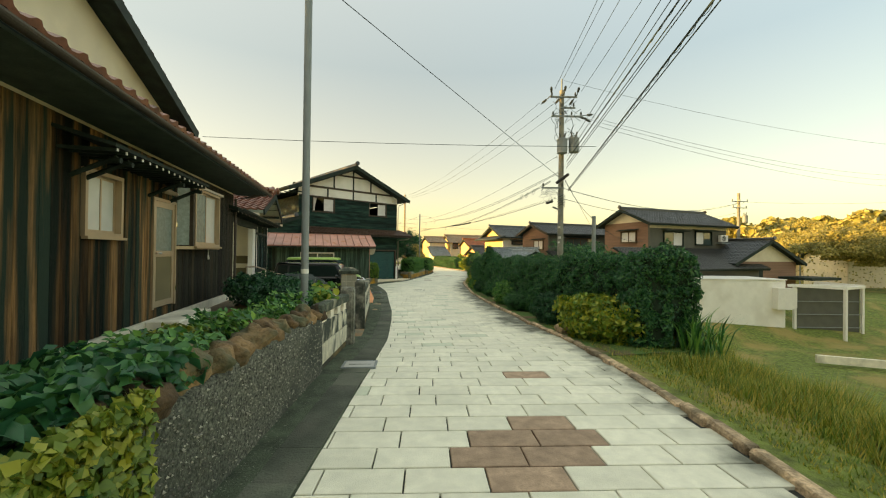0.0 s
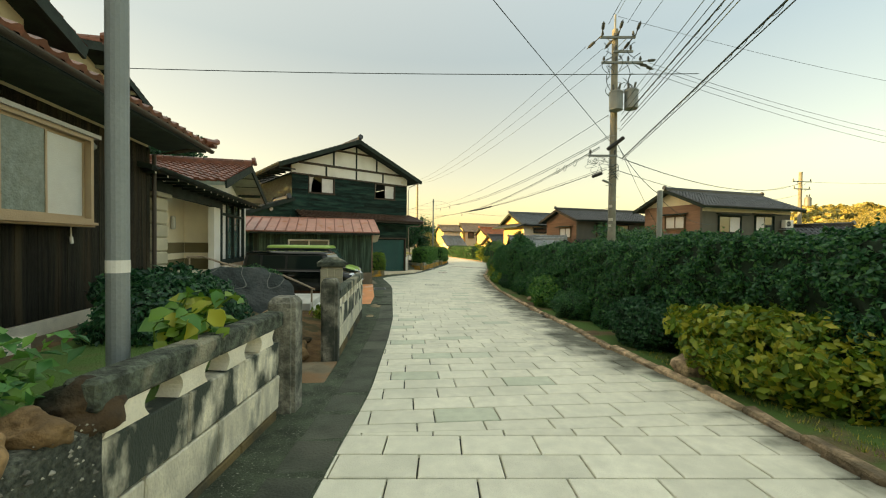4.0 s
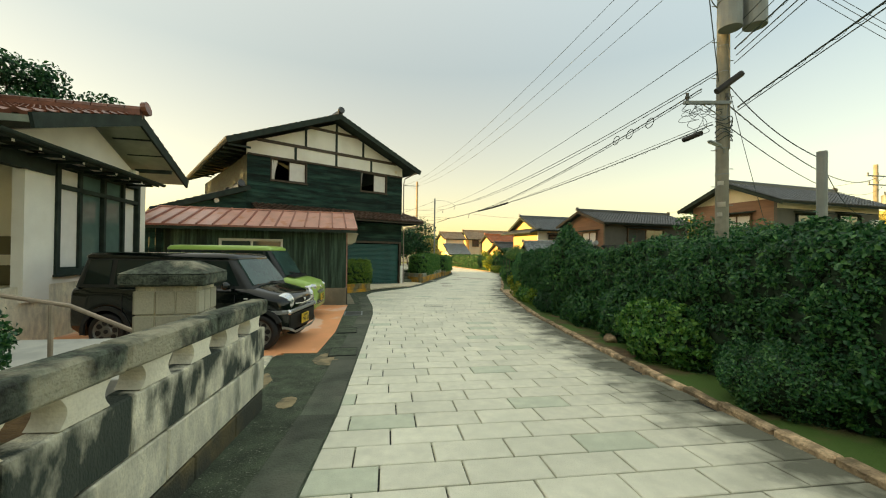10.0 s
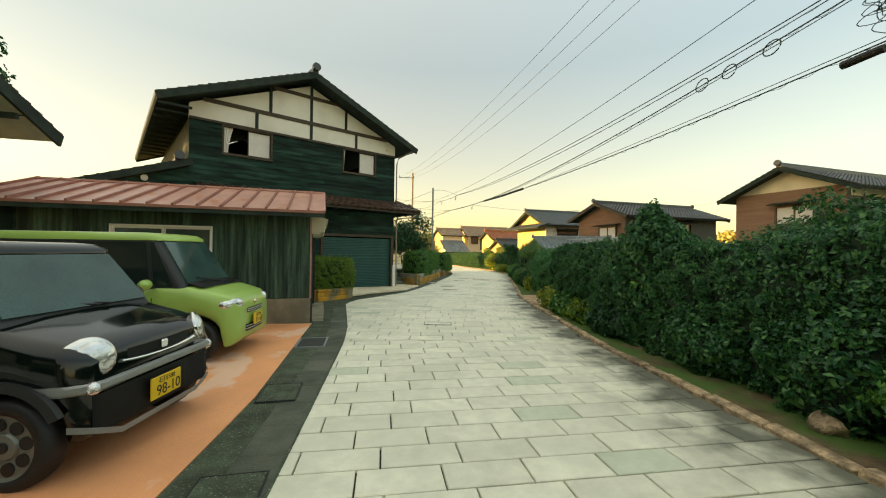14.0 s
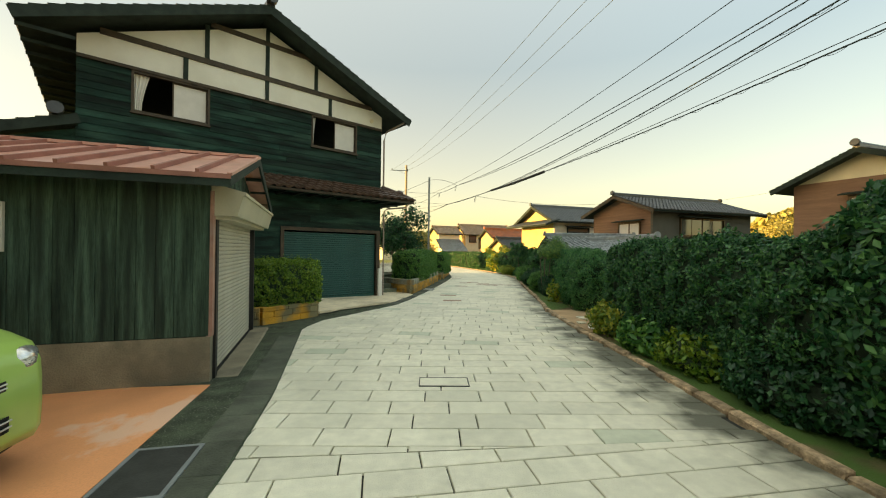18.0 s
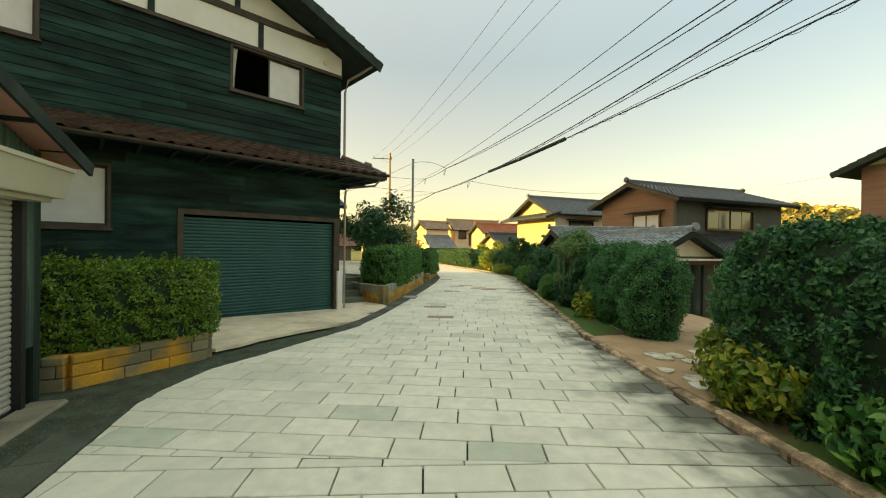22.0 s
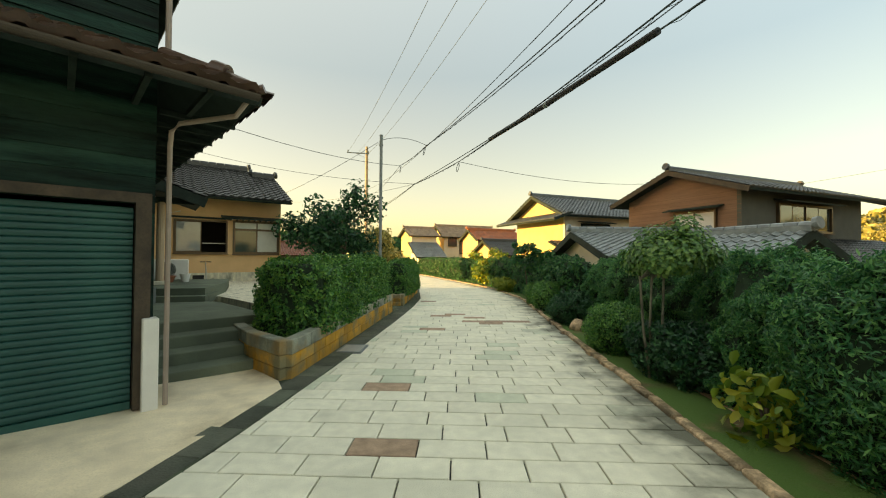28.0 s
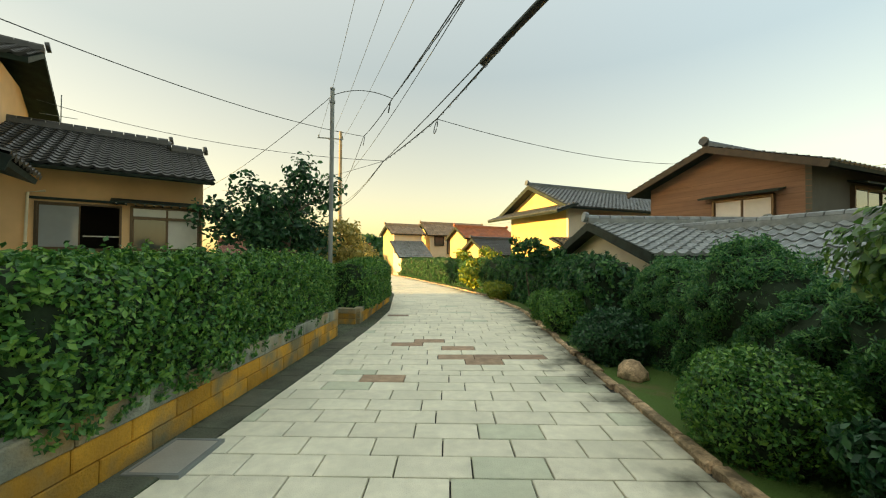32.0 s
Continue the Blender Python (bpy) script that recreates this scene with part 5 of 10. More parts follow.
def far_house(name, x, y, yaw, ln, wd, z_eave, z_ridge, wall, roof, label, base=-3.8, over=0.6, gable=None, front=None, board_mat=None):
    h = empty(name, at(x, y, yaw), label, "house", "houses below the lane")
    for sp, mt in (((0, ln, 0, 0.15, base, z_eave), front or wall), ((0, ln, wd - 0.15, wd, base, z_eave), wall), ((0, 0.15, 0.15, wd - 0.15, base, z_eave), wall), ((ln - 0.15, ln, 0.15, wd - 0.15, base, z_eave), wall)):
        part("wall", boxes(sp), mt, h)
    for xx in (0, ln - 0.15):
        bm = bmesh.new()
        a = [bm.verts.new(p) for p in ((xx, 0, z_eave), (xx, wd, z_eave), (xx, wd / 2, z_ridge - 0.12))]
        b = [bm.verts.new(v.co + Vector((0.15, 0, 0))) for v in a]
        bm.faces.new(a)
        bm.faces.new(b[::-1])
        for i in range(3):
            bm.faces.new((a[i], b[i], b[(i + 1) % 3], a[(i + 1) % 3]))
        part("gable_wall", bm, gable or wall, h)
    d = over * (z_ridge - z_eave) / (wd / 2)
    gable_roof(h, -over, ln + over, -over, wd + over, z_eave - d + 0.06, z_ridge, roof, board_mat=board_mat)
    return h



# ---- the houses' fittings ----
def lattice_boards(parent, x0, x1, z0, z1, y, w, material, holes, batten=0.03, rng=None, name="board", horizontal=False, lap=0.016):
    """Single boards over a wall, cut round its openings. Upright, or laid level with a lap."""
    rng = rng or random.Random(1)
    step = w
    n = int((z1 - z0) / step) if horizontal else int((x1 - x0) / step)
    for i in range(n + 1):
        a = (z0 if horizontal else x0) + i * step
        b = min(a + step - 0.006, z1 if horizontal else x1)
        if b - a < 0.02:
            continue
        lo, hi = (x0, x1) if horizontal else (z0, z1)
        cuts = []
        for h in holes:
            h0, h1, k0, k1 = (h[2], h[3], h[0], h[1]) if horizontal else (h[0], h[1], h[2], h[3])
            if h0 < b - 0.01 and h1 > a + 0.01:
                cuts.append((k0, k1))
        runs, c = [], lo
        for k0, k1 in sorted(cuts):
            if k0 > c:
                runs.append((c, min(k0, hi)))
            c = max(c, k1)
        if c < hi:
            runs.append((c, hi))
        for r0, r1 in runs:
            segs = [(r0, r1)]
            if horizontal and r1 - r0 > 2.6:
                k = r0 + (r1 - r0) * rng.uniform(0.35, 0.65)
                segs = [(r0, k - 0.003), (k, r1)]
            for s0, s1 in segs:
                t = rng.uniform(0.0, 0.004)
                bm = bmesh.new()
                if horizontal:
                    v = [(s0, y - 0.004, b), (s1, y - 0.004, b), (s1, y - lap - t, a), (s0, y - lap - t, a), (s0, y, b), (s1, y, b), (s1, y, a), (s0, y, a)]
                else:
                    v = [(a, y - lap - t, s0), (b, y - lap - t, s0), (b, y - lap - t, s1), (a, y - lap - t, s1), (a, y, s0), (b, y, s0), (b, y, s1), (a, y, s1)]
                vs = [bm.verts.new(p) for p in v]
                for f in ((0, 1, 2, 3), (4, 7, 6, 5), (0, 4, 5, 1), (1, 5, 6, 2), (2, 6, 7, 3), (3, 7, 4, 0)):
                    bm.faces.new([vs[k] for k in f])
                bmesh.ops.recalc_face_normals(bm, faces=bm.faces)
                part(name, bm, material, parent)


def slats(parent, x0, x1, z0, z1, y, pitch, material, name="slat"):
    """A roller shutter's curved slats, one by one, in the plane y, facing -y."""
    n = int((z1 - z0) / pitch)
    me = None
    for i in range(n):
        z = z0 + i * pitch
        if me is None:
            bm = bmesh.new()
            pr = ((0.0, 0.0), (0.010, 0.010), (0.014, pitch * 0.5), (0.010, pitch - 0.012), (0.0, pitch - 0.003), (-0.012, pitch - 0.003), (-0.012, 0.0))
            a = [bm.verts.new((x0, y - o, zz)) for o, zz in pr]
            b = [bm.verts.new((x1, y - o, zz)) for o, zz in pr]
            for j in range(len(pr)):
                bm.faces.new((a[j], a[(j + 1) % len(pr)], b[(j + 1) % len(pr)], b[j]))
            bm.faces.new(a[::-1])
            bm.faces.new(b)
            bmesh.ops.recalc_face_normals(bm, faces=bm.faces)
            ob = part(name, bm, material, parent)
            me = ob.data
        else:
            ob = new(name, me)
            ob.parent = parent
        ob.location = (0, 0, z)


def curtain(parent, x0, x1, z0, z1, y, amp=0.02, folds=9, taper=0.0, material=None):
    bm = bmesh.new()
    n = folds * 4
    rows = []
    for k in range(5):
        t = k / 4
        rows.append([bm.verts.new((x0 + (x1 - x0) * (i / n) * (1 - taper * math.sin(math.pi * t * 0.5)), y + amp * math.sin(2 * math.pi * folds * i / n), z1 + (z0 - z1) * t)) for i in range(n + 1)])
    for a, b in zip(rows, rows[1:]):
        for i in range(n):
            bm.faces.new((a[i], a[i + 1], b[i + 1], b[i]))
    return part("curtain", bm, material or M_CURTAIN, parent, smooth=True)


def downpipe(parent, pts, r=0.03, material=None):
    return part("downpipe", tubes((pts, r), n=10), material or M_PIPE, parent)


# -- house of charred boards
H_HOLES = [(-1.55, 0.02, 4.06, 5.02), (2.69, 4.22, 4.06, 5.02), (1.92, 5.0, -0.9, 1.50), (-0.9, 0.88, 1.18, 2.28)]
rb = random.Random(6)
lattice_boards(house_h, -2.47, 5.16, 3.0, 4.99, -0.002, 0.155, M_BLACKWOOD, H_HOLES, rng=rb, horizontal=True)
lattice_boards(house_h, -2.47, 5.16, -0.5, 2.6, -0.002, 0.19, M_BLACKWOOD, H_HOLES, rng=rb, horizontal=True, lap=0.010)
for x0, x1 in ((-1.5, -1.2), (2.74, 2.86)):
    curtain(house_h, x0, x1, 4.12, 4.98, 0.10, folds=4, taper=0.5)
curtain(house_h, -0.74, -0.03, 4.12, 4.97, 0.10, folds=9)
curtain(house_h, 3.48, 4.17, 4.12, 4.97, 0.10, folds=9)
curtain(house_h, -0.8, 0.82, 1.22, 1.75, 0.12, folds=14)
part("garage_header", boxes((1.82, 5.13, -0.05, 0.0, 1.50, 1.60)), M_TRIM_BR, house_h)
part("garage_jamb", boxes((1.82, 1.92, -0.05, 0.12, -0.6, 1.5)), M_TRIM_BR, house_h)
part("garage_jamb", boxes((5.0, 5.13, -0.05, 0.12, -0.6, 1.5)), M_TRIM_BR, house_h)
shutter_h = empty("roller_shutter", Matrix(), "", "")
shutter_h.parent = house_h
slats(shutter_h, 1.93, 4.99, -0.52, 1.48, 0.07, 0.066, M_SHUTTER_B)
part("bottom_bar", boxes((1.93, 4.99, 0.04, 0.09, -0.60, -0.525)), M_SHUTTER_B, shutter_h)
part("white_post", boxes((5.06, 5.2, -0.12, 0.05, -0.62, 0.32), bevel=0.01), M_WHITE, house_h, "white-painted post at the garage corner")
downpipe(house_h, [(5.80, -0.80, 2.55), (5.72, -0.70, 2.40), (5.34, -0.16, 2.36), (5.28, -0.07, 2.28), (5.27, -0.06, 2.1), (5.27, -0.06, -0.6)], 0.026, M_PIPE_T := mat("taupe_pipe", (0.34, 0.27, 0.225), 0.45, vary=0.12, stain=(0.22, 0.18, 0.15), stain_scale=3))
downpipe(house_h, [(5.6, -0.7, 5.25), (5.3, -0.1, 5.0), (5.24, -0.06, 4.7), (5.24, -0.06, 3.1)], 0.03, M_PIPE_T)
part("vent_cap", tubes((((4.75, -0.02, 5.28), (4.75, -0.05, 5.28)), 0.07), n=14), M_CREAM, house_h)
for i in range(17):
    x = -2.1 + i * 0.47
    part("rafter", boxes((x, x + 0.05, -0.9, 0.0, 2.50, 2.555)), M_DARKTRIM, house_h)
for i in range(12):
    y = -0.6 + 0.75 * i
    part("rafter", boxes((-3.3, -2.47, y, y + 0.06, 5.12, 5.19)), M_DARKTRIM, house_h)
# lean-to wing on its left
wave_roof("wing_roof_tiles", house_h, (-5.6, -0.35, 2.50), (0, 4.2, 0), (3.1, 0, 1.15), 0, 0, M_TILE_BLACK)
bm = bmesh.new()
slab(bm, (-5.6, -0.35, 2.48), (-5.6, 3.85, 2.48), (-2.47, 3.85, 3.64), (-2.47, -0.35, 3.64), 0.12)
part("wing_roof_deck", bm, M_DARKTRIM, house_h)
bm = bmesh.new()
prism(bm, [(-5.1, -0.9), (-2.47, -0.9), (-2.47, 3.47), (-5.1, 2.52)], 0.0, 0.14, Matrix(((1, 0, 0, 0), (0, 0, 1, 0), (0, 1, 0, 0), (0, 0, 0, 1))))
bmesh.ops.recalc_face_normals(bm, faces=bm.faces)
part("wing_wall", bm, M_BLACKWOOD, house_h)
bm = bmesh.new()
board(bm, (-5.62, -0.33, 2.44), (-2.4, -0.33, 3.62), 0.05, 0.2)
part("wing_barge", bm, M_DARKTRIM, house_h)
ridge("wing_ridge", house_h, (-2.75, -0.32, 3.58), (-2.75, 2.0, 3.58), M_TILE_BLACK, r=0.10)
part("porch_lamp", tubes((((-3.55, -0.02, 3.0), (-3.55, -0.1, 3.0)), 0.09), n=14), M_WHITE, house_h)


def ac_unit(m, label="pale outdoor air conditioner unit"):
    a = empty("air_conditioner", m, label, "air conditioner")
    part("case", boxes((-0.4, 0.4, -0.14, 0.14, 0.05, 0.60), bevel=0.02), M_WHITE, a)
    bm = bmesh.new()
    tube(bm, ((-0.1, -0.142, 0.32), (-0.1, -0.15, 0.32)), 0.21, 20)
    part("fan_grille", bm, M_DARKTRIM, a)
    for i in range(4):
        r = 0.05 + 0.045 * i
        bm = bmesh.new()
        tube(bm, [(-0.1 + r * math.cos(t), -0.153, 0.32 + r * math.sin(t)) for t in [2 * math.pi * k / 18 for k in range(19)]], 0.005, 4)
        part("grille_ring", bm, M_WHITE, a)
    for x in (-0.3, 0.25):
        part("foot", boxes((x, x + 0.06, -0.16, 0.16, 0.0, 0.05)), M_BLACK, a)
    return a



# -- shed
rb = random.Random(9)
lattice_boards(shed_s, -5.2, 0.0, -0.04, 1.83, -0.001, 0.18, M_GREYWOOD, [(-3.48, -1.81, 0.9, 1.4)], rng=rb, lap=0.012)
window(shed_s, -3.48, -1.81, 0.9, 1.4, -0.012, M_WHITE, [M_PANE, M_PANE], fr=0.035, sill=False)
for i in range(15):
    x = -5.49 + i * 0.39
    bm = bmesh.new()
    board(bm, (x, -0.43, 1.765), (x, 1.75, 2.425), 0.034, 0.05)
    part("roof_seam", bm, M_REDSEAM, shed_s)
part("ridge_cap", boxes((-5.5, 0.28, 1.65, 1.85, 2.385, 2.425)), M_REDMETAL, shed_s)
part("fascia", boxes((-5.5, 0.28, -0.445, -0.422, 1.62, 1.745)), M_DARKTRIM, shed_s)
part("eave_flashing", boxes((-5.5, 0.29, -0.46, -0.446, 1.70, 1.75)), M_REDSEAM, shed_s)
for ya, yb_, za in ((-0.43, 1.75, 1.69), (3.6, 1.75, 1.70)):
    bm = bmesh.new()
    board(bm, (0.27, ya, za), (0.27, yb_, 2.35), 0.03, 0.13)
    part("barge_board", bm, M_DARKTRIM, shed_s)
bm = bmesh.new()
board(bm, (0.275, -0.44, 1.752), (0.275, 1.75, 2.412), 0.05, 0.03)
part("verge_flashing", bm, M_REDMETAL, shed_s, "faded red metal verge with a pale edge")
for i in range(8):
    y = -0.25 + i * 0.5
    zz = 2.29 - 0.30 * abs(y - 1.75)
    part("purlin_end", boxes((0.0, 0.25, y, y + 0.05, zz - 0.03, zz + 0.02)), M_DARKTRIM, shed_s)
bm = bmesh.new()
prism(bm, [(0.0, 1.6), (3.2, 1.6), (3.2, 1.80), (1.75, 2.30), (0.0, 1.78)], -0.1, -0.005, Matrix(((0, 0, 1, 0), (1, 0, 0, 0), (0, 1, 0, 0), (0, 0, 0, 1))))
bmesh.ops.recalc_face_normals(bm, faces=bm.faces)
part("gable_boarding", bm, M_GREYWOOD, shed_s)
sh = empty("roller_shutter", pose(-0.03, 0, 0, 0, 0, 90), "", "")
sh.parent = shed_s
slats(sh, 0.2, 2.94, -0.56, 1.34, 0.0, 0.055, M_SHUTTER)
part("bottom_bar", boxes((0.2, 2.94, -0.03, 0.02, -0.62, -0.56)), M_BLACK, sh)
part("lock_plate", boxes((1.1, 1.22, -0.035, -0.03, -0.60, -0.575)), M_ALU_W, sh)
part("guide_rail", boxes((-0.03, 0.05, 0.10, 0.20, -0.62, 1.32)), M_BLACK, shed_s)
part("guide_rail", boxes((-0.03, 0.05, 2.94, 3.0, -0.62, 1.32)), M_BLACK, shed_s)
part("door_post", boxes((-0.02, 0.035, -0.012, 0.09, -0.05, 1.62)), mat("pink_faded_post", (0.38, 0.20, 0.15), 0.7, vary=0.2, scale=6, stain=(0.3, 0.28, 0.25), stain_scale=3), shed_s)
part("threshold", boxes((0.0, 0.30, 0.1, 3.15, -0.75, -0.56), bevel=0.02), M_CONC_F, shed_s)

# -- house of upright boards
rb = random.Random(15)
A_HOLES = [(-0.78, 0.02, 1.64, 2.47), (0.90, 1.74, 0.3, 2.34), (1.76, 3.44, 1.52, 2.72)]
lattice_boards(house_a, -5.0, 1.75, 0.36, 2.97, -0.001, 0.155, M_BROWNWOOD, A_HOLES, rng=rb, lap=0.018)
lattice_boards(house_a, 1.75, 5.26, 0.36, 2.97, -0.001, 0.155, M_CHARBROWN, A_HOLES, rng=rb, lap=0.018)
window(house_a, -0.78, 0.02, 1.64, 2.47, -0.02, M_ALU_T, [M_FROST, M_FROST])
door = empty("door", Matrix(), "bronze aluminium door with a frosted upper pane", "")
door.parent = house_a
part("door_frame", boxes((0.90, 0.95, -0.04, 0.08, 0.5, 2.34), (1.69, 1.74, -0.04, 0.08, 0.5, 2.34), (0.95, 1.69, -0.04, 0.08, 2.29, 2.34)), M_ALU_T, door)
part("door_leaf", boxes((0.95, 1.03, -0.02, 0.02, 0.52, 2.29), (1.61, 1.69, -0.02, 0.02, 0.52, 2.29), (1.03, 1.61, -0.02, 0.02, 2.19, 2.29), (1.03, 1.61, -0.02, 0.02, 1.36, 1.46), (1.03, 1.61, -0.02, 0.02, 0.52, 0.62)), M_ALU_T, door)
part("door_panel", boxes((1.03, 1.61, -0.008, 0.008, 0.62, 1.36)), M_OCHRE_D, door)
# pane is opaque; the room's darkness is put into its colour
part("door_glass", boxes((1.03, 1.61, -0.008, 0.008, 1.46, 2.19)), M_FROST_D, door, "frosted glass with a dark room behind")
part("door_handle", tubes((((0.99, -0.07, 1.42), (1.10, -0.07, 1.42)), 0.012), (((0.99, -0.07, 1.42), (0.99, -0.02, 1.42)), 0.012)), M_CHROME, door)
for z in (0.75, 1.9):
    part("hinge", tubes((((1.71, -0.05, z), (1.71, -0.05, z + 0.08)), 0.012)), M_CHROME, door)
part("wall_lamp", tubes((((1.0, -0.12, 2.46), (1.3, -0.12, 2.46)), 0.045), (((1.3, -0.12, 2.46), (1.5, -0.12, 2.46)), 0.035), n=12), M_ALU_T, house_a)
# projecting window, its end pane slanting back to the wall
bay = empty("window", Matrix(), "projecting window with frosted panes in a bronze frame", "")
bay.parent = house_a
bm = bmesh.new()
prism(bm, [(1.77, -0.03), (2.0, -0.21), (2.02, -0.19), (1.79, -0.01)], 1.57, 2.66)
bmesh.ops.recalc_face_normals(bm, faces=bm.faces)
part("end_pane", bm, M_FROST_D, bay)
window(house_a, 2.02, 3.42, 1.55, 2.68, -0.22, M_ALU_T, [M_FROST_D, M_FROST], depth=0.22, fr=0.05)
part("bay_post", boxes((1.95, 2.02, -0.235, -0.005, 1.55, 2.68)), M_TRIM_BR, bay)
for z0, z1, mt, k in ((2.68, 2.73, M_ALU_W, 0.05), (1.49, 1.55, M_ALU_T, 0.0)):
    bm = bmesh.new()
    prism(bm, [(1.74, -0.002), (1.74, -0.03 - k), (1.99, -0.23 - k), (3.46 + k, -0.24 - k), (3.46 + k, -0.002)], z0, z1)
    bmesh.ops.recalc_face_normals(bm, faces=bm.faces)
    part("bay_cap" if z0 > 2 else "bay_sill", bm, mt, bay)
part("pipe_stub", tubes((((3.5, -0.09, 2.66), (3.68, -0.09, 2.62)), 0.05), n=12), M_STEEL, house_a)
# little hood with exposed rafter ends
hood = bmesh.new()
slab(hood, (-1.3, -0.62, 2.66), (1.6, -0.62, 2.66), (1.6, -0.001, 2.84), (-1.3, -0.001, 2.84), 0.04)
part("hood", hood, M_DARKTRIM, house_a)
for i in range(16):
    x = -1.22 + i * 0.18
    r_ = part("hood_rafter", boxes((x, x + 0.035, -0.58, -0.001, 2.585, 2.62)), M_DARKTRIM, house_a)
    part("rafter_end", boxes((x, x + 0.035, -0.588, -0.58, 2.585, 2.62)), M_WHITE, r_)
for x in (-1.0, -0.75, 0.75, 1.5):
    part("hood_bracket", tubes((((x, -0.02, 2.33), (x, -0.22, 2.43), (x, -0.48, 2.56)), 0.03), (((x, -0.40, 2.53), (x, -0.52, 2.52)), 0.034)), M_DARKTRIM, house_a)
downpipe(house_a, [(5.5, -0.8, 3.07), (5.36, -0.4, 2.94), (5.33, -0.06, 2.87), (5.33, -0.06, 0.3), (5.33, -0.35, 0.1)], 0.035)
part("soffit", boxes((-13.0, 5.7, -0.77, 0.0, 3.02, 3.05)), M_SOFFIT_D, house_a)
part("cable_hook", tubes((((3.3, -0.06, 1.49), (3.3, -0.06, 1.36)), 0.008), (((3.3, -0.06, 1.36), (3.3, -0.07, 1.27)), 0.02)), M_WHITE, house_a)
part("door_step", boxes((0.6, 2.0, -0.55, -0.065, 0.1, 0.36), bevel=0.015), M_CONC_L, house_a)
# ridge ends along the verge
for i in range(9):
    t = i / 8
    part("verge_tile", boxes((5.73, 5.89, -0.80 + 2.2 * t - 0.12, -0.80 + 2.2 * t + 0.13, 3.15 + 0.95 * t, 3.22 + 0.95 * t), bevel=0.02), M_TILE_RED, house_a)
part("corner_tile", tubes((((5.55, -0.80, 3.22), (5.86, -0.86, 3.26), (5.98, -0.88, 3.31)), 0.06), n=10), M_TILE_RED, house_a)

# -- house with the porch
window(house_b, 0.36, 3.12, 0.6, 2.6, -0.01, M_DARKTRIM, [M_CURTAIN, M_TEAL, M_TEAL, M_CURTAIN], fr=0.09, sill=True)
part("transom", boxes((0.42, 3.06, -0.03, 0.06, 2.12, 2.2)), M_DARKTRIM, house_b)
for x in (1.0, 1.75, 2.45):
    part("mullion", boxes((x - 0.04, x + 0.04, -0.03, 0.06, 0.68, 2.52)), M_DARKTRIM, house_b)
part("corner_post", boxes((-0.35, 0.2, -0.04, 0.12, 0.2, 2.6)), M_PLASTER, house_b)
part("porch_side", boxes((0.05, 0.2, 0.12, 0.9, 0.3, 2.6)), M_CREAM, house_b)
part("brown_band", boxes((-4.4, 0.045, 0.885, 0.9, 0.35, 1.25)), M_OCHRE_D, house_b)
part("brown_band", boxes((0.036, 0.05, 0.12, 0.874, 0.35, 1.25)), M_OCHRE_D, house_b)
part("cream_stripe", boxes((0.026, 0.036, 0.12, 0.874, 0.78, 0.95)), M_CREAM, house_b)
part("cream_stripe", boxes((-4.4, 0.026, 0.875, 0.885, 0.78, 0.95)), M_CREAM, house_b)
lamp = part("wall_lamp", boxes((-0.9, -0.78, 0.80, 0.875, 1.62, 1.98), bevel=0.01), M_ALU_W, house_b)
part("lamp_glass", boxes((-0.88, -0.80, 0.785, 0.80, 1.65, 1.95)), M_FROST, lamp)
part("porch_beam", boxes((-5.2, 0.2, -0.1, 0.05, 2.3, 2.55)), M_DARKTRIM, house_b)
pil = empty("pillar", pose(-3.85, 0.15, 0), "pillar of rough cream stone blocks", "")
pil.parent = house_b
for i in range(7):
    bm = bmesh.new()
    box(bm, -0.27, 0.27, -0.27, 0.27, 0.0, 0.27, bevel=0.03)
    ob = part("stone_block", bm, M_STONE, pil)
    ob.location = (0, 0, 0.25 + i * 0.28)
part("pillar_cap", boxes((-0.33, 0.33, -0.33, 0.33, 2.21, 2.3), bevel=0.02), M_STONE, pil)
for i in range(17):
    x = -5.2 + i * 0.48
    r_ = part("rafter", boxes((x, x + 0.05, -0.55, 0.3, 2.50, 2.55)), M_DARKTRIM, house_b)
    part("rafter_end", boxes((x, x + 0.05, -0.556, -0.55, 2.5, 2.55)), M_WHITE, r_)
gutter(house_b, (-5.3, -0.66, 2.60), (2.8, -0.66, 2.60), material=M_DARKTRIM)
for i in range(4):
    bm = bmesh.new()
    y = 0.6 - 0.34 * i
    board(bm, (3.6, -0.5, 3.05) if i == 0 else (2.0 + 0.62 * i, -0.5, 3.86 - 0.23 * i), (3.6, 0.3, 3.05) if i == 0 else (2.0 + 0.62 * i, 0.3, 3.86 - 0.23 * i), 0.07, 0.09)
    part("purlin", bm, M_DARKTRIM, house_b)
part("vent", boxes((1.0, 1.5, -0.0, 0.019, 0.2, 0.36)), M_DARKTRIM, house_b)

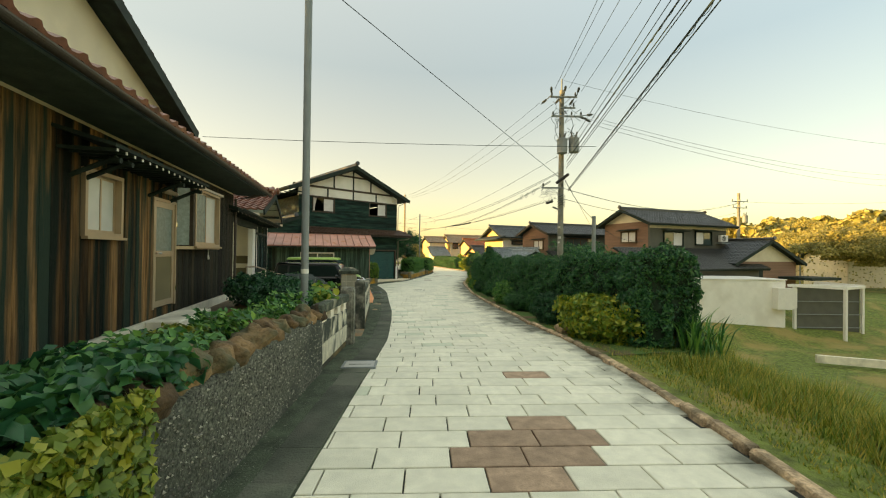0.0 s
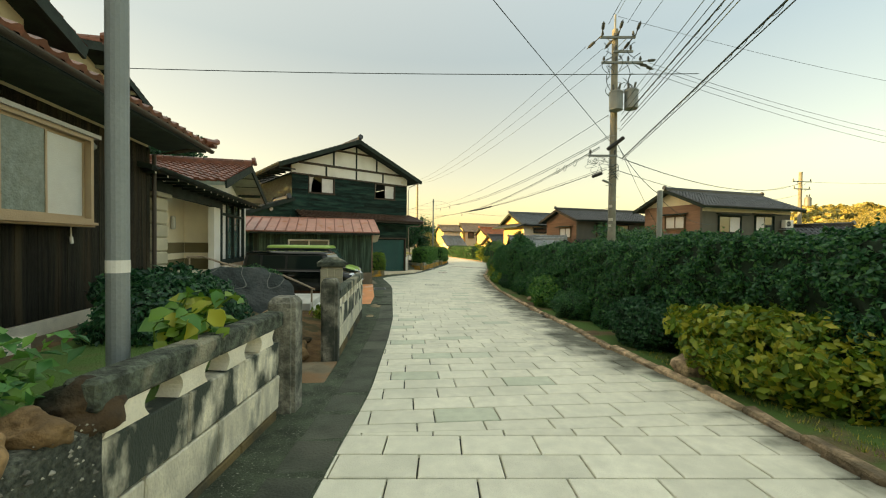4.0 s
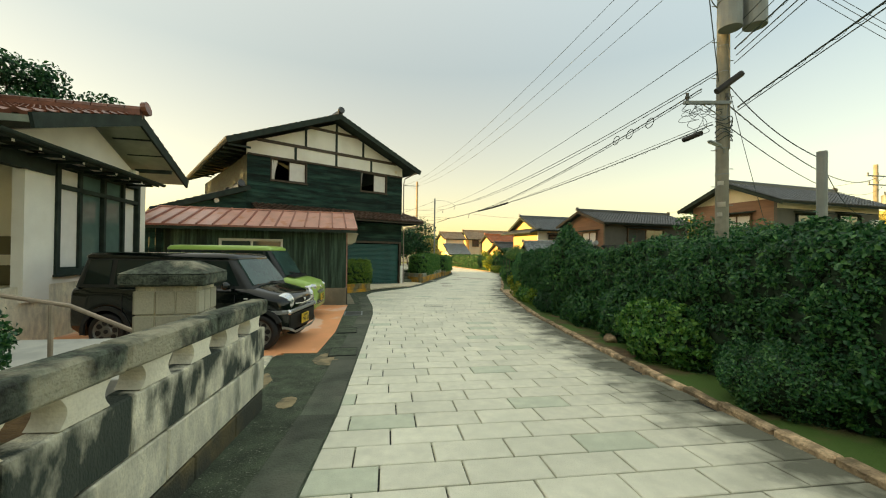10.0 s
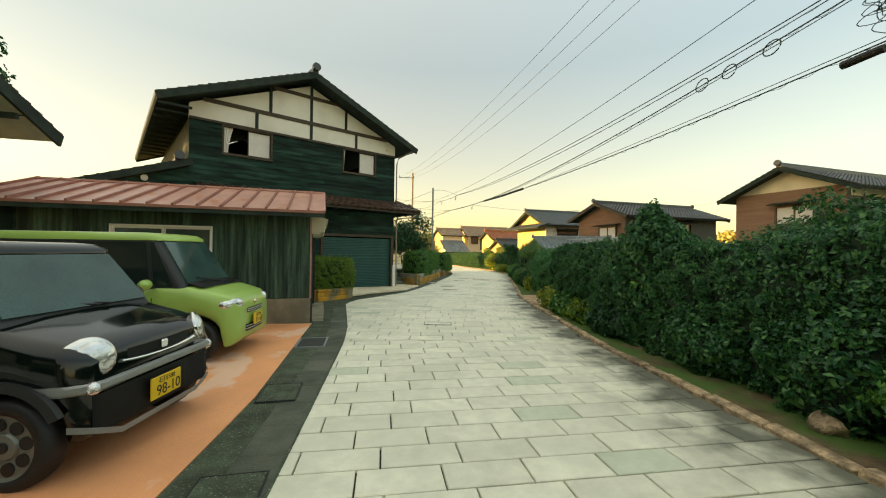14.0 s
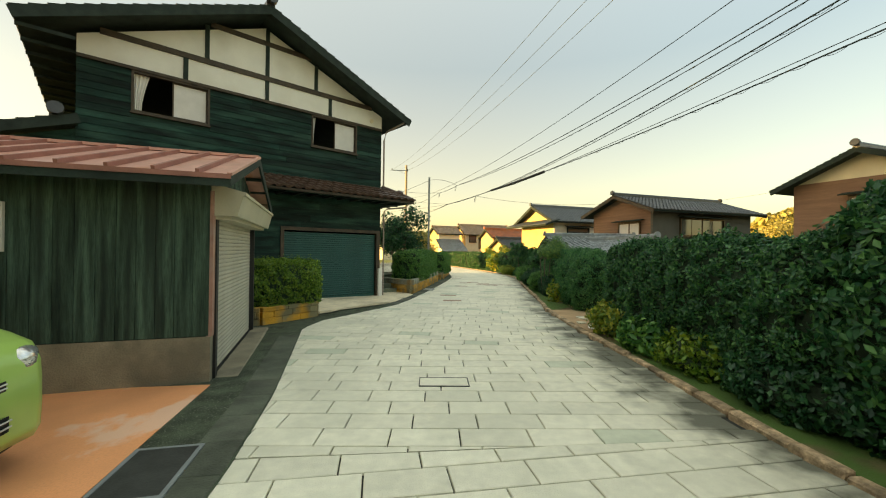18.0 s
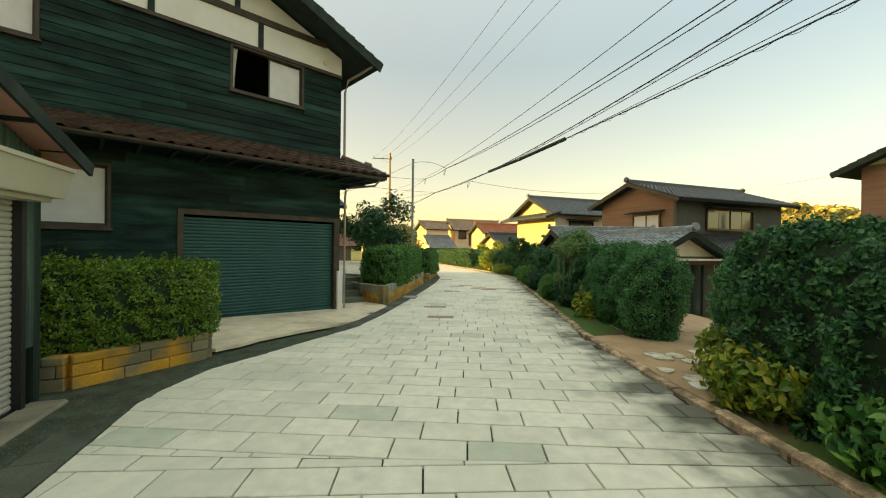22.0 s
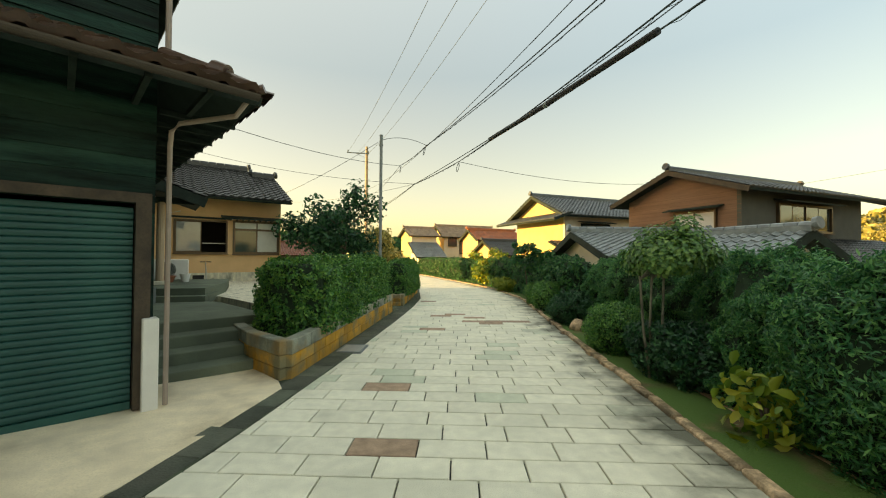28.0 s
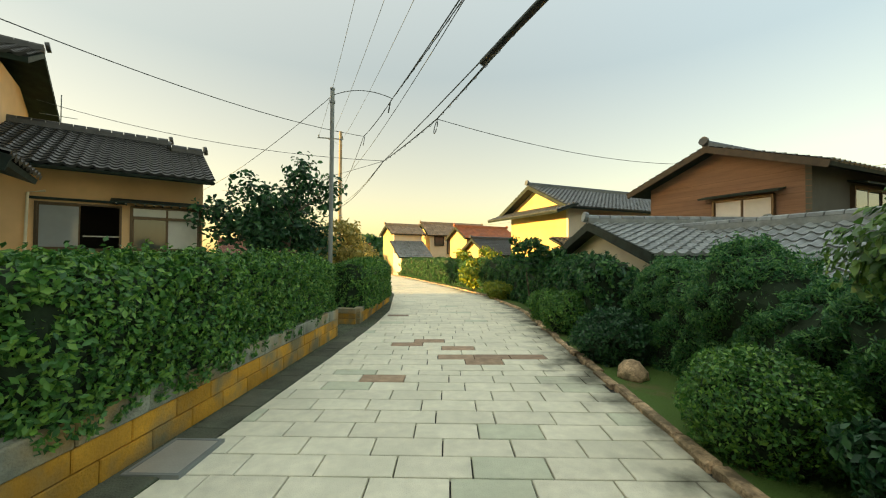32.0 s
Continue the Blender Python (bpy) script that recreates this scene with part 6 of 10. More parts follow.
# -- steps beside the garage, up to the ochre house
M_CONC_S = mat("worn_grey_concrete", (0.15, 0.18, 0.125), 0.9, vary=0.25, scale=3, fine=80, bump=0.4, stain=(0.07, 0.085, 0.06), stain_scale=1.5, stain_amount=0.6, world=True)
for i in range(4):
    bm = bmesh.new()
    f = 0.78 + 0.37 * i
    prism(bm, [(0.03, f), (1.85, f), (1.75, 4.2), (0.6, 6.2), (0.03, 6.2)], gz(31) - 0.1, gz(31) + 0.155 * (i + 1), pose(1.79, 29.91, 0, 0, 0, 32))
    bmesh.ops.bevel(bm, geom=[e for e in bm.edges if all(v.co.z > gz(31) for v in e.verts)], offset=0.012, segments=1, affect="EDGES")
    bmesh.ops.recalc_face_normals(bm, faces=bm.faces)
    tagged(part("step", bm, M_CONC_S), "worn grey concrete garden step", "step", "garden steps")
for i, (z, y) in enumerate(((0.08, 0.0), (0.23, 0.28))):
    bm = bmesh.new()
    prism(bm, [(-1.3, 34.4 + y), (0.72 - 0.1 * i, 34.5 + y), (0.5, 36.6), (0.1, 38.2), (-2.4, 38.0), (-2.2, 35.0 + y)], -0.1, z)
    bmesh.ops.recalc_face_normals(bm, faces=bm.faces)
    tagged(part("step", bm, M_CONC_S), "broad grey concrete porch step", "step", "garden steps")

# -- ochre house
# opaque pane; the pale base colour holds the mirrored sky
M_WINDOWSKY = mat("painted_sky_glass", (0.34, 0.36, 0.35), 0.05, vary=0.1, scale=2, bump=0.0, spec=1.0)
window(house_o, -1.63, 0.03, 1.0, 2.21, -0.01, M_ALU, [M_WINDOWSKY, None], fr=0.05)
part("inner_rail", boxes((-0.75, 0.0, 0.12, 0.14, 1.36, 1.39)), M_ALU_W, house_o)
window(house_o, -3.52, -2.7, 1.0, 2.33, -0.01, M_DARKTRIM, [M_PANE], fr=0.05)
window(house_o, 0.2, 1.86, 0.98, 2.24, -0.01, M_ALU, [M_PANE, M_FROST], fr=0.06)
part("window_rail", boxes((0.26, 1.80, -0.05, 0.03, 1.88, 1.95)), M_ALU, house_o)
part("transom_pane", boxes((0.27, 1.0, -0.045, 0.0, 1.955, 2.17)), M_FROST, house_o)
part("transom_pane", boxes((1.05, 1.79, -0.045, 0.0, 1.955, 2.17)), M_FROST, house_o)
bm = bmesh.new()
slab(bm, (-0.2, -0.45, 2.30), (2.0, -0.45, 2.30), (2.0, 0.0, 2.42), (-0.2, 0.0, 2.42), 0.04)
part("window_hood", bm, M_DARKTRIM, house_o)
for i in range(11):
    r_ = part("hood_rafter", boxes((-0.1 + 0.2 * i, -0.07 + 0.2 * i, -0.42, 0.0, 2.24, 2.27)), M_DARKTRIM, house_o)
    part("rafter_end", boxes((-0.1 + 0.2 * i, -0.07 + 0.2 * i, -0.428, -0.42, 2.24, 2.27)), M_WHITE, r_)
part("window_head", boxes((-1.75, 0.1, -0.06, 0.0, 2.26, 2.32)), M_DARKTRIM, house_o)
downpipe(house_o, [(-1.44, -0.04, 2.47), (-1.74, -0.05, 2.4), (-1.78, -0.05, 0.3)], 0.03, M_CREAM)
gutter(house_o, (-3.4, -0.94, 2.96), (2.08, -0.94, 2.96), material=M_DARKTRIM)
# near-black sheet behind the windows stands in for the room's shade
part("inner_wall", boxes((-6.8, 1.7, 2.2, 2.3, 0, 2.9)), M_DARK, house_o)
part("base_course", boxes((-7.02, 1.92, -0.02, 0.17, -0.6, 0.3)), M_CONC, house_o)
part("vent_grille", boxes((-1.05, -0.7, -0.03, 0.0, 0.05, 0.22)), M_DARK, house_o)
# its porch towards the steps
bm = bmesh.new()
slab(bm, (-1.14, -5.2, 2.34), (-1.14, -2.9, 2.34), (-3.0, -2.9, 3.0), (-3.0, -5.2, 3.0), 0.1)
part("porch_deck", bm, M_DARKTRIM, house_o)
wave_roof("porch_tiles", house_o, (-1.1, -2.9, 2.36), (0, -2.3, 0), (-1.9, 0, 0.67), 0, 0, M_TILE_BLACK)
bm = bmesh.new()
board(bm, (-1.1, -5.2, 2.24), (-3.0, -5.2, 2.92), 0.06, 0.24)
part("barge_board", bm, M_DARKTRIM, house_o)
part("porch_beam", boxes((-3.0, -1.3, -4.75, -4.63, 2.22, 2.36)), M_DARKTRIM, house_o)
part("porch_post", tubes((((-2.0, -4.7, 0.31), (-2.0, -4.7, 2.24)), 0.085), n=14), mat("pale_round_post", (0.50, 0.37, 0.25), 0.6, vary=0.15, scale=3, stretch=(6, 6, 0.5)), house_o)
part("post_base", boxes((-2.12, -1.88, -4.82, -4.58, 0.23, 0.32), bevel=0.01), M_CONC_L, house_o)
acu = ac_unit(house_o.matrix_basis @ pose(-1.75, -3.4, 0.23, 0, 0, 0))
# its upper storey, set back
up = empty("upper_storey", Matrix(), "", "")
up.parent = house_o
part("upper_wall", boxes((-9.0, -2.7, 1.5, 5.6, 2.5, 6.2)), M_OCHRE, up)
bm = bmesh.new()
slab(bm, (-9.6, 0.85, 6.0), (-1.95, 0.85, 6.0), (-1.95, 2.9, 6.95), (-9.6, 2.9, 6.95), 0.14)
slab(bm, (-9.6, 6.2, 5.6), (-1.95, 6.2, 5.6), (-1.95, 2.9, 6.95), (-9.6, 2.9, 6.95), 0.14)
part("upper_deck", bm, M_DARKTRIM, up)
wave_roof("upper_tiles", up, (-9.6, 0.83, 6.01), (7.65, 0, 0), (0, 2.07, 0.96), 0, 0, M_TILE_BLACK)
ridge("upper_ridge", up, (-9.6, 2.9, 7.0), (-1.95, 2.9, 7.0), M_TILE_BLACK)
part("aerial", tubes((((-1.7, 4.0, 4.4), (-1.7, 4.0, 6.1)), 0.015), (((-2.2, 4.0, 5.4), (-1.3, 4.0, 5.4)), 0.01)), M_STEEL, house_o)


def stool():
    m = Matrix.Translation((-0.84, 35.15, 0.235))
    s = empty("stool", m, "small turquoise plastic stool on the porch", "stool")
    mt = mat("turquoise_plastic", (0.03, 0.42, 0.38), 0.4, vary=0.05)
    part("seat", boxes((-0.15, 0.15, -0.13, 0.13, 0.22, 0.26), bevel=0.015), mt, s)
    for x in (-0.13, 0.13):
        part("leg", boxes((x - 0.02, x + 0.02, -0.12, 0.12, 0.0, 0.22)), mt, s)


stool()


def crate():
    c = empty("crate", Matrix.Translation((-0.3, 34.0, -0.02)) @ Matrix.Rotation(radians(10), 4, "Z"), "grey plastic crate on the landing", "crate")
    mt = mat("grey_plastic", (0.16, 0.18, 0.17), 0.5, vary=0.1)
    part("base", boxes((-0.25, 0.25, -0.18, 0.18, 0, 0.03)), mt, c)
    for y in (-0.18, 0.16):
        for z in (0.06, 0.16, 0.26):
            part("slat", boxes((-0.25, 0.25, y, y + 0.02, z, z + 0.06)), mt, c)
    for x in (-0.25, -0.1, 0.08, 0.23):
        part("stile", boxes((x, x + 0.02, -0.19, 0.19, 0.03, 0.33)), mt, c)


crate()
tagged(part("broom_handle", tubes((((-0.75, 34.75, 0.24), (-1.05, 35.3, 0.95)), 0.015)), M_TRIM_P), "thin wooden broom handle leaning by the crate", "broom")


def pot(x, y, z, r, h, material, label):
    bm = bmesh.new()
    loft(bm, [[(k * math.cos(2 * math.pi * i / 14), k * math.sin(2 * math.pi * i / 14), zz) for i in range(14)] for k, zz in ((r * 0.7, 0), (r, h), (r * 1.1, h), (r * 1.1, h + 0.02), (r * 0.9, h + 0.02), (r * 0.85, h - 0.04))], True, True, True)
    ob = part("flower_pot", bm, material)
    ob.matrix_basis = pose(x, y, z)
    return tagged(ob, label, "pot")


po = house_o.matrix_basis @ Vector((-1.45, -3.95, 0.23))
pot(po.x, po.y, 0.23, 0.12, 0.2, M_WHITE, "white round flower pot on the porch")
po = house_o.matrix_basis @ Vector((-1.85, -3.85, 0.23))
pot(po.x, po.y, 0.23, 0.2, 0.15, mat("terracotta", (0.36, 0.13, 0.07), 0.8), "terracotta planter trough on the porch")


def scooter():
    m = house_o.matrix_basis @ pose(-0.9, -2.0, -0.02, 0, 0, 60)
    s = empty("kick_scooter", m, "small kick scooter leaning by the house wall", "scooter")
    part("deck", boxes((-0.3, 0.2, -0.05, 0.05, 0.07, 0.09)), M_ALU_W, s)
    part("steering_tube", tubes((((0.25, 0, 0.06), (0.18, 0, 0.75)), 0.018)), M_ALU_W, s)
    part("handlebar", tubes((((0.18, -0.17, 0.75), (0.18, 0.17, 0.75)), 0.014)), M_BLACK, s)
    for x in (-0.32, 0.27):
        part("wheel", tubes((((x, -0.015, 0.05), (x, 0.015, 0.05)), 0.055), n=12), M_BLACK, s)


scooter()
solid("house_terrace", [(0.75, 35.4), (2.2, 33.4), (3.6, 37.5), (4.4, 45), (0.5, 46), (-4, 46), (-7, 38.5), (-2.3, 36.8), (-1.5, 36.2)], -0.9, -0.02, M_CONC, "low concrete terrace beside the ochre house", "terrace")
hoop = part("metal_hoop", tubes(([(0.28 * math.cos(math.pi * i / 10), 0, 0.62 * math.sin(math.pi * i / 10) ** 0.5) for i in range(11)], 0.02)), M_ALU_W)
hoop.matrix_basis = pose(-0.55, 26.75, gz(26.7), 0, 0, 32)
tagged(hoop, "bent metal hoop standing behind the planter", "metal hoop")


# fence added in the gap beside the shed to stop low sun
def back_fence():
    f = empty("fence", Matrix.Translation((-5.2, 20.05, 0)) @ Matrix.Rotation(radians(62), 4, "Z"), "added dark weathered board fence blocking low sun across the drive", "fence")
    for i in range(20):
        part("board", boxes((i * 0.16, i * 0.16 + 0.15, -0.012, 0.012, -0.6, 1.7 + 0.01 * (i % 3))), M_BLACKWOOD, f)
    for z in (0.2, 1.4):
        part("fence_rail", boxes((0, 3.2, 0.013, 0.06, z, z + 0.08)), M_DARKTRIM, f)


back_fence()

# ---- houses below the lane and at its end ----
def gable_window(h, wd, y0, y1, z0, z1, frame_mat, sashes):
    w = window(h, wd - y1, wd - y0, z0, z1, -0.09, frame_mat, sashes, fr=0.06)
    w.matrix_basis = pose(0, wd, 0, 0, 0, -90)
    return w


def hood_over(h, x0, x1, z, m=None, d=0.45):
    bm = bmesh.new()
    slab(bm, (x0, -d, z), (x1, -d, z), (x1, 0, z + 0.1), (x0, 0, z + 0.1), 0.05)
    ob = part("window_hood", bm, M_DARKTRIM, h)
    if m:
        ob.matrix_basis = m
    return ob


def pent(h, x0, x1, y0, y1, z0, z1, material, m=None):
    """A lower roof: the eave at y0 and z0, the top at y1 and z1."""
    a = wave_roof("lower_roof_tiles", h, (x0, y0, z0), (x1 - x0, 0, 0), (0, y1 - y0, z1 - z0), 0, 0, material)
    bm = bmesh.new()
    slab(bm, (x0, y0, z0 - 0.01), (x1, y0, z0 - 0.01), (x1, y1, z1 - 0.01), (x0, y1, z1 - 0.01), 0.1)
    b = part("lower_roof_deck", bm, M_DARKTRIM, h)
    if m:
        a.matrix_basis = m
        b.matrix_basis = m


M_LAP = mat("lap_siding", (0.21, 0.115, 0.07), 0.8, vary=0.1, scale=2, fine=40, bump=0.2)
br = far_house("house", 17.5, 36.6, 9, 8.2, 5.0, 3.62, 4.58, M_BROWNSTUCCO, M_TILE_BLACK, "two-storey brown house with a dark tiled gable roof", front=M_GREYSTUCCO, board_mat=M_TRIM_BR)
gable_window(br, 5.0, 0.85, 2.6, 1.85, 2.85, M_ALU, [M_CURTAIN, M_CURTAIN])
hood_over(br, 2.1, 4.4, 2.92, pose(0, 5.0, 0, 0, 0, -90), 0.4)
for i in range(14):
    z = 1.3 + i * 0.165
    ob = part("siding_joint", boxes((0.0, 5.0, -0.014, -0.002, z, z + 0.012)), M_LAP, br)
    ob.matrix_basis = pose(0, 5.0, 0, 0, 0, -90)
window(br, 2.05, 5.7, 2.0, 3.1, -0.09, M_ALU, [M_PANE, M_PANE, M_PANE, M_PANE], fr=0.06)
hood_over(br, 1.9, 5.9, 3.16)
pent(br, -0.3, 9.5, -3.4, 0.0, 0.35, 1.75, M_TILE_BLACK)
for x0 in (0.0, 8.9):
    part("ground_floor_wall", boxes((x0, x0 + 0.15, -2.9, 0, -3.0, 0.5)), M_BROWNSTUCCO, br)
part("ground_floor_front", boxes((0.15, 8.9, -2.9, -2.75, -3.0, 0.45)), M_GREYSTUCCO, br)
part("lower_fascia", boxes((-0.3, 9.5, -3.46, -3.42, 0.22, 0.36)), M_CONC_L, br)
part("ground_floor_window", boxes((1.0, 4.0, -2.93, -2.9, -1.6, 0.1)), M_PANE, br)

# sun-facing walls take the golden stucco, the shaded front takes cream
ye = far_house("house", 16.0, 46.2, 9, 9.0, 5.2, 3.65, 4.9, M_YELLOW, M_TILE_GREY, "two-storey pale yellow house with a grey tiled roof", front=M_CREAM)
window(ye, 1.2, 3.4, 2.55, 3.0, -0.09, M_DARKTRIM, [M_PANE, M_PANE])
window(ye, 5.6, 7.5, 2.3, 3.15, -0.09, M_DARKTRIM, [M_PANE, M_WINDOWSKY])
hood_over(ye, 1.0, 3.6, 3.05)
pent(ye, -1.2, 6.0, -2.6, 0.0, 0.9, 1.9, M_TILE_GREY)
pent(ye, -0.7, 5.9, -1.3, 0.0, 3.15, 3.62, M_TILE_GREY, pose(0, 5.2, 0, 0, 0, -90))
part("lower_front", boxes((-0.4, 5.5, -2.1, -1.95, -3, 1.0)), M_CREAM, ye)
part("lower_side", boxes((-0.4, -0.25, -1.95, 0, -3, 1.0)), M_YELLOW, ye)

g = far_house("house", 20.75, 26.2, 9, 8.3, 4.7, 4.05, 5.15, M_BROWNSTUCCO, M_TILE_BLACK, "two-storey brown and cream house with a dark tiled roof", gable=M_CREAM, front=M_GREYSTUCCO)
gable_window(g, 4.7, 1.2, 2.8, 2.4, 3.35, M_ALU, [M_CURTAIN, M_CURTAIN])
hood_over(g, 1.7, 3.7, 3.42, pose(0, 4.7, 0, 0, 0, -90), 0.4)
part("cream_band", boxes((0.0, 8.3, -0.012, -0.002, 3.55, 4.0)), M_CREAM, g)
window(g, 1.35, 3.4, 2.15, 3.3, -0.09, M_DARKTRIM, [M_PANE, M_CURTAIN])
window(g, 4.7, 6.55, 2.3, 3.4, -0.09, M_DARKTRIM, [M_CURTAIN, M_PANE])
hood_over(g, 1.2, 3.7, 3.36)
hood_over(g, 4.5, 6.8, 3.46)
pent(g, -3.5, 8.5, -3.2, 0.0, 0.5, 2.0, M_TILE_BLACK)
part("lower_wall", boxes((-3.0, 8.0, -2.7, -2.55, -3.8, 0.6)), M_GREYSTUCCO, g)
ac_unit(g.matrix_basis @ pose(7.6, -0.25, 2.55), "pale outdoor air conditioner unit on the wall")
part("unit_shelf", boxes((7.1, 8.1, -0.5, 0.0, 2.45, 2.55)), M_STEEL, g)
ac_unit(g.matrix_basis @ pose(0.5, -2.2, 1.1), "pale outdoor air conditioner unit on the lower roof")


def front_gable(x, y, yaw, w, dp, z_eave, z_ridge, wall, roof, label, base=-3.8, over=0.5, trim=None):
    """A house whose gable faces the front."""
    h = empty("house", at(x, y, yaw), label, "house", "houses below the lane")
    part("front_wall", boxes((0, w, 0, 0.15, base, z_eave)), wall, h)
    for a in (0, w - 0.15):
        part("side_wall", boxes((a, a + 0.15, 0.15, dp, base, z_eave)), wall, h)
    part("back_wall", boxes((0, w, dp, dp + 0.15, base, z_eave)), wall, h)
    bm = bmesh.new()
    gable_prism(bm, 0, w, w / 2, z_eave, z_ridge - 0.12, 0, 0.15)
    part("gable_wall", bm, trim or wall, h)
    d = over * (z_ridge - z_eave) / (w / 2)
    gable_roof_y(h, -over, w + over, -over, dp + over, z_eave - d + 0.06, z_ridge, roof)
    return h


up = front_gable(-8.3, 14.4, 92, 4.0, 5.0, 6.22, 7.02, M_CHARBROWN, M_TILE_RED, "two-storey board house with a cream gable behind the porch house", base=-0.5, over=0.6, trim=M_CREAM)
for y in (0.3, 1.3, 2.7, 3.7):
    part("purlin", boxes((y - 0.05, y + 0.05, -0.55, -0.002, 6.2 + 0.4 * (2 - abs(y - 2)) - 0.16, 6.2 + 0.4 * (2 - abs(y - 2)) - 0.04)), M_SOFFIT, up)
an = front_gable(26.6, 24.6, 9, 7.2, 5.0, 1.05, 2.7, M_BROWNSTUCCO, M_TILE_BLACK, "low annexe with a dark tiled gable and cream gable wall", trim=M_CREAM)
part("porch_lid", boxes((5.0, 8.6, -2.2, -0.02, -0.3, -0.1)), M_DARKTRIM, an)
part("hatch", boxes((2.4, 3.2, -0.03, -0.002, -0.2, 0.5)), M_DARKTRIM, an)
window(an, 0.3, 1.6, -1.2, 0.4, -0.09, M_ALU, [M_PANE, M_PANE])

c = far_house("house", 15.75, 32.72, 93.7, 5.0, 3.2, 0.78, 1.62, M_CREAM, M_TILE_PALE, "low house with a pale grey tiled roof", base=-2.6, over=0.5)
part("porch_hood", boxes((-0.75, -0.06, 0.1, 3.1, 0.56, 0.62)), M_CONC_L, c)
part("porch_beam", boxes((-0.65, -0.53, 0.3, 2.9, 0.40, 0.53)), M_TRIM_BR, c)
for yy in (0.5, 2.6):
    part("porch_post", boxes((-0.65, -0.53, yy, yy + 0.12, -2.4, 0.40)), M_TRIM_BR, c)
for k in range(4):
    dr = part("porch_door", boxes((-0.09 - 0.02 * (k % 2), -0.065 - 0.02 * (k % 2), 0.7 + 0.48 * k, 1.18 + 0.48 * k, -1.9, 0.38)), M_PANE, c)
    part("door_stile", boxes((-0.13, -0.115, 0.7 + 0.48 * k, 0.76 + 0.48 * k, -1.9, 0.38)), M_DARKTRIM, dr)
part("porch_back", boxes((-0.02, -0.002, 0.05, 3.15, -2.4, 0.70)), M_GREYSTUCCO, c)
c2 = front_gable(12.72, 40.92, -103, 5.5, 4.2, 1.05, 1.87, M_CREAM, M_TILE_PALE, "low cream outbuilding with a grey tiled gable", base=-2.5, over=0.45)
part("lean_to_roof", boxes((-0.3, 1.1, -0.6, -0.02, 0.5, 0.58)), M_DARKTRIM, c2)

f1 = far_house("house", 15.6, 61.85, 14, 5.2, 3.0, 2.72, 3.66, M_OCHRE, M_TILE_ORANGE, "ochre house with an orange tiled roof", -1.6, 0.35)
window(f1, 1.0, 2.4, 1.6, 2.4, -0.09, M_DARKTRIM, [M_PANE, M_PANE])
f2 = far_house("house", 16.33, 58.06, 14, 4.2, 4.2, 1.2, 2.42, M_OCHRE, M_TILE_BLACK, "low ochre house with a dark tiled gable", -1.6, 0.4)
f3 = far_house("house", 14.0, 69.8, 10, 7.0, 3.6, 3.4, 4.6, M_YELLOW, M_TILE_TAN, "pale two-storey house with a sunlit tan tiled roof", -1.6, 0.4, front=M_CREAM)
window(f3, 0.5, 1.6, 2.1, 3.1, -0.09, M_DARKTRIM, [M_PANE, M_PANE])
window(f3, 2.0, 3.8, 1.2, 2.9, -0.09, M_DARKTRIM, [M_PANE, M_PANE])
f4 = far_house("house", 9.82, 67.64, 15, 3.1, 3.0, 3.28, 4.12, M_YELLOW, M_TILE_TAN, "narrow pale house with a sunlit tan tiled roof", -1.6, 0.35, front=M_CREAM)
pent(f4, -0.45, 3.2, -2.4, 0.0, 0.8, 2.45, M_TILE_PALE)
part("lower_front", boxes((0, 3.0, -1.9, -1.75, -1.6, 0.95)), M_CREAM, f4)
part("lower_side", boxes((0, 0.15, -1.75, 0, -1.6, 1.2)), M_CREAM, f4)
far_house("house", -6.0, 70.0, 20, 7.0, 4.0, 1.2, 2.4, M_GREYSTUCCO, M_TILE_RED, "low house with a brown tiled roof behind the garden tree", -1.2)
far_house("house", 3.0, 95.0, 20, 7.0, 4.0, 1.6, 2.9, M_CREAM, M_TILE_RED, "low far house with a brown tiled roof", -1.2)
for x, y, yaw in ((60, 42, 10), (50, 33, -10), (72, 50, 0)):
    far_house("house", x, y, yaw, 9.0, 5.0, 1.6, 3.2, M_CREAM, M_TILE_GREY, "far cream house with a grey roof below the wood", -3.8)


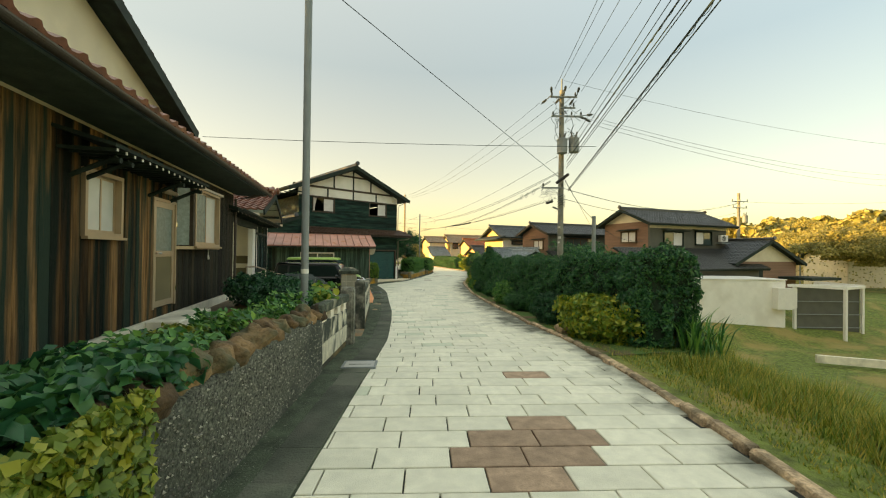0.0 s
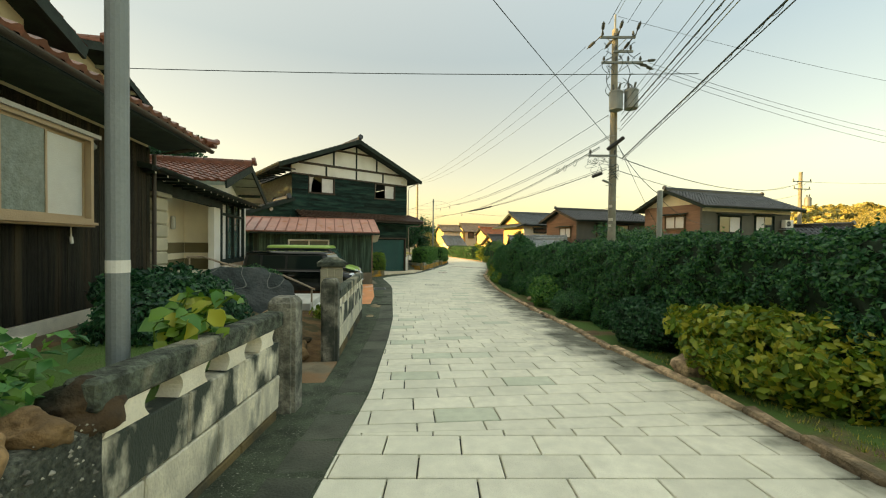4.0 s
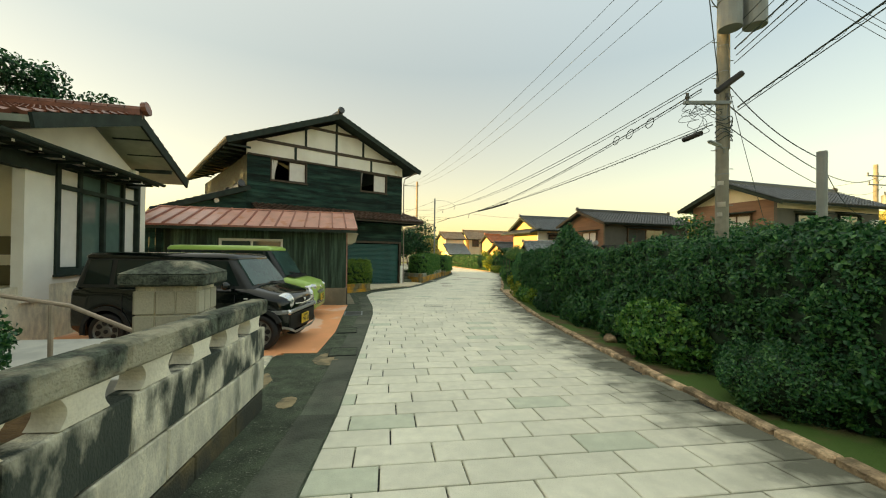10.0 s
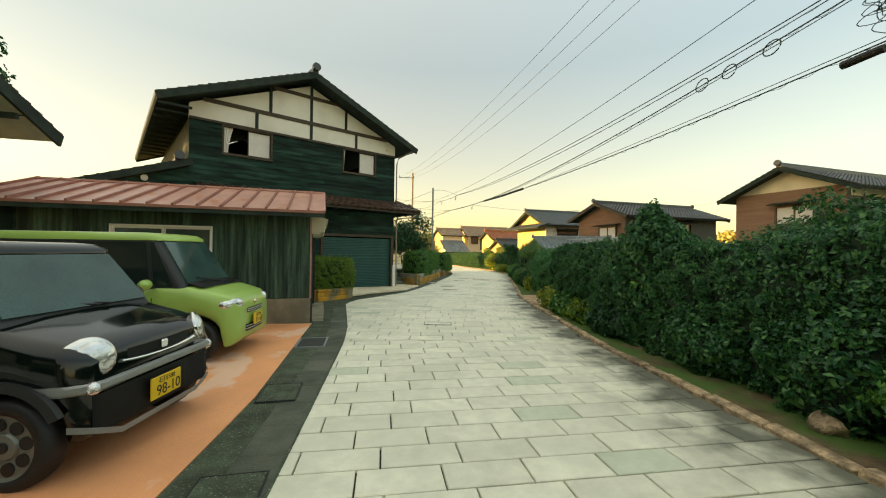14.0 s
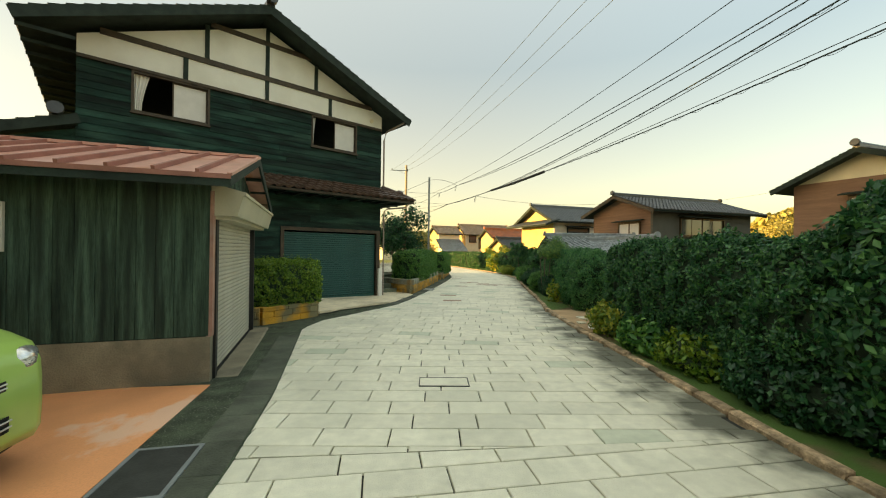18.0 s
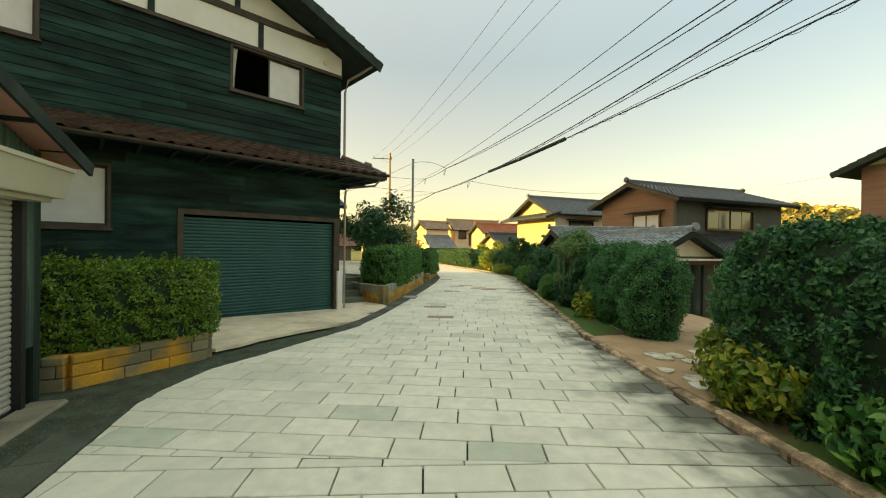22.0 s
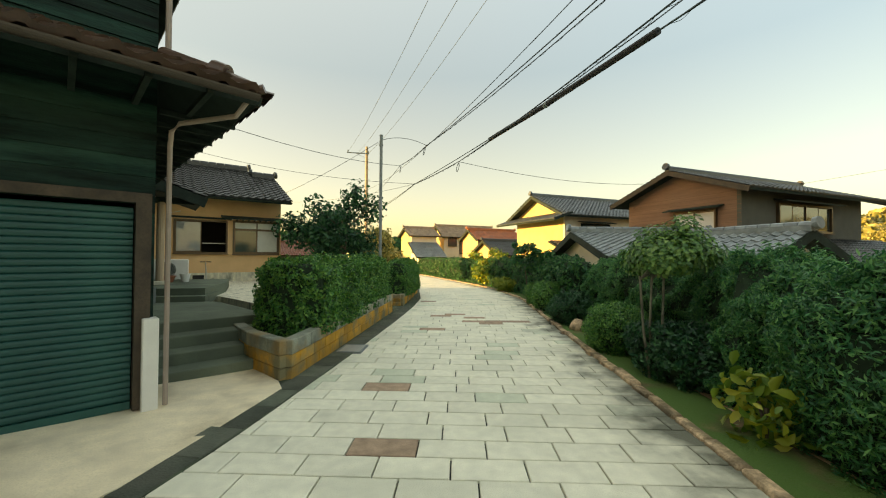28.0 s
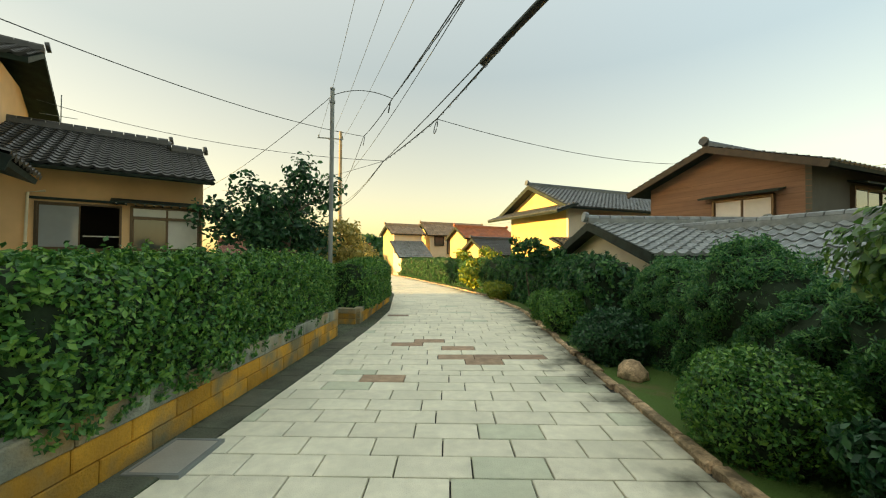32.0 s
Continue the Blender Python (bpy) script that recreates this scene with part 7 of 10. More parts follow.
def pump_house():
    """White rendered tank with a netted steel frame beside it."""
    m = at(18.75, 20.84, -10)
    t = empty("water_tank", m, "plain white rendered concrete tank building", "tank")
    part("body", boxes((0.0, 6.45, 0, 3.2, -4.0, 0.0), bevel=0.02), M_PLASTER, t)
    part("top_lip", boxes((-0.05, 6.5, -0.05, 3.25, 0.002, 0.07), bevel=0.01), M_WHITE, t)
    bm = bmesh.new()
    prism(bm, [(5.6, -0.45), (6.75, -0.45), (6.75, -1.6), (6.4, -1.75), (5.6, -1.75)], -0.45, -0.004, Matrix(((1, 0, 0, 0), (0, 0, 1, 0), (0, 1, 0, 0), (0, 0, 0, 1))))
    bmesh.ops.recalc_face_normals(bm, faces=bm.faces)
    part("vent_box", bm, M_WHITE, t)
    c = empty("steel_cage", m, "white steel frame with dark netting and rails", "cage")
    for x, y in ((7.0, 0.0), (8.9, -1.2), (11.2, 0.0), (11.2, 3.0)):
        part("post", boxes((x - 0.07, x + 0.07, y - 0.07, y + 0.07, -4.0, -0.35)), M_WHITE, c)
    for a, b in (((6.6, 0, -0.3), (11.3, 0, -0.3)), ((8.9, -1.2, -0.35), (11.3, 0, -0.35)), ((6.6, 0, -0.3), (8.9, -1.2, -0.35)), ((11.2, 0, -0.3), (11.2, 3.0, -0.3))):
        bm = bmesh.new()
        board(bm, a, b, 0.14, 0.16)
        part("top_beam", bm, M_WHITE, c)
    for z in (-1.3, -2.1, -2.9):
        part("rail", boxes((7.0, 11.2, 0.02, 0.06, z, z + 0.05)), M_STEEL, c)
    part("net_panel", boxes((7.07, 11.13, 0.1, 0.12, -3.9, -0.45)), M_GREYSTUCCO, c, "dark green netting")
    k = empty("low_kerb", m, "low pale concrete edging round a bed", "kerb")
    for a, b in (((2.5, -6.0, -3.2), (9.5, -8.2, -3.3)), ((9.5, -8.2, -3.3), (16, -5.5, -3.4)), ((9.5, -8.2, -3.3), (6.5, -12, -2.6))):
        bm = bmesh.new()
        board(bm, a, b, 0.16, 0.35)
        part("edging", bm, M_CONC_L, k)


pump_house()
sp = empty("steel_pole", at(43.0, 32.4, 0), "thin far steel post", "pole")
part("shaft", tubes((((0, 0, -3.6), (0, 0, 3.0)), 0.07), n=10), M_STEEL, sp)
part("pole_cap", tubes((((0, 0, 3.0), (0, 0, 3.05)), 0.085), n=10), M_STEEL, sp)

# stone path through the gap in the hedge
pth = empty("stone_path", Matrix(), "broken flat stones of a path through the gap", "path", kind="structure")
rp = random.Random(31)
for i in range(26):
    x, y = rx(24.2) + 0.25 + rp.random() * 2.3, 23.5 + rp.random() * 1.5
    r = rp.uniform(0.09, 0.2)
    n = rp.randint(5, 7)
    bm = bmesh.new()
    prism(bm, [(r * rp.uniform(0.7, 1.1) * math.cos(2 * math.pi * k / n), r * rp.uniform(0.7, 1.1) * math.sin(2 * math.pi * k / n)) for k in range(n)], -0.04, 0.012)
    bmesh.ops.recalc_face_normals(bm, faces=bm.faces)
    ob = part("flagstone", bm, M_PLASTER if i % 5 == 0 else M_CONC, pth)
    ob.location = (x, y, gz(24) + 0.03 + 0.002 * (i % 4))
yard = bmesh.new()
ny = [[yard.verts.new((rx(24) + 1.3 + 0.35 * i + 0.25 * max(0, 22.6 + 0.5 * j - 26), 22.6 + 0.5 * j, ground_z(rx(24) + 1.3 + 0.35 * i + 0.25 * max(0, 22.6 + 0.5 * j - 26), 22.6 + 0.5 * j) + 0.05)) for i in range(36)] for j in range(17)]
for qa, qb in zip(ny, ny[1:]):
    for i in range(35):
        yard.faces.new((qa[i], qa[i + 1], qb[i + 1], qb[i]))
tagged(part("yard", yard, M_YARD), "bare pale earth yard below the lane", "yard", kind="structure")
strip("worn_earth", lambda y: rx(y) + 0.16, lambda y: rx(y) + 2.5, 23.3, 26.2, 0.3, 0.026, 0.046, M_YARD, 0.03, "bare brown earth worn by feet at the gap in the hedge", "soil")

# ---- foliage ----
def leaf_mesh(name, pts, nrm, size, material, parent=None, jitter=0.9, aspect=1.9, fold=0.25, seed=1):
    """Many small folded leaves (two triangles each), turned about the given normals."""
    rng = np.random.default_rng(seed)
    n = len(pts)
    d = nrm + rng.normal(0, jitter, (n, 3))
    d /= np.linalg.norm(d, axis=1)[:, None] + 1e-9
    a = np.cross(d, rng.normal(0, 1, (n, 3)))
    a /= np.linalg.norm(a, axis=1)[:, None] + 1e-9
    b = np.cross(d, a)
    s = size * rng.uniform(0.6, 1.35, n)[:, None]
    tip, tail = pts + a * s * 0.5 * aspect, pts - a * s * 0.5 * aspect
    lift = d * s * fold
    i = np.arange(n)[:, None]
    if size < 0.06:
        v = np.stack([tail, pts + b * s * 0.5 + lift, tip, pts - b * s * 0.5 + lift], 1).reshape(-1, 3)
        f = np.concatenate([i * 4 + np.array([[0, 1, 2]]), i * 4 + np.array([[0, 2, 3]])], 1).reshape(-1, 3)
    else:
        lo, up = pts - a * s * 0.16 * aspect, pts + a * s * 0.2 * aspect
        tip = tip - d * s * fold * 1.2
        v = np.stack([tail, lo + b * s * 0.48 + lift, up + b * s * 0.40 + lift * 0.7, tip, up - b * s * 0.40 + lift * 0.7, lo - b * s * 0.48 + lift, pts - lift * 0.2], 1).reshape(-1, 3)
        f = np.concatenate([i * 7 + np.array([q]) for q in ((6, 0, 1), (6, 1, 2), (6, 2, 3), (6, 3, 4), (6, 4, 5), (6, 5, 0))], 1).reshape(-1, 3)
    me = bpy.data.meshes.new(name)
    me.vertices.add(len(v))
    me.vertices.foreach_set("co", v.astype(np.float32).ravel())
    me.loops.add(f.size)
    me.loops.foreach_set("vertex_index", f.astype(np.int32).ravel())
    me.polygons.add(len(f))
    me.polygons.foreach_set("loop_start", np.arange(0, f.size, 3, dtype=np.int32))
    me.update(calc_edges=True)
    me.materials.append(material)
    ob = new(name, me)
    ob.parent = parent
    return ob


def clump(P, scale, seed):
    """Smooth random heights between about -1 and 1 at the points, with lumps of the given size in metres."""
    rng = np.random.default_rng(seed + 900)
    out = np.zeros(len(P))
    for k in range(9):
        d = rng.normal(0, 1, 3)
        d /= np.linalg.norm(d)
        out += np.sin(P @ d * (2 * np.pi / scale * rng.uniform(0.6, 1.5)) + rng.uniform(0, 6.28))
    return out / 3.0


def hedge(label, line, half, z0, z1, density, size, material, seed=0, lump=0.10, core=M_HEDGECORE, round_top=0.25, step=0.22, slope=True, aspect=1.9, tuft=0.3, shoots=0.02):
    """A hedge along a plan line [(x, y), ...] with half its width, from z0 to z1 over the lane's own height: an inner
    mass coloured dark for shade, and leaves all over it.
    """
    rng = np.random.default_rng(seed + 11)
    pts = [Vector((x, y, 0)) for x, y in line]
    cum = [0.0]
    for p, q in zip(pts, pts[1:]):
        cum.append(cum[-1] + (q - p).length)
    n = max(3, int(cum[-1] / step))
    prof = []
    k = 14
    for j in range(k + 1):
        u = j / k
        if u < 0.36:
            o, h = -1.0, u / 0.36 * (1 - round_top)
        elif u > 0.64:
            o, h = 1.0, (1 - u) / 0.36 * (1 - round_top)
        else:
            t = (u - 0.36) / 0.28 * math.pi
            o, h = -math.cos(t), 1 - round_top + round_top * math.sin(t) ** 0.6
        prof.append((o, h))
    grid = []
    for i in range(-4, n + 5):
        s = min(max(i, 0), n) / n * cum[-1]
        m = max(j for j in range(len(cum)) if cum[j] <= s + 1e-6)
        m = min(m, len(pts) - 2)
        p = pts[m].lerp(pts[m + 1], (s - cum[m]) / (cum[m + 1] - cum[m]))
        d = (pts[m + 1] - pts[m]).normalized()
        side = Vector((d.y, -d.x, 0))
        past = (i if i < 0 else max(0, i - n)) / 4 * math.pi / 2          # round the ends off
        endk, push = max(0.03, math.cos(past)), 0.55 * half * math.sin(past)
        base = (gz(p.y) if slope else 0.0)
        row = []
        for o, h in prof:
            q = p + d * push + side * (o * half * endk) + Vector((0, 0, base + z0 + (z1 - z0) * h * (0.93 + 0.07 * endk)))
            dn = side * o + Vector((0, 0, max(0, h - 0.55) * 1.6)) + d * (1.6 * math.sin(past))
            dn.normalize()
            f = noise.noise(q * 1.1 + Vector((seed, 0, 0))) * lump * 1.3 + noise.noise(q * 3.1 + Vector((0, seed, 0))) * lump * 0.7
            row.append((q + dn * f, dn))
        grid.append(row)
    ob = empty("hedge", Matrix(), label, "hedge")
    kk = k + 1
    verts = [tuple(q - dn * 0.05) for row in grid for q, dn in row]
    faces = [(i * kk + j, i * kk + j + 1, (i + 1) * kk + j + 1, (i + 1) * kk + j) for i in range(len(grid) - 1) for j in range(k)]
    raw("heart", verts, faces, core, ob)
    P = np.array([[tuple(q) for q, _ in row] for row in grid])
    N = np.array([[tuple(q) for _, q in row] for row in grid])
    a, b, c = P[:-1, :-1], P[1:, :-1], P[:-1, 1:]
    area = np.linalg.norm(np.cross(b - a, c - a), axis=2).ravel()
    m = int(area.sum() * density)
    pick = rng.choice(len(area), m, p=area / area.sum())
    ii, jj = pick // k, pick % k
    u, v = rng.random(m)[:, None], rng.random(m)[:, None]
    Q = P[ii, jj] * (1 - u) * (1 - v) + P[ii + 1, jj] * u * (1 - v) + P[ii, jj + 1] * (1 - u) * v + P[ii + 1, jj + 1] * u * v
    D = N[ii, jj]
    # tufts that stand out, and gaps between them where the dark-coloured core shows as shade
    f = clump(Q, tuft, seed)
    keep = rng.random(m) < np.clip(0.72 + 0.6 * f, 0.12, 1)
    Q, D, f = Q[keep], D[keep], f[keep]
    m = len(Q)
    Q = Q + D * (rng.uniform(-0.05, 0.05, m) + 0.16 * tuft * f)[:, None]
    # single shoots above the top
    up = np.nonzero((D[:, 2] > 0.6) & (rng.random(m) < shoots))[0]
    if len(up):
        rise = np.repeat(rng.uniform(0.03, 0.13, len(up)), 5) * np.tile(np.linspace(0.2, 1, 5), len(up))
        S = np.repeat(Q[up], 5, axis=0) + rng.normal(0, 0.012, (len(up) * 5, 3))
        S[:, 2] += rise
        Q, D = np.concatenate([Q, S]), np.concatenate([D, np.repeat(D[up], 5, axis=0)])
    lv = leaf_mesh("leaves", Q, D, size, material, ob, seed=seed + 3, aspect=aspect)
    lv["kind"] = "stuff"
    return ob


hedge("long dark green clipped hedge beside the kerb", [(rx(y) + 1.42 + 0.2 * min(1, max(0, (12 - y) / 5)) - 0.25 * min(1, max(0, (y - 16) / 3)), y) for y in (6.3, 8, 10, 13, 16, 19, 21.5, 23.2)], 0.60, 0.0, 1.74, 3800, 0.030, L_HEDGE, 1, lump=0.15, round_top=0.32)
hedge("dark green hedge beside the kerb", [(7.72, 26.6), (8.05, 27.8), (8.7, 29.2), (9.45, 31.0), (10.1, 34)], 0.42, 0.0, 1.50, 6500, 0.016, L_NEEDLE, 2, lump=0.32, aspect=3.4, shoots=0.05)
hedge("dark green hedge along the bend of the lane", [(rx(y) + 1.2, y) for y in (35.5, 40, 45, 50, 56, 62, 72)], 0.5, 0.0, 1.6, 900, 0.055, L_HEDGE, 3, tuft=0.6)
hedge("clipped hedge in a block planter beside steps", [(2.90, 31.86), (4.27, 37.0)], 0.56, 0.40, 1.55, 3600, 0.031, L_HEDGE2, 4, tuft=0.22, lump=0.06, round_top=0.12)
hedge("clipped hedge in a block planter", [(5.2, 38.9), (6.1, 42.5)], 0.5, 0.3, 1.5, 1800, 0.036, L_HEDGE2, 5, lump=0.06)
hedge("clipped hedge in a low block planter", [(-1.5, 24.9), (0.05, 26.05)], 0.50, 0.35, 1.30, 6500, 0.021, L_CLIP, 6, tuft=0.2, lump=0.06, round_top=0.42)

# ---- shrubs, weeds, trees ----
def shrub(name, x, y, z, rx_, ry_, rz_, density, size, material, label, category="shrub", seed=0, lump=0.22, group="", core=True, aspect=1.9, jitter=0.9):
    """A bush: an uneven mass of leaves round a core coloured dark for shade, on a few stems."""
    rng = np.random.default_rng(seed + 50)
    ob = empty(name, pose(x, y, z), label, category, group)
    bm = bmesh.new()
    bmesh.ops.create_icosphere(bm, subdivisions=3, radius=1)
    for v in bm.verts:
        c = v.co.copy()
        f = 1 + lump * noise.noise(c * 1.6 + Vector((seed * 2.3, 0, 0))) + lump * 0.5 * noise.noise(c * 4 + Vector((0, seed * 1.7, 0)))
        v.co = Vector((c.x * rx_ * f, c.y * ry_ * f, rz_ + c.z * rz_ * f if c.z > -0.6 else rz_ - 0.8 * rz_ + c.z * 0.25 * rz_))
    pts = []
    for f in bm.faces:
        a, b, c = (v.co for v in f.verts)
        n = f.calc_area() * density
        n = int(n) + (rng.random() < n - int(n))
        for _ in range(n):
            u, w = rng.random(), rng.random()
            if u + w > 1:
                u, w = 1 - u, 1 - w
            q = a + (b - a) * u + (c - a) * w
            pts.append((*q, *f.normal))
    for v in bm.verts:
        v.co = Vector((v.co.x * 0.86, v.co.y * 0.86, v.co.z * 0.9))
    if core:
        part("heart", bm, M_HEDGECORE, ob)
    else:
        bm.free()
    P = np.array(pts)
    off = rng.uniform(-0.10 if core else -0.5 * min(rx_, rz_), 0.07, (len(P), 1))
    tf = clump(P[:, :3], 0.24 if core else 0.3, seed)
    keep = rng.random(len(P)) < np.clip(0.75 + 0.55 * tf, 0.15, 1)
    P, off, tf = P[keep], off[keep], tf[keep]
    off = off + (0.035 * tf)[:, None]
    lv = leaf_mesh("foliage", P[:, :3] + P[:, 3:] * off, P[:, 3:], size, material, ob, seed=seed + 7, aspect=aspect, jitter=jitter)
    lv["kind"] = "stuff"
    part("stem", tubes((((0, 0, -0.08), (0.03, 0.02, rz_ * 0.9)), 0.018), (((0.04, 0, -0.08), (0.18 * rx_, 0.1, rz_)), 0.013)), M_BARK, ob)
    return ob


G_AZ = "clipped shrubs beside the kerb"
# clipped balls and bushes between kerb and hedge: (x, y, rx, ry, rz, material, leaf, kind of bush)
for i, (x, y, a, b, h, mt, lf, lab, de) in enumerate((
        (4.62, 7.35, 0.62, 1.25, 0.42, L_YELLOW, 0.053, "bushy shrub with large yellow-green leaves", 1555),
        (4.80, 9.5, 0.55, 0.70, 0.36, L_DARK, 0.028, "low round dark green shrub by the kerb", 5684),
        (4.96, 12.3, 0.52, 0.55, 0.29, L_HEDGE, 0.018, "round clipped shrub by the kerb", 9000),
        (5.22, 14.3, 0.52, 0.85, 0.38, L_HEDGE2, 0.037, "broad dark leafy shrub by the kerb", 3290),
        (5.45, 15.6, 0.45, 0.6, 0.46, L_HEDGE, 0.037, "loose leafy shrub against the hedge", 2991),
        (5.55, 17.2, 0.38, 0.6, 0.34, L_HEDGE, 0.037, "loose leafy shrub against the hedge", 2991),
        (5.75, 19.3, 0.48, 0.8, 0.28, L_DARK, 0.040, "low dark leafy shrub by the kerb", 2991),
        (5.85, 20.75, 0.36, 0.7, 0.22, L_CLIP, 0.046, "straggling yellow-green weeds by the kerb", 1286),
        (5.95, 21.8, 0.38, 0.5, 0.24, L_HEDGE2, 0.062, "weeds with broad green leaves by the kerb", 987),
        (6.15, 23.0, 0.38, 0.6, 0.26, L_YELLOW, 0.046, "leafy yellow-green weeds beside the stone path", 1286),
        (6.62, 23.75, 0.33, 0.36, 0.30, L_YELLOW, 0.056, "leafy yellow-green weeds at the gap in the hedge", 1256),
        (7.38, 28.0, 0.26, 0.30, 0.30, L_YELLOW, 0.075, "small plant with large yellow-green leaves", 190),
        (8.12, 29.55, 0.5, 0.95, 0.34, L_DARK, 0.037, "low dark leafy shrub by the kerb", 3590),
        (8.32, 31.2, 0.52, 0.55, 0.38, L_HEDGE2, 0.022, "round clipped shrub by the kerb", 6685),
        (9.1, 34.0, 0.5, 0.6, 0.36, L_DARK, 0.031, "low dark leafy shrub by the kerb", 3590),
        (9.7, 36.2, 0.5, 0.55, 0.42, L_HEDGE2, 0.030, "round clipped shrub by the kerb", 3501),
        (10.1, 37.7, 0.45, 0.5, 0.38, L_HEDGE2, 0.030, "round clipped shrub by the kerb", 3501),
        (11.2, 43.5, 0.6, 0.9, 0.32, L_YELLOW, 0.037, "low yellow-leaved shrub by the kerb", 2094))):
    shrub("shrub", x, y, gz(y) + 0.02, a, b, h, de, lf, mt, lab, seed=i * 3 + 1, group=G_AZ, lump=0.12 if "clipped" in lab else 0.3, core=mt is not L_YELLOW)

# taller shrubs that stand out of the hedge
shrub("shrub", 5.85, 18.6, gz(18.7), 0.55, 0.65, 1.12, 1900, 0.043, L_HEDGE, "tall shrub rising above the hedge", seed=71, lump=0.3)
shrub("shrub", 7.40, 26.05, gz(25.8) - 0.05, 0.54, 0.56, 0.84, 5200, 0.018, L_NEEDLE, "dense dark green shrub with long leaves", seed=72, lump=0.28, aspect=3.4)
shrub("shrub", 7.45, 23.75, gz(23) - 0.05, 0.8, 0.8, 0.88, 5200, 0.018, L_NEEDLE, "dense dark green shrub with long leaves", seed=73, lump=0.25, aspect=3.4)
shrub("shrub", 7.75, 27.3, gz(27.6) - 0.05, 0.5, 0.8, 0.80, 5200, 0.018, L_NEEDLE, "dense dark green shrub with long leaves", seed=74, lump=0.25, aspect=3.4)


M_BARK_P = mat("pale_bark", (0.16, 0.15, 0.105), 0.9, vary=0.45, scale=9, fine=60, bump=0.5)
L_TREELEAF = leaf_mat("soft_green_leaf", (0.045, 0.140, 0.036), (0.095, 0.235, 0.050), (0.22, 0.37, 0.075))


def small_tree(x, y, z, h, r, material, label, seed, leaf=0.07, n=2600, trunk=0.035, stems=3, spread=0.55, squash=0.7, upright=0.0, low=0.35, bark=None):
    """A small tree: tapered stems and limbs, and a crown of leaf clumps with gaps."""
    rng = random.Random(seed)
    t = empty("tree", pose(x, y, z), label, "tree")
    tips = []
    for s in range(stems):
        a = rng.uniform(0, 2 * math.pi)
        lean = rng.uniform(0.05, 0.2) * h * spread
        p0 = Vector((0.06 * math.cos(a) * stems, 0.06 * math.sin(a) * stems, -0.1))
        p1 = p0 + Vector((math.cos(a) * lean * 0.4, math.sin(a) * lean * 0.4, h * 0.4))
        p2 = p0 + Vector((math.cos(a) * lean, math.sin(a) * lean, h * 0.75))
        bm = bmesh.new()
        tube(bm, (p0, p0.lerp(p1, 0.5) + Vector((0.02, -0.02, 0)), p1, p2), trunk, 7, trunk * 0.35)
        part("trunk", bm, bark or M_BARK, t)
        for b in range(6):
            k = rng.uniform(low, 0.95)
            q = p1.lerp(p2, (k - 0.4) / 0.35) if k > 0.4 else p0.lerp(p1, k / 0.4)
            g = rng.uniform(0, 2 * math.pi)
            e = q + Vector((math.cos(g) * r * rng.uniform(0.5, 1.0), math.sin(g) * r * rng.uniform(0.5, 1.0), h * rng.uniform(0.05, 0.25) + upright * h * 0.15))
            bm = bmesh.new()
            tube(bm, (q, q.lerp(e, 0.5) + Vector((0, 0, 0.04)), e), trunk * 0.4, 5, trunk * 0.12)
            part("limb", bm, bark or M_BARK, t)
            tips.append(e)
            tips.append(q.lerp(e, 0.65))
        tips.append(p2)
    nr = np.random.default_rng(seed)
    c = np.array([tuple(q) for q in tips])
    pick = nr.integers(0, len(c), n)
    d = nr.normal(0, 1, (n, 3))
    d /= np.linalg.norm(d, axis=1)[:, None]
    rad = (r * 0.42) * nr.random((n, 1)) ** 0.5
    pts = c[pick] + d * rad * np.array([[1, 1, squash + upright]])
    lv = leaf_mesh("crown", pts, d + np.array([[0, 0, 0.4]]), leaf, material, t, seed=seed)
    lv["kind"] = "stuff"
    return t


def broad_tree(x, y, z, stems, crown, radii, leaf, n, seed, label):
    """A small broad-leaved tree: bare pale stems that fork under a dense crown of large drooping leaves."""
    rng = random.Random(seed)
    t = empty("tree", pose(x, y, z), label, "tree")
    c, r = Vector(crown), Vector(radii)
    lumps = []
    for bx, by, tx, ty in stems:
        foot, head = Vector((bx, by, -0.1)), Vector((tx, ty, c.z - r.z * 0.45))
        mid = foot.lerp(head, 0.5) + Vector((rng.uniform(-0.03, 0.03), rng.uniform(-0.03, 0.03), 0))
        part("trunk", tubes(((foot, foot.lerp(mid, 0.5), mid, head), 0.016), n=9), M_BARK_P, t)
        for k in range(7):
            d = Vector((rng.gauss(0, 1), rng.gauss(0, 1), rng.uniform(-0.2, 1.2))).normalized()
            e = c + Vector((d.x * r.x, d.y * r.y, d.z * r.z)) * rng.uniform(0.45, 0.95)
            part("limb", tubes(((head - Vector((0, 0, 0.05)), head.lerp(e, 0.5) + Vector((0, 0, 0.05)), e), 0.010), n=5), M_BARK_P, t)
            lumps += [e, head.lerp(e, 0.7)]
    nr = np.random.default_rng(seed)
    q = np.array([tuple(e) for e in lumps])
    d = nr.normal(0, 1, (n, 3))
    d /= np.linalg.norm(d, axis=1)[:, None]
    pts = q[nr.integers(0, len(q), n)] + d * (0.27 * nr.random((n, 1)) ** 0.45) * np.array([[1, 1, 0.75]])
    up = (pts - np.array(crown)) / np.array(radii)
    lv = leaf_mesh("crown", pts, up * 0.8 + np.array([[0, 0, 0.7]]), leaf, L_TREELEAF, t, jitter=0.45, aspect=1.5, seed=seed)
    lv["kind"] = "stuff"
    return t


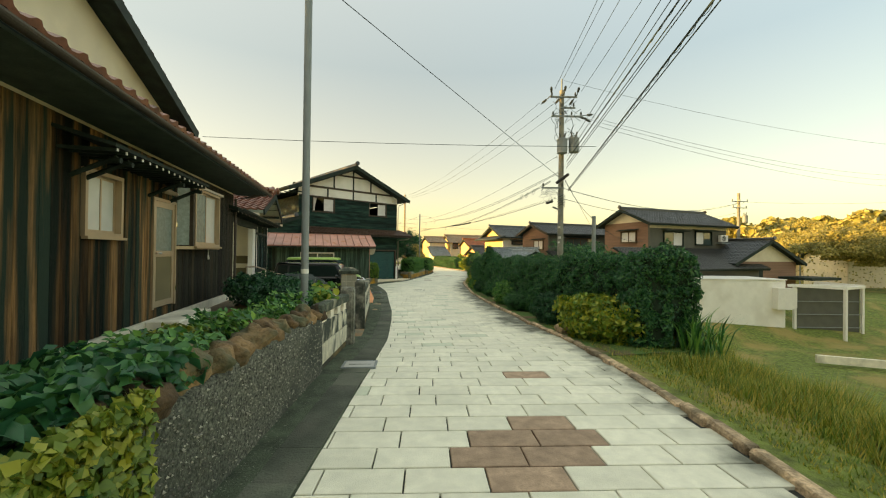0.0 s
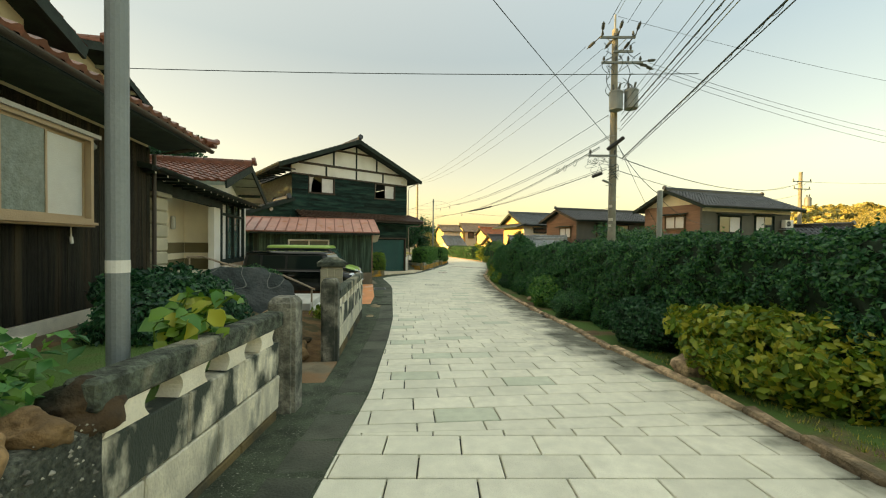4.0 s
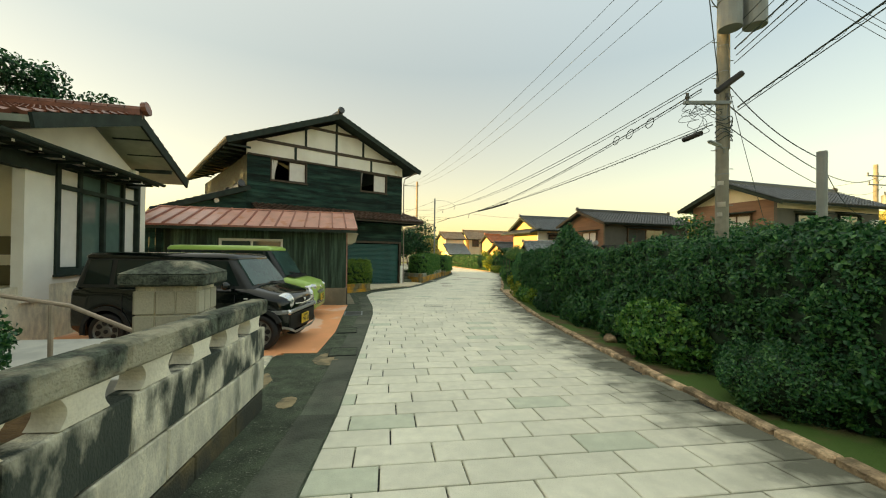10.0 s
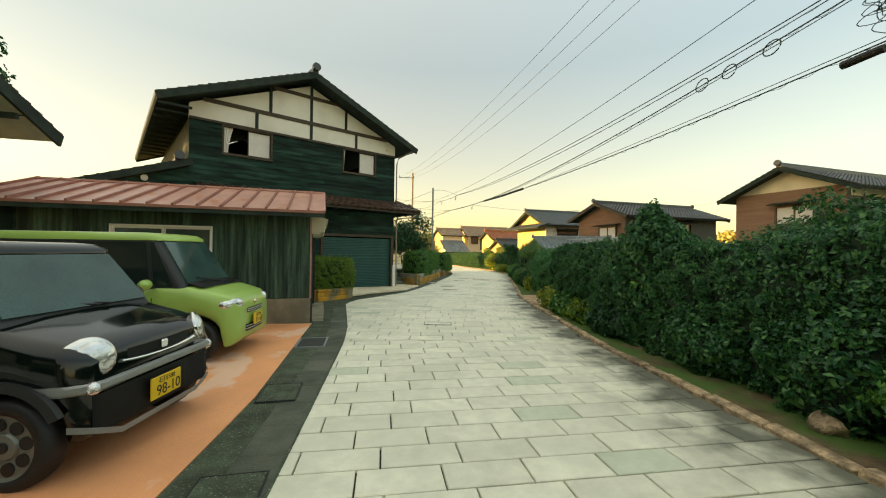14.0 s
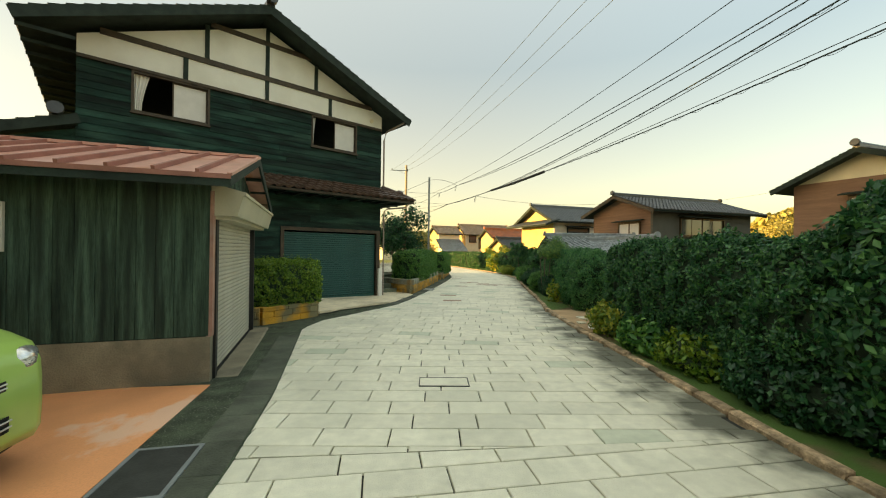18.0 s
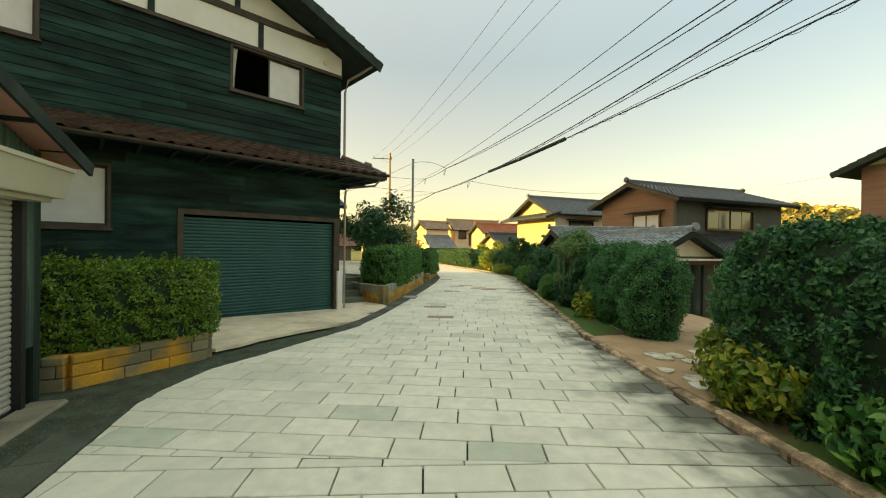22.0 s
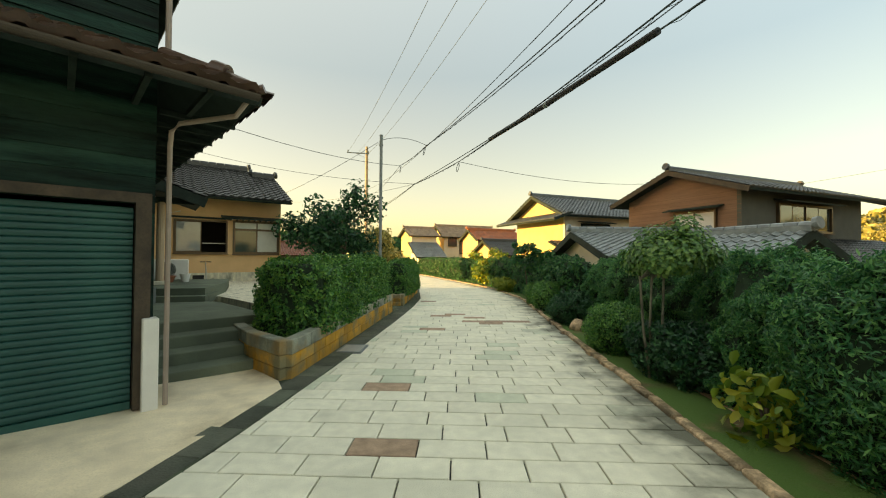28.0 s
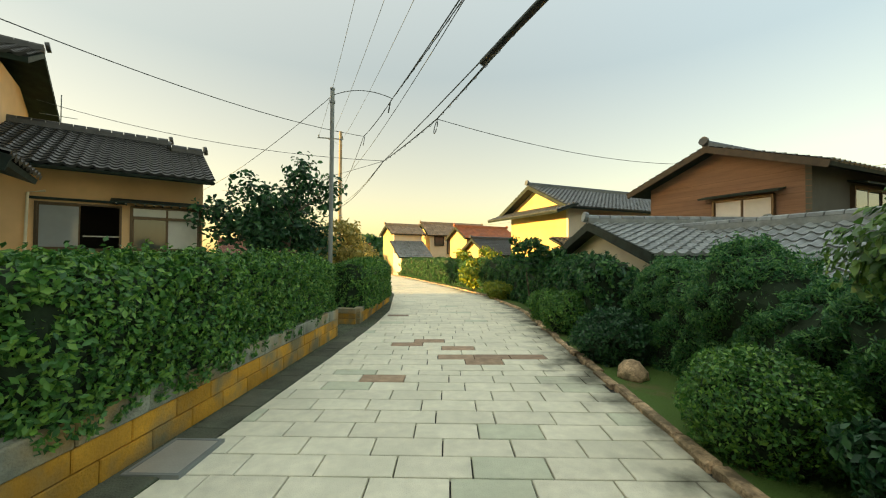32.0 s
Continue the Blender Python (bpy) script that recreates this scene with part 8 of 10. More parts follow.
broad_tree(7.72, 29.75, gz(29.75), ((0.0, 0.0, -0.12, 0.06), (0.08, 0.05, 0.06, 0.05), (0.14, -0.02, 0.30, 0.10)), (0.42, 0.16, 1.62), (0.50, 0.52, 0.54), 0.048, 9000, 21, "small broad-leaved tree with several pale stems")
small_tree(10.6, 39.4, gz(39.4), 1.9, 0.5, L_HEDGE, "slender small tree beside the hedge", 22, n=1500, low=0.6, leaf=0.08)
small_tree(3.0, 41.5, gz(41) - 0.2, 3.6, 1.45, L_DARK, "dark garden tree with upright shoots behind the hedge", 23, leaf=0.09, n=7000, trunk=0.08, upright=0.35, low=0.45)
small_tree(5.0, 46.5, gz(46), 2.6, 1.2, L_TREE, "yellow-green garden tree behind the hedge", 24, leaf=0.10, n=3000, trunk=0.05)
small_tree(6.5, 52.0, gz(52), 2.2, 1.2, L_TREE, "yellow-green garden tree by the bend", 25, leaf=0.11, n=2500, trunk=0.05)
small_tree(10.5, 18.4, -0.8, 2.35, 1.3, L_HEDGE, "leafy green tree behind the hedge and the utility pole", 26, leaf=0.058, n=11000, trunk=0.06)
small_tree(12.6, 21.0, -1.0, 2.7, 1.3, L_HEDGE, "leafy green tree behind the hedge", 27, leaf=0.058, n=9000, trunk=0.06)
small_tree(11.6, 47.5, gz(47), 1.9, 0.9, L_YELLOW, "sunlit yellow-green bush at the bend", 28, leaf=0.10, n=2500, low=0.1)
# the last four stand out of view, added to block low sun
for i, (x, y, h, r) in enumerate(((-14.6, 22.6, 8.4, 1.5), (-18.5, 25.0, 9.0, 2.4), (-20, 24, 9.0, 2.6), (-20, 16, 11.0, 2.6), (-25, 25, 10.0, 2.6), (-18, 10, 9.0, 2.6))):
    small_tree(x, y, 0.2, h, r, L_DARK, "tall dark evergreen behind the houses, screening low sun", 30 + i, leaf=0.07, n=26000, trunk=0.16, stems=3, squash=0.32, low=0.3)



# out of view; added to keep low sun off the gable house's side
for i in range(5):
    small_tree(-40 - (i % 2), 29.5 + 2.2 * i, 0.2, 11.5 - (i % 3) * 0.5, 2.6, L_DARK, "unseen tall dark evergreen blocking sun from the gable house", 130 + i, leaf=0.15, n=8000, trunk=0.16, stems=3, squash=0.32, low=0.15)
# placed against sun patches on the hedge; the third is unseen and added
for i, (x, y, h, r) in enumerate(((-9.2, 20.2, 5.4, 1.5), (-9.6, 22.8, 6.2, 1.6), (-11.5, 12.0, 6.4, 1.7))):
    small_tree(x, y, -0.4, h, r, L_DARK, "dense dark evergreen behind the drive and houses, blocking low sun", 50 + i, leaf=0.07, n=15000, trunk=0.12, stems=3, squash=0.6, low=0.08)


# never in view; these trees are added to shade the utility pole
for i, (x, y) in enumerate(((-24.0, 17.0), (-25.0, 20.5), (-24.0, 24.0), (-26.0, 27.5))):
    small_tree(x, y, 0.5, 14.5, 3.2, L_DARK, "unseen tall dark evergreen added to shade the utility pole", 70 + i, leaf=0.16, n=9000, trunk=0.2, stems=3, squash=0.5, low=0.15)


def wood(name, x0, x1, y0, y1, z, h0, h1, n, material, label, seed, r0=2.0, r1=3.6, leaf=0.36, per=800):
    """A far wood: crowns of leaf clumps with an uneven outline."""
    rng = np.random.default_rng(seed)
    P, N = [], []
    for i in range(n):
        cx, cy = rng.uniform(x0, x1), rng.uniform(y0, y1)
        top, r = rng.uniform(h0, h1), rng.uniform(r0, r1)
        for k in range(5):
            o = rng.normal(0, 0.45, 3) * r
            rr = r * rng.uniform(0.4, 0.75)
            m = per // 5
            d = rng.normal(0, 1, (m, 3))
            d /= np.linalg.norm(d, axis=1)[:, None]
            d[:, 2] = np.abs(d[:, 2]) * 0.9 + d[:, 2] * 0.1
            c = np.array([cx + o[0], cy + o[1], z(cx, cy) + top - r * 0.6 + o[2] * 0.5])
            P.append(c + d * rr * rng.uniform(0.75, 1.05, (m, 1)) * np.array([[1, 1, 0.8]]))
            N.append(d)
        m = 90
        d = rng.normal(0, 0.5, (m, 3))
        P.append(np.stack([cx + d[:, 0] * r, cy + d[:, 1] * r, z(cx, cy) + rng.uniform(0, top, m)], 1))
        N.append(d)
    ob = leaf_mesh(name, np.concatenate(P), np.concatenate(N), leaf, material, None, seed=seed, jitter=0.5, aspect=1.4)
    tagged(ob, label, "trees", kind="stuff")
    return ob


wood("woodland", 52, 100, 30, 62, lambda x, y: -3.5 + 0.05 * (x - 45), 5.5, 8.5, 60, L_TREE, "wooded slope of golden-green trees beyond the houses", 61, leaf=0.16, per=3600)
wood("woodland", 90, 190, 70, 130, lambda x, y: -3 + 0.06 * (x - 80), 9, 14, 60, L_TREE, "wooded ridge of golden-green trees far off", 62, 4, 7, leaf=1.1)
wood("woodland", 40, 58, 28, 34, lambda x, y: -3.5, 5.5, 9.0, 8, L_TREE, "tall golden-green trees behind the houses", 65, 2.0, 3.0, leaf=0.13, per=4500)
wood("woodland", -40, 30, 190, 240, lambda x, y: -1, 7, 12, 34, L_HEDGE, "dark wooded hill at the end of the lane", 63, 5, 8, leaf=1.3)
wood("woodland", 30, 46, 66, 84, lambda x, y: -3, 5, 7.5, 12, L_TREE, "golden-green trees behind the far houses", 64)


def garden_plants():
    # creepers and leafy plants on the raised bed
    for i, (x, y, a, b, h, mt, lf, lab, de) in enumerate((
            (-1.55, 1.5, 0.45, 0.8, 0.2, L_HEDGE, 0.045, "leafy creeping plant on the garden wall", 2200),
            (-1.9, 2.9, 0.6, 0.9, 0.17, L_HEDGE, 0.048, "leafy creeping plant in the raised bed", 2000),
            (-1.75, 4.3, 0.5, 0.8, 0.13, L_YELLOW2, 0.045, "leafy plant with green and yellow leaves in the raised bed", 1800),
            (-2.5, 4.9, 0.4, 0.5, 0.16, L_HEDGE, 0.07, "leafy plant at the foot of the house", 700),
            (-1.65, 8.0, 0.62, 0.62, 0.36, L_DARK, 0.03, "round dark clipped shrub in the garden", 3800),
            (-2.55, 9.35, 0.55, 0.62, 0.30, L_DARK, 0.05, "broad dark shrub beside the boulder", 1500),
            (-1.95, 9.55, 0.22, 0.2, 0.14, L_HEDGE, 0.06, "small leafy weed in front of the boulder", 500),
            (-2.15, 12.0, 0.5, 0.5, 0.5, L_HEDGE, 0.024, "round green shrub beside the entrance steps", 4200),
            (-0.85, 12.0, 0.2, 0.2, 0.12, L_YELLOW, 0.06, "small leafy weed behind the wall", 300))):
        z = (0.40 if x > wall_pt(min(y, 7.3)).x - 1.1 else 0.16) if y < 8.5 else bed_z(x, y) - 0.02 if x > -2.6 else -0.2
        shrub("shrub", x, y, z, a, b, h, de, lf, mt, lab, seed=100 + i, lump=0.3, core=h > 0.3)
    # vine hanging over the retaining wall
    rng = np.random.default_rng(77)
    n = 5200
    y = rng.uniform(0.2, 1.95, n)
    t = rng.random(n) ** 1.3
    reach = np.clip(1.0 - 0.30 * (y - 0.6), 0.0, 1.0) * 0.75
    x = np.array([wall_pt(v).x for v in y]) + 0.03 + rng.uniform(0, 0.10, n)
    z = 0.86 - t * reach * 1.1
    keep = (t * reach < 0.85)
    ob = leaf_mesh("vine", np.stack([x, y, z], 1)[keep], np.tile(np.array([[1.0, 0, 0.5]]), (int(keep.sum()), 1)), 0.042, L_YELLOW2, None, seed=5, jitter=0.6, aspect=1.3)
    tagged(ob, "yellow-green vine hanging over the garden wall", "vine")
    n = 2600
    y = rng.uniform(0.2, 2.6, n)
    x = np.array([wall_pt(v).x for v in y]) - rng.uniform(0.0, 0.5, n)
    ob = leaf_mesh("vine", np.stack([x, y, 0.72 + rng.uniform(0, 0.22, n)], 1), np.tile(np.array([[0.3, 0, 1.0]]), (n, 1)), 0.07, L_HEDGE, None, seed=6, jitter=0.6, aspect=1.4)
    tagged(ob, "green vine covering the top of the garden wall", "vine")


def creeper():
    """Leaves that grow between the boulders along the wall's top."""
    rng = np.random.default_rng(31)
    n = 3400
    y = rng.uniform(0.3, 5.6, n)
    c = (np.sin(y * 5.1) + np.sin(y * 2.3 + 1)) > -0.3
    y = y[c]
    n = len(y)
    x = np.array([wall_pt(v).x for v in y]) - 0.20 - 0.55 * rng.random(n)
    z = 0.66 + 0.22 * rng.random(n) + 0.07 * np.sin(y * 7)
    ob = leaf_mesh("creeper", np.stack([x, y, z], 1), np.tile(np.array([[0.5, 0, 1.0]]), (n, 1)), 0.05, L_HEDGE2, None, seed=8, jitter=0.6, aspect=1.7)
    tagged(ob, "green leafy creeper growing between the boulders", "creeper")


def wall_plant():
    """Broad oval leaves on stems, leaning over the wall's coping."""
    p = empty("plant", pose(-0.86, 6.42, 0.42), "green and yellow broad-leaved plant leaning over the garden wall", "plant")
    rr = random.Random(61)
    P, N = [], []
    for i in range(26):
        a = rr.uniform(0, 6.28)
        tip = Vector((0.20 + 0.24 * math.cos(a) * rr.random(), 0.42 * math.sin(a) * rr.uniform(0.2, 1), rr.uniform(0.30, 0.58)))
        root = Vector((rr.uniform(-0.08, 0.05), tip.y * 0.5, 0))
        mid = root.lerp(tip, 0.6) + Vector((-0.05, 0, 0.10))
        part("stem", tubes(((root, mid, tip), 0.006), n=5), L_CLIP, p)
        for q, k in ((tip, 1.0), (mid.lerp(tip, 0.5), 0.8), (mid, 0.7)):
            P.append(tuple(q + Vector((rr.uniform(-0.05, 0.05), rr.uniform(-0.05, 0.05), 0))))
            N.append((0.6 + 0.3 * math.cos(a), 0.5 * math.sin(a) - 0.4, 0.8))
    lv = leaf_mesh("leaves", np.array(P), np.array(N), 0.095, L_BROAD, p, seed=9, jitter=0.45, aspect=1.35)
    lv["kind"] = "stuff"


L_BROAD = leaf_mat("broad_leaf", (0.05, 0.19, 0.025), (0.11, 0.27, 0.03), (0.42, 0.42, 0.04))
wall_plant()
L_YELLOW2 = leaf_mat("vine_leaf", (0.06, 0.13, 0.016), (0.17, 0.24, 0.03), (0.36, 0.36, 0.045))
garden_plants()
creeper()
rng_r = random.Random(40)


def split_rock(x, y, z, sx, sy, sz, yaw, label):
    """An angular rock: planes cut from a ball, with rough faces and pale quartz veins."""
    bm = bmesh.new()
    bmesh.ops.create_icosphere(bm, subdivisions=5, radius=1)
    rr = random.Random(19)
    cuts = [(Vector((rr.uniform(-1, 1), rr.uniform(-1, 1), rr.uniform(-0.3, 1))).normalized(), rr.uniform(0.55, 0.8)) for _ in range(11)]
    for v in bm.verts:
        c = v.co.normalized()
        r = min([1.0] + [d / max(0.05, c.dot(n)) for n, d in cuts if c.dot(n) > 0.05])
        r *= 1 + 0.05 * noise.noise(c * 4) + 0.025 * noise.noise(c * 11)
        v.co = Vector((c.x * sx, c.y * sy, c.z * sz)) * r
    ob = part("boulder", bm, M_VEIN)
    ob.matrix_basis = pose(x, y, z, 0, 0, yaw)
    return tagged(ob, label, "boulder")


def vein_rock():
    m = mat("veined_rock", (0.030, 0.043, 0.041), 0.75, vary=0.5, scale=5, fine=30, bump=0.8, stain=(0.075, 0.085, 0.08), stain_scale=2.2, stain_amount=0.7)
    t = m.node_tree
    b = t.nodes["Principled BSDF"]
    src = b.inputs["Base Color"].links[0].from_socket
    n = t.nodes.new("ShaderNodeTexNoise")
    n.inputs["Scale"].default_value, n.inputs["Detail"].default_value = 1.1, 1.5
    t.links.new(t.nodes.new("ShaderNodeTexCoord").outputs["Object"], n.inputs["Vector"])
    r = t.nodes.new("ShaderNodeValToRGB")
    e = r.color_ramp.elements
    e[0].position, e[0].color, e[1].position, e[1].color = 0.496, (0, 0, 0, 1), 0.504, (0, 0, 0, 1)
    e.new(0.5).color = (1, 1, 1, 1)
    t.links.new(n.outputs["Fac"], r.inputs[0])
    x = t.nodes.new("ShaderNodeMix")
    x.data_type = "RGBA"
    x.inputs[7].default_value = (0.24, 0.25, 0.22, 1)
    t.links.new(r.outputs[0], x.inputs[0])
    t.links.new(src, x.inputs[6])
    t.links.new(x.outputs[2], b.inputs["Base Color"])
    return m


M_VEIN = vein_rock()
split_rock(-1.98, 10.45, 0.27, 0.98, 0.55, 0.76, 12, "large blue-grey garden boulder with white veins")
boulder("boulder", -1.28, 10.5, 0.02, 0.27, 0.3, 0.36, M_ROCK_G, 8, "smaller blue-grey garden boulder beside the large veined one", rough=0.4, cuts=3)
for i in range(74):
    x, y = -0.72 - 1.3 * rng_r.random() ** 1.2, 7.6 + 2.4 * rng_r.random()
    r = 0.05 + 0.14 * rng_r.random() ** 1.3
    boulder("boulder", x, y, bed_z(x, y) + r * 0.35, r * 1.25, r * 1.1, r * 0.8, M_ROCK, i * 2.7, "rounded brown garden stone", cuts=2 if r > 0.14 else 1, group="garden stones", yaw=rng_r.uniform(0, 180))


def grass():
    """Blades on the bank at the right of the lane."""
    rng = np.random.default_rng(9)
    n = 170000
    y = rng.uniform(-1.5, 9.0, n)
    x = np.array([rx(v) for v in y]) + 0.18 + rng.random(n) ** 0.8 * 6.5
    z = np.array([ground_z(a, b) for a, b in zip(x, y)])
    d = x - np.array([rx(v) for v in y])
    tall = clump(np.stack([x, y, z * 0], 1), 1.3, 4)
    h = (0.05 + (0.24 + 0.14 * tall) * np.clip((d - 0.8) / 1.4, 0, 1)) * rng.uniform(0.4, 1.5, n)
    a = rng.uniform(0, 2 * np.pi, n)
    w = 0.005 + 0.006 * rng.random(n)
    lean = h[:, None] * 0.5 * np.stack([np.cos(a + 1.3), np.sin(a + 1.3), np.zeros(n)], 1)
    base = np.stack([x, y, z - 0.01], 1)
    side = np.stack([np.cos(a), np.sin(a), np.zeros(n)], 1) * w[:, None]
    tip = base + lean + np.stack([np.zeros(n), np.zeros(n), h], 1)
    v = np.stack([base - side, base + side, tip], 1).reshape(-1, 3)
    f = np.arange(3 * n).reshape(-1, 3)
    me = bpy.data.meshes.new("grass")
    me.from_pydata(v.tolist(), [], f.tolist())
    me.materials.append(L_GRASS)
    tagged(new("grass", me), "rough yellow-green grass on the bank", "grass", kind="stuff")
    # sword-leaved clump at the hedge's end
    c = empty("iris_clump", pose(5.6, 5.85, gz(6) - 0.14), "clump of long sword-shaped green leaves", "plant")
    rr = random.Random(3)
    bm = bmesh.new()
    for i in range(110):
        a, l = rr.uniform(0, 6.28), rr.uniform(0.45, 0.95)
        p = Vector((rr.uniform(-0.35, 0.35), rr.uniform(-0.3, 0.3), 0))
        o = Vector((math.cos(a), math.sin(a), 0))
        s = Vector((-o.y, o.x, 0)) * 0.016
        q = p + o * l * 0.25 + Vector((0, 0, l * 0.7))
        e = p + o * l * 0.55 + Vector((0, 0, l * 0.95))
        vs = [bm.verts.new(k) for k in (p - s, p + s, q + s, q - s, e)]
        bm.faces.new(vs[:4])
        bm.faces.new((vs[3], vs[2], vs[4]))
    ob = part("foliage", bm, L_HEDGE2, c)
    ob["kind"] = "stuff"


grass()

for i, (x, y, r) in enumerate(((4.2, 8.0, 0.17), (5.05, 15.5, 0.13), (8.75, 33.15, 0.17))):
    boulder("boulder", x, y, gz(y) + r * 0.4, r * 1.1, r * 1.2, r, M_KERB, i * 3.3 + 1, "rounded brown stone beside the kerb", group="stones by the kerb")

# ---- poles and wires ----
def insulator(parent, x, y, z, s=1.0):
    bm = bmesh.new()
    tube(bm, ((x, y, z), (x, y, z + 0.07 * s)), 0.03 * s, 8)
    tube(bm, ((x, y, z + 0.07 * s), (x, y, z + 0.11 * s)), 0.05 * s, 8)
    tube(bm, ((x, y, z + 0.11 * s), (x, y, z + 0.18 * s)), 0.035 * s, 8)
    return part("insulator", bm, M_PLASTIC2, parent)


M_PLASTIC2 = mat("dark_porcelain", (0.06, 0.07, 0.065), 0.35, vary=0.1)


def big_pole(x, y, z0, z1, yaw, label, arms, transformers=(), r0=0.19, r1=0.115, steps=True, material=None, bands=(3.4, 5.0, 6.6)):
    p = empty("utility_pole", at(x, y, yaw), label, "utility pole")
    bm = bmesh.new()
    tube(bm, ((0, 0, z0), (0, 0, z0 + (z1 - z0) * 0.5), (0, 0, z1)), r0, 16, r1)
    part("shaft", bm, material or M_POLE_C, p, smooth=False)
    for z, a, b, ins in arms:
        part("crossarm", boxes((a, b, -0.16, -0.09, z - 0.035, z + 0.035)), M_STEEL, p)
        for i in range(ins):
            insulator(p, a + 0.08 + (b - a - 0.16) * i / max(1, ins - 1), -0.125, z + 0.035)
        part("arm_brace", tubes((((a * 0.6, -0.12, z), (0, -0.12, z - 0.4)), 0.012), (((b * 0.6, -0.12, z), (0, -0.12, z - 0.4)), 0.012)), M_STEEL, p)
    for tx, z in transformers:
        t = part("transformer", tubes((((tx, -0.33, z), (tx, -0.33, z + 0.66)), 0.23), (((tx, -0.33, z + 0.60), (tx, -0.33, z + 0.64)), 0.25), (((tx, -0.33, z + 0.66), (tx, -0.33, z + 0.70)), 0.17), n=18), M_STEEL, p)
        part("bushing", tubes((((tx - 0.08, -0.33, z + 0.66), (tx - 0.12, -0.33, z + 0.92)), 0.04), (((tx + 0.08, -0.33, z + 0.66), (tx + 0.15, -0.33, z + 0.95)), 0.04)), M_PLASTIC2, t)
    for i, z in enumerate([z0 + 2.6 + 0.42 * i for i in range(int((z1 - z0 - 3.2) / 0.42))] if steps else []):
        part("step_bolt", tubes((((-0.25 if i % 2 else 0.25, 0, z), (0, 0, z)), 0.009)), M_STEEL, p)
    for z in [z0 + q for q in bands if z0 + q < z1 - 0.1]:
        part("band", tubes((((0, 0, z), (0, 0, z + 0.08)), r0 * 0.92), n=14), M_STEEL, p)
    return p


pole1 = big_pole(8.72, 17.0, -1.2, 9.2, -10, "tall concrete utility pole with transformers, crossarms and many cables", ((8.86, -0.58, 0.68, 3), (8.35, -0.1, 0.6, 2), (7.95, -0.52, 0.95, 4), (4.57, -0.95, 0.1, 2)), ((-0.06, 6.15), (0.48, 6.2)), r0=0.150, r1=0.105, bands=())
part("pole_top", tubes((((0, 0, 9.2), (0, 0, 9.75)), 0.035)), M_STEEL, pole1)
part("splice_box", tubes((((-0.28, -0.22, 4.78), (0.28, -0.22, 5.2)), 0.07), n=8), M_BLACK, pole1)
rs = random.Random(77)
for x0, y0, z0, x1, y1, z1 in ((-0.55, -0.2, 8.9, -0.85, 0.5, 8.75), (0.0, -0.2, 8.95, -0.15, 0.6, 8.8), (0.62, -0.2, 8.9, 0.55, 0.6, 8.75), (-0.55, -0.2, 8.9, -0.75, -0.9, 9.0), (0.05, -0.2, 8.95, -0.1, -0.9, 9.05), (0.65, -0.2, 8.9, 0.5, -0.9, 9.0), (0.9, -0.1, 8.0, 1.5, 0.0, 8.1), (0.6, -0.1, 7.95, 1.25, 0.05, 7.9), (0.9, -0.1, 7.9, 1.4, 0.0, 7.75)):
    a, b = Vector((x0, y0, z0)), Vector((x1, y1, z1))
    part("strain_insulator", tubes(((a, a.lerp(b, 0.55)), 0.02), ((a.lerp(b, 0.5), a.lerp(b, 0.85)), 0.055), ((a.lerp(b, 0.8), b), 0.018), n=8), M_PLASTIC2, pole1)
for i in range(14):
    x, z, w, h = rs.uniform(-0.5, 0.85), rs.uniform(7.0, 8.7), rs.uniform(0.1, 0.35), rs.uniform(0.25, 0.6)
    part("jumper", tubes(([(x + w * math.sin(t) * (1 if i % 2 else -1), -0.2, z - h * t / 3.1) for t in [k * 0.35 for k in range(10)]], 0.011)), M_CABLE, pole1)
for z in (6.5, 5.9, 5.3, 4.25, 4.19, 3.95, 3.90, 3.53, 2.93):
    part("clamp", tubes((((0, 0, z), (0, 0, z + 0.022)), 0.150 - 0.0043 * (z + 1.2) + 0.007), n=16), M_STEEL, pole1)


def wrapped_plate(parent, z0, z1, r, a0, a1, material, name="name_plate"):
    """A thin plate bent round a pole, between two angles in degrees."""
    bm = bmesh.new()
    loft(bm, [[(r * math.cos(radians(a)), r * math.sin(radians(a)), z) for a in [a0 + (a1 - a0) * k / 8 for k in range(9)]] for z in (z0, z1)], False)
    bmesh.ops.solidify(bm, geom=list(bm.faces), thickness=0.003)
    return part(name, bm, material, parent)


for z0, z1, a0, a1 in ((2.68, 2.78, 195, 250), (2.19, 2.30, 195, 265), (1.97, 2.06, 195, 240)):
    wrapped_plate(pole1, z0, z1, 0.150 - 0.0043 * (z0 + 1.2) + 0.006, a0, a1, M_WHITE)
part("conduit", tubes((((0.07, -0.135, 3.5), (0.07, -0.13, 5.2), (0.06, -0.12, 7.2)), 0.016)), M_POLE_C, pole1)
lamp_arm = part("street_lamp", tubes((((-0.05, -0.13, 3.42), (-0.08, -0.17, 3.50), (-0.14, -0.19, 3.54)), 0.018)), M_STEEL, pole1)
head = part("lamp_head", boxes((-0.24, 0.06, -0.05, 0.05, -0.03, 0.03), bevel=0.018), M_STEEL, lamp_arm)
head.matrix_basis = pose(-0.22, -0.20, 3.58, 0, 22, 0)
lens = part("lamp_lens", boxes((-0.20, 0.0, -0.035, 0.035, -0.036, -0.031)), M_FROST, lamp_arm)
lens.matrix_basis = pose(-0.22, -0.20, 3.58, 0, 22, 0)
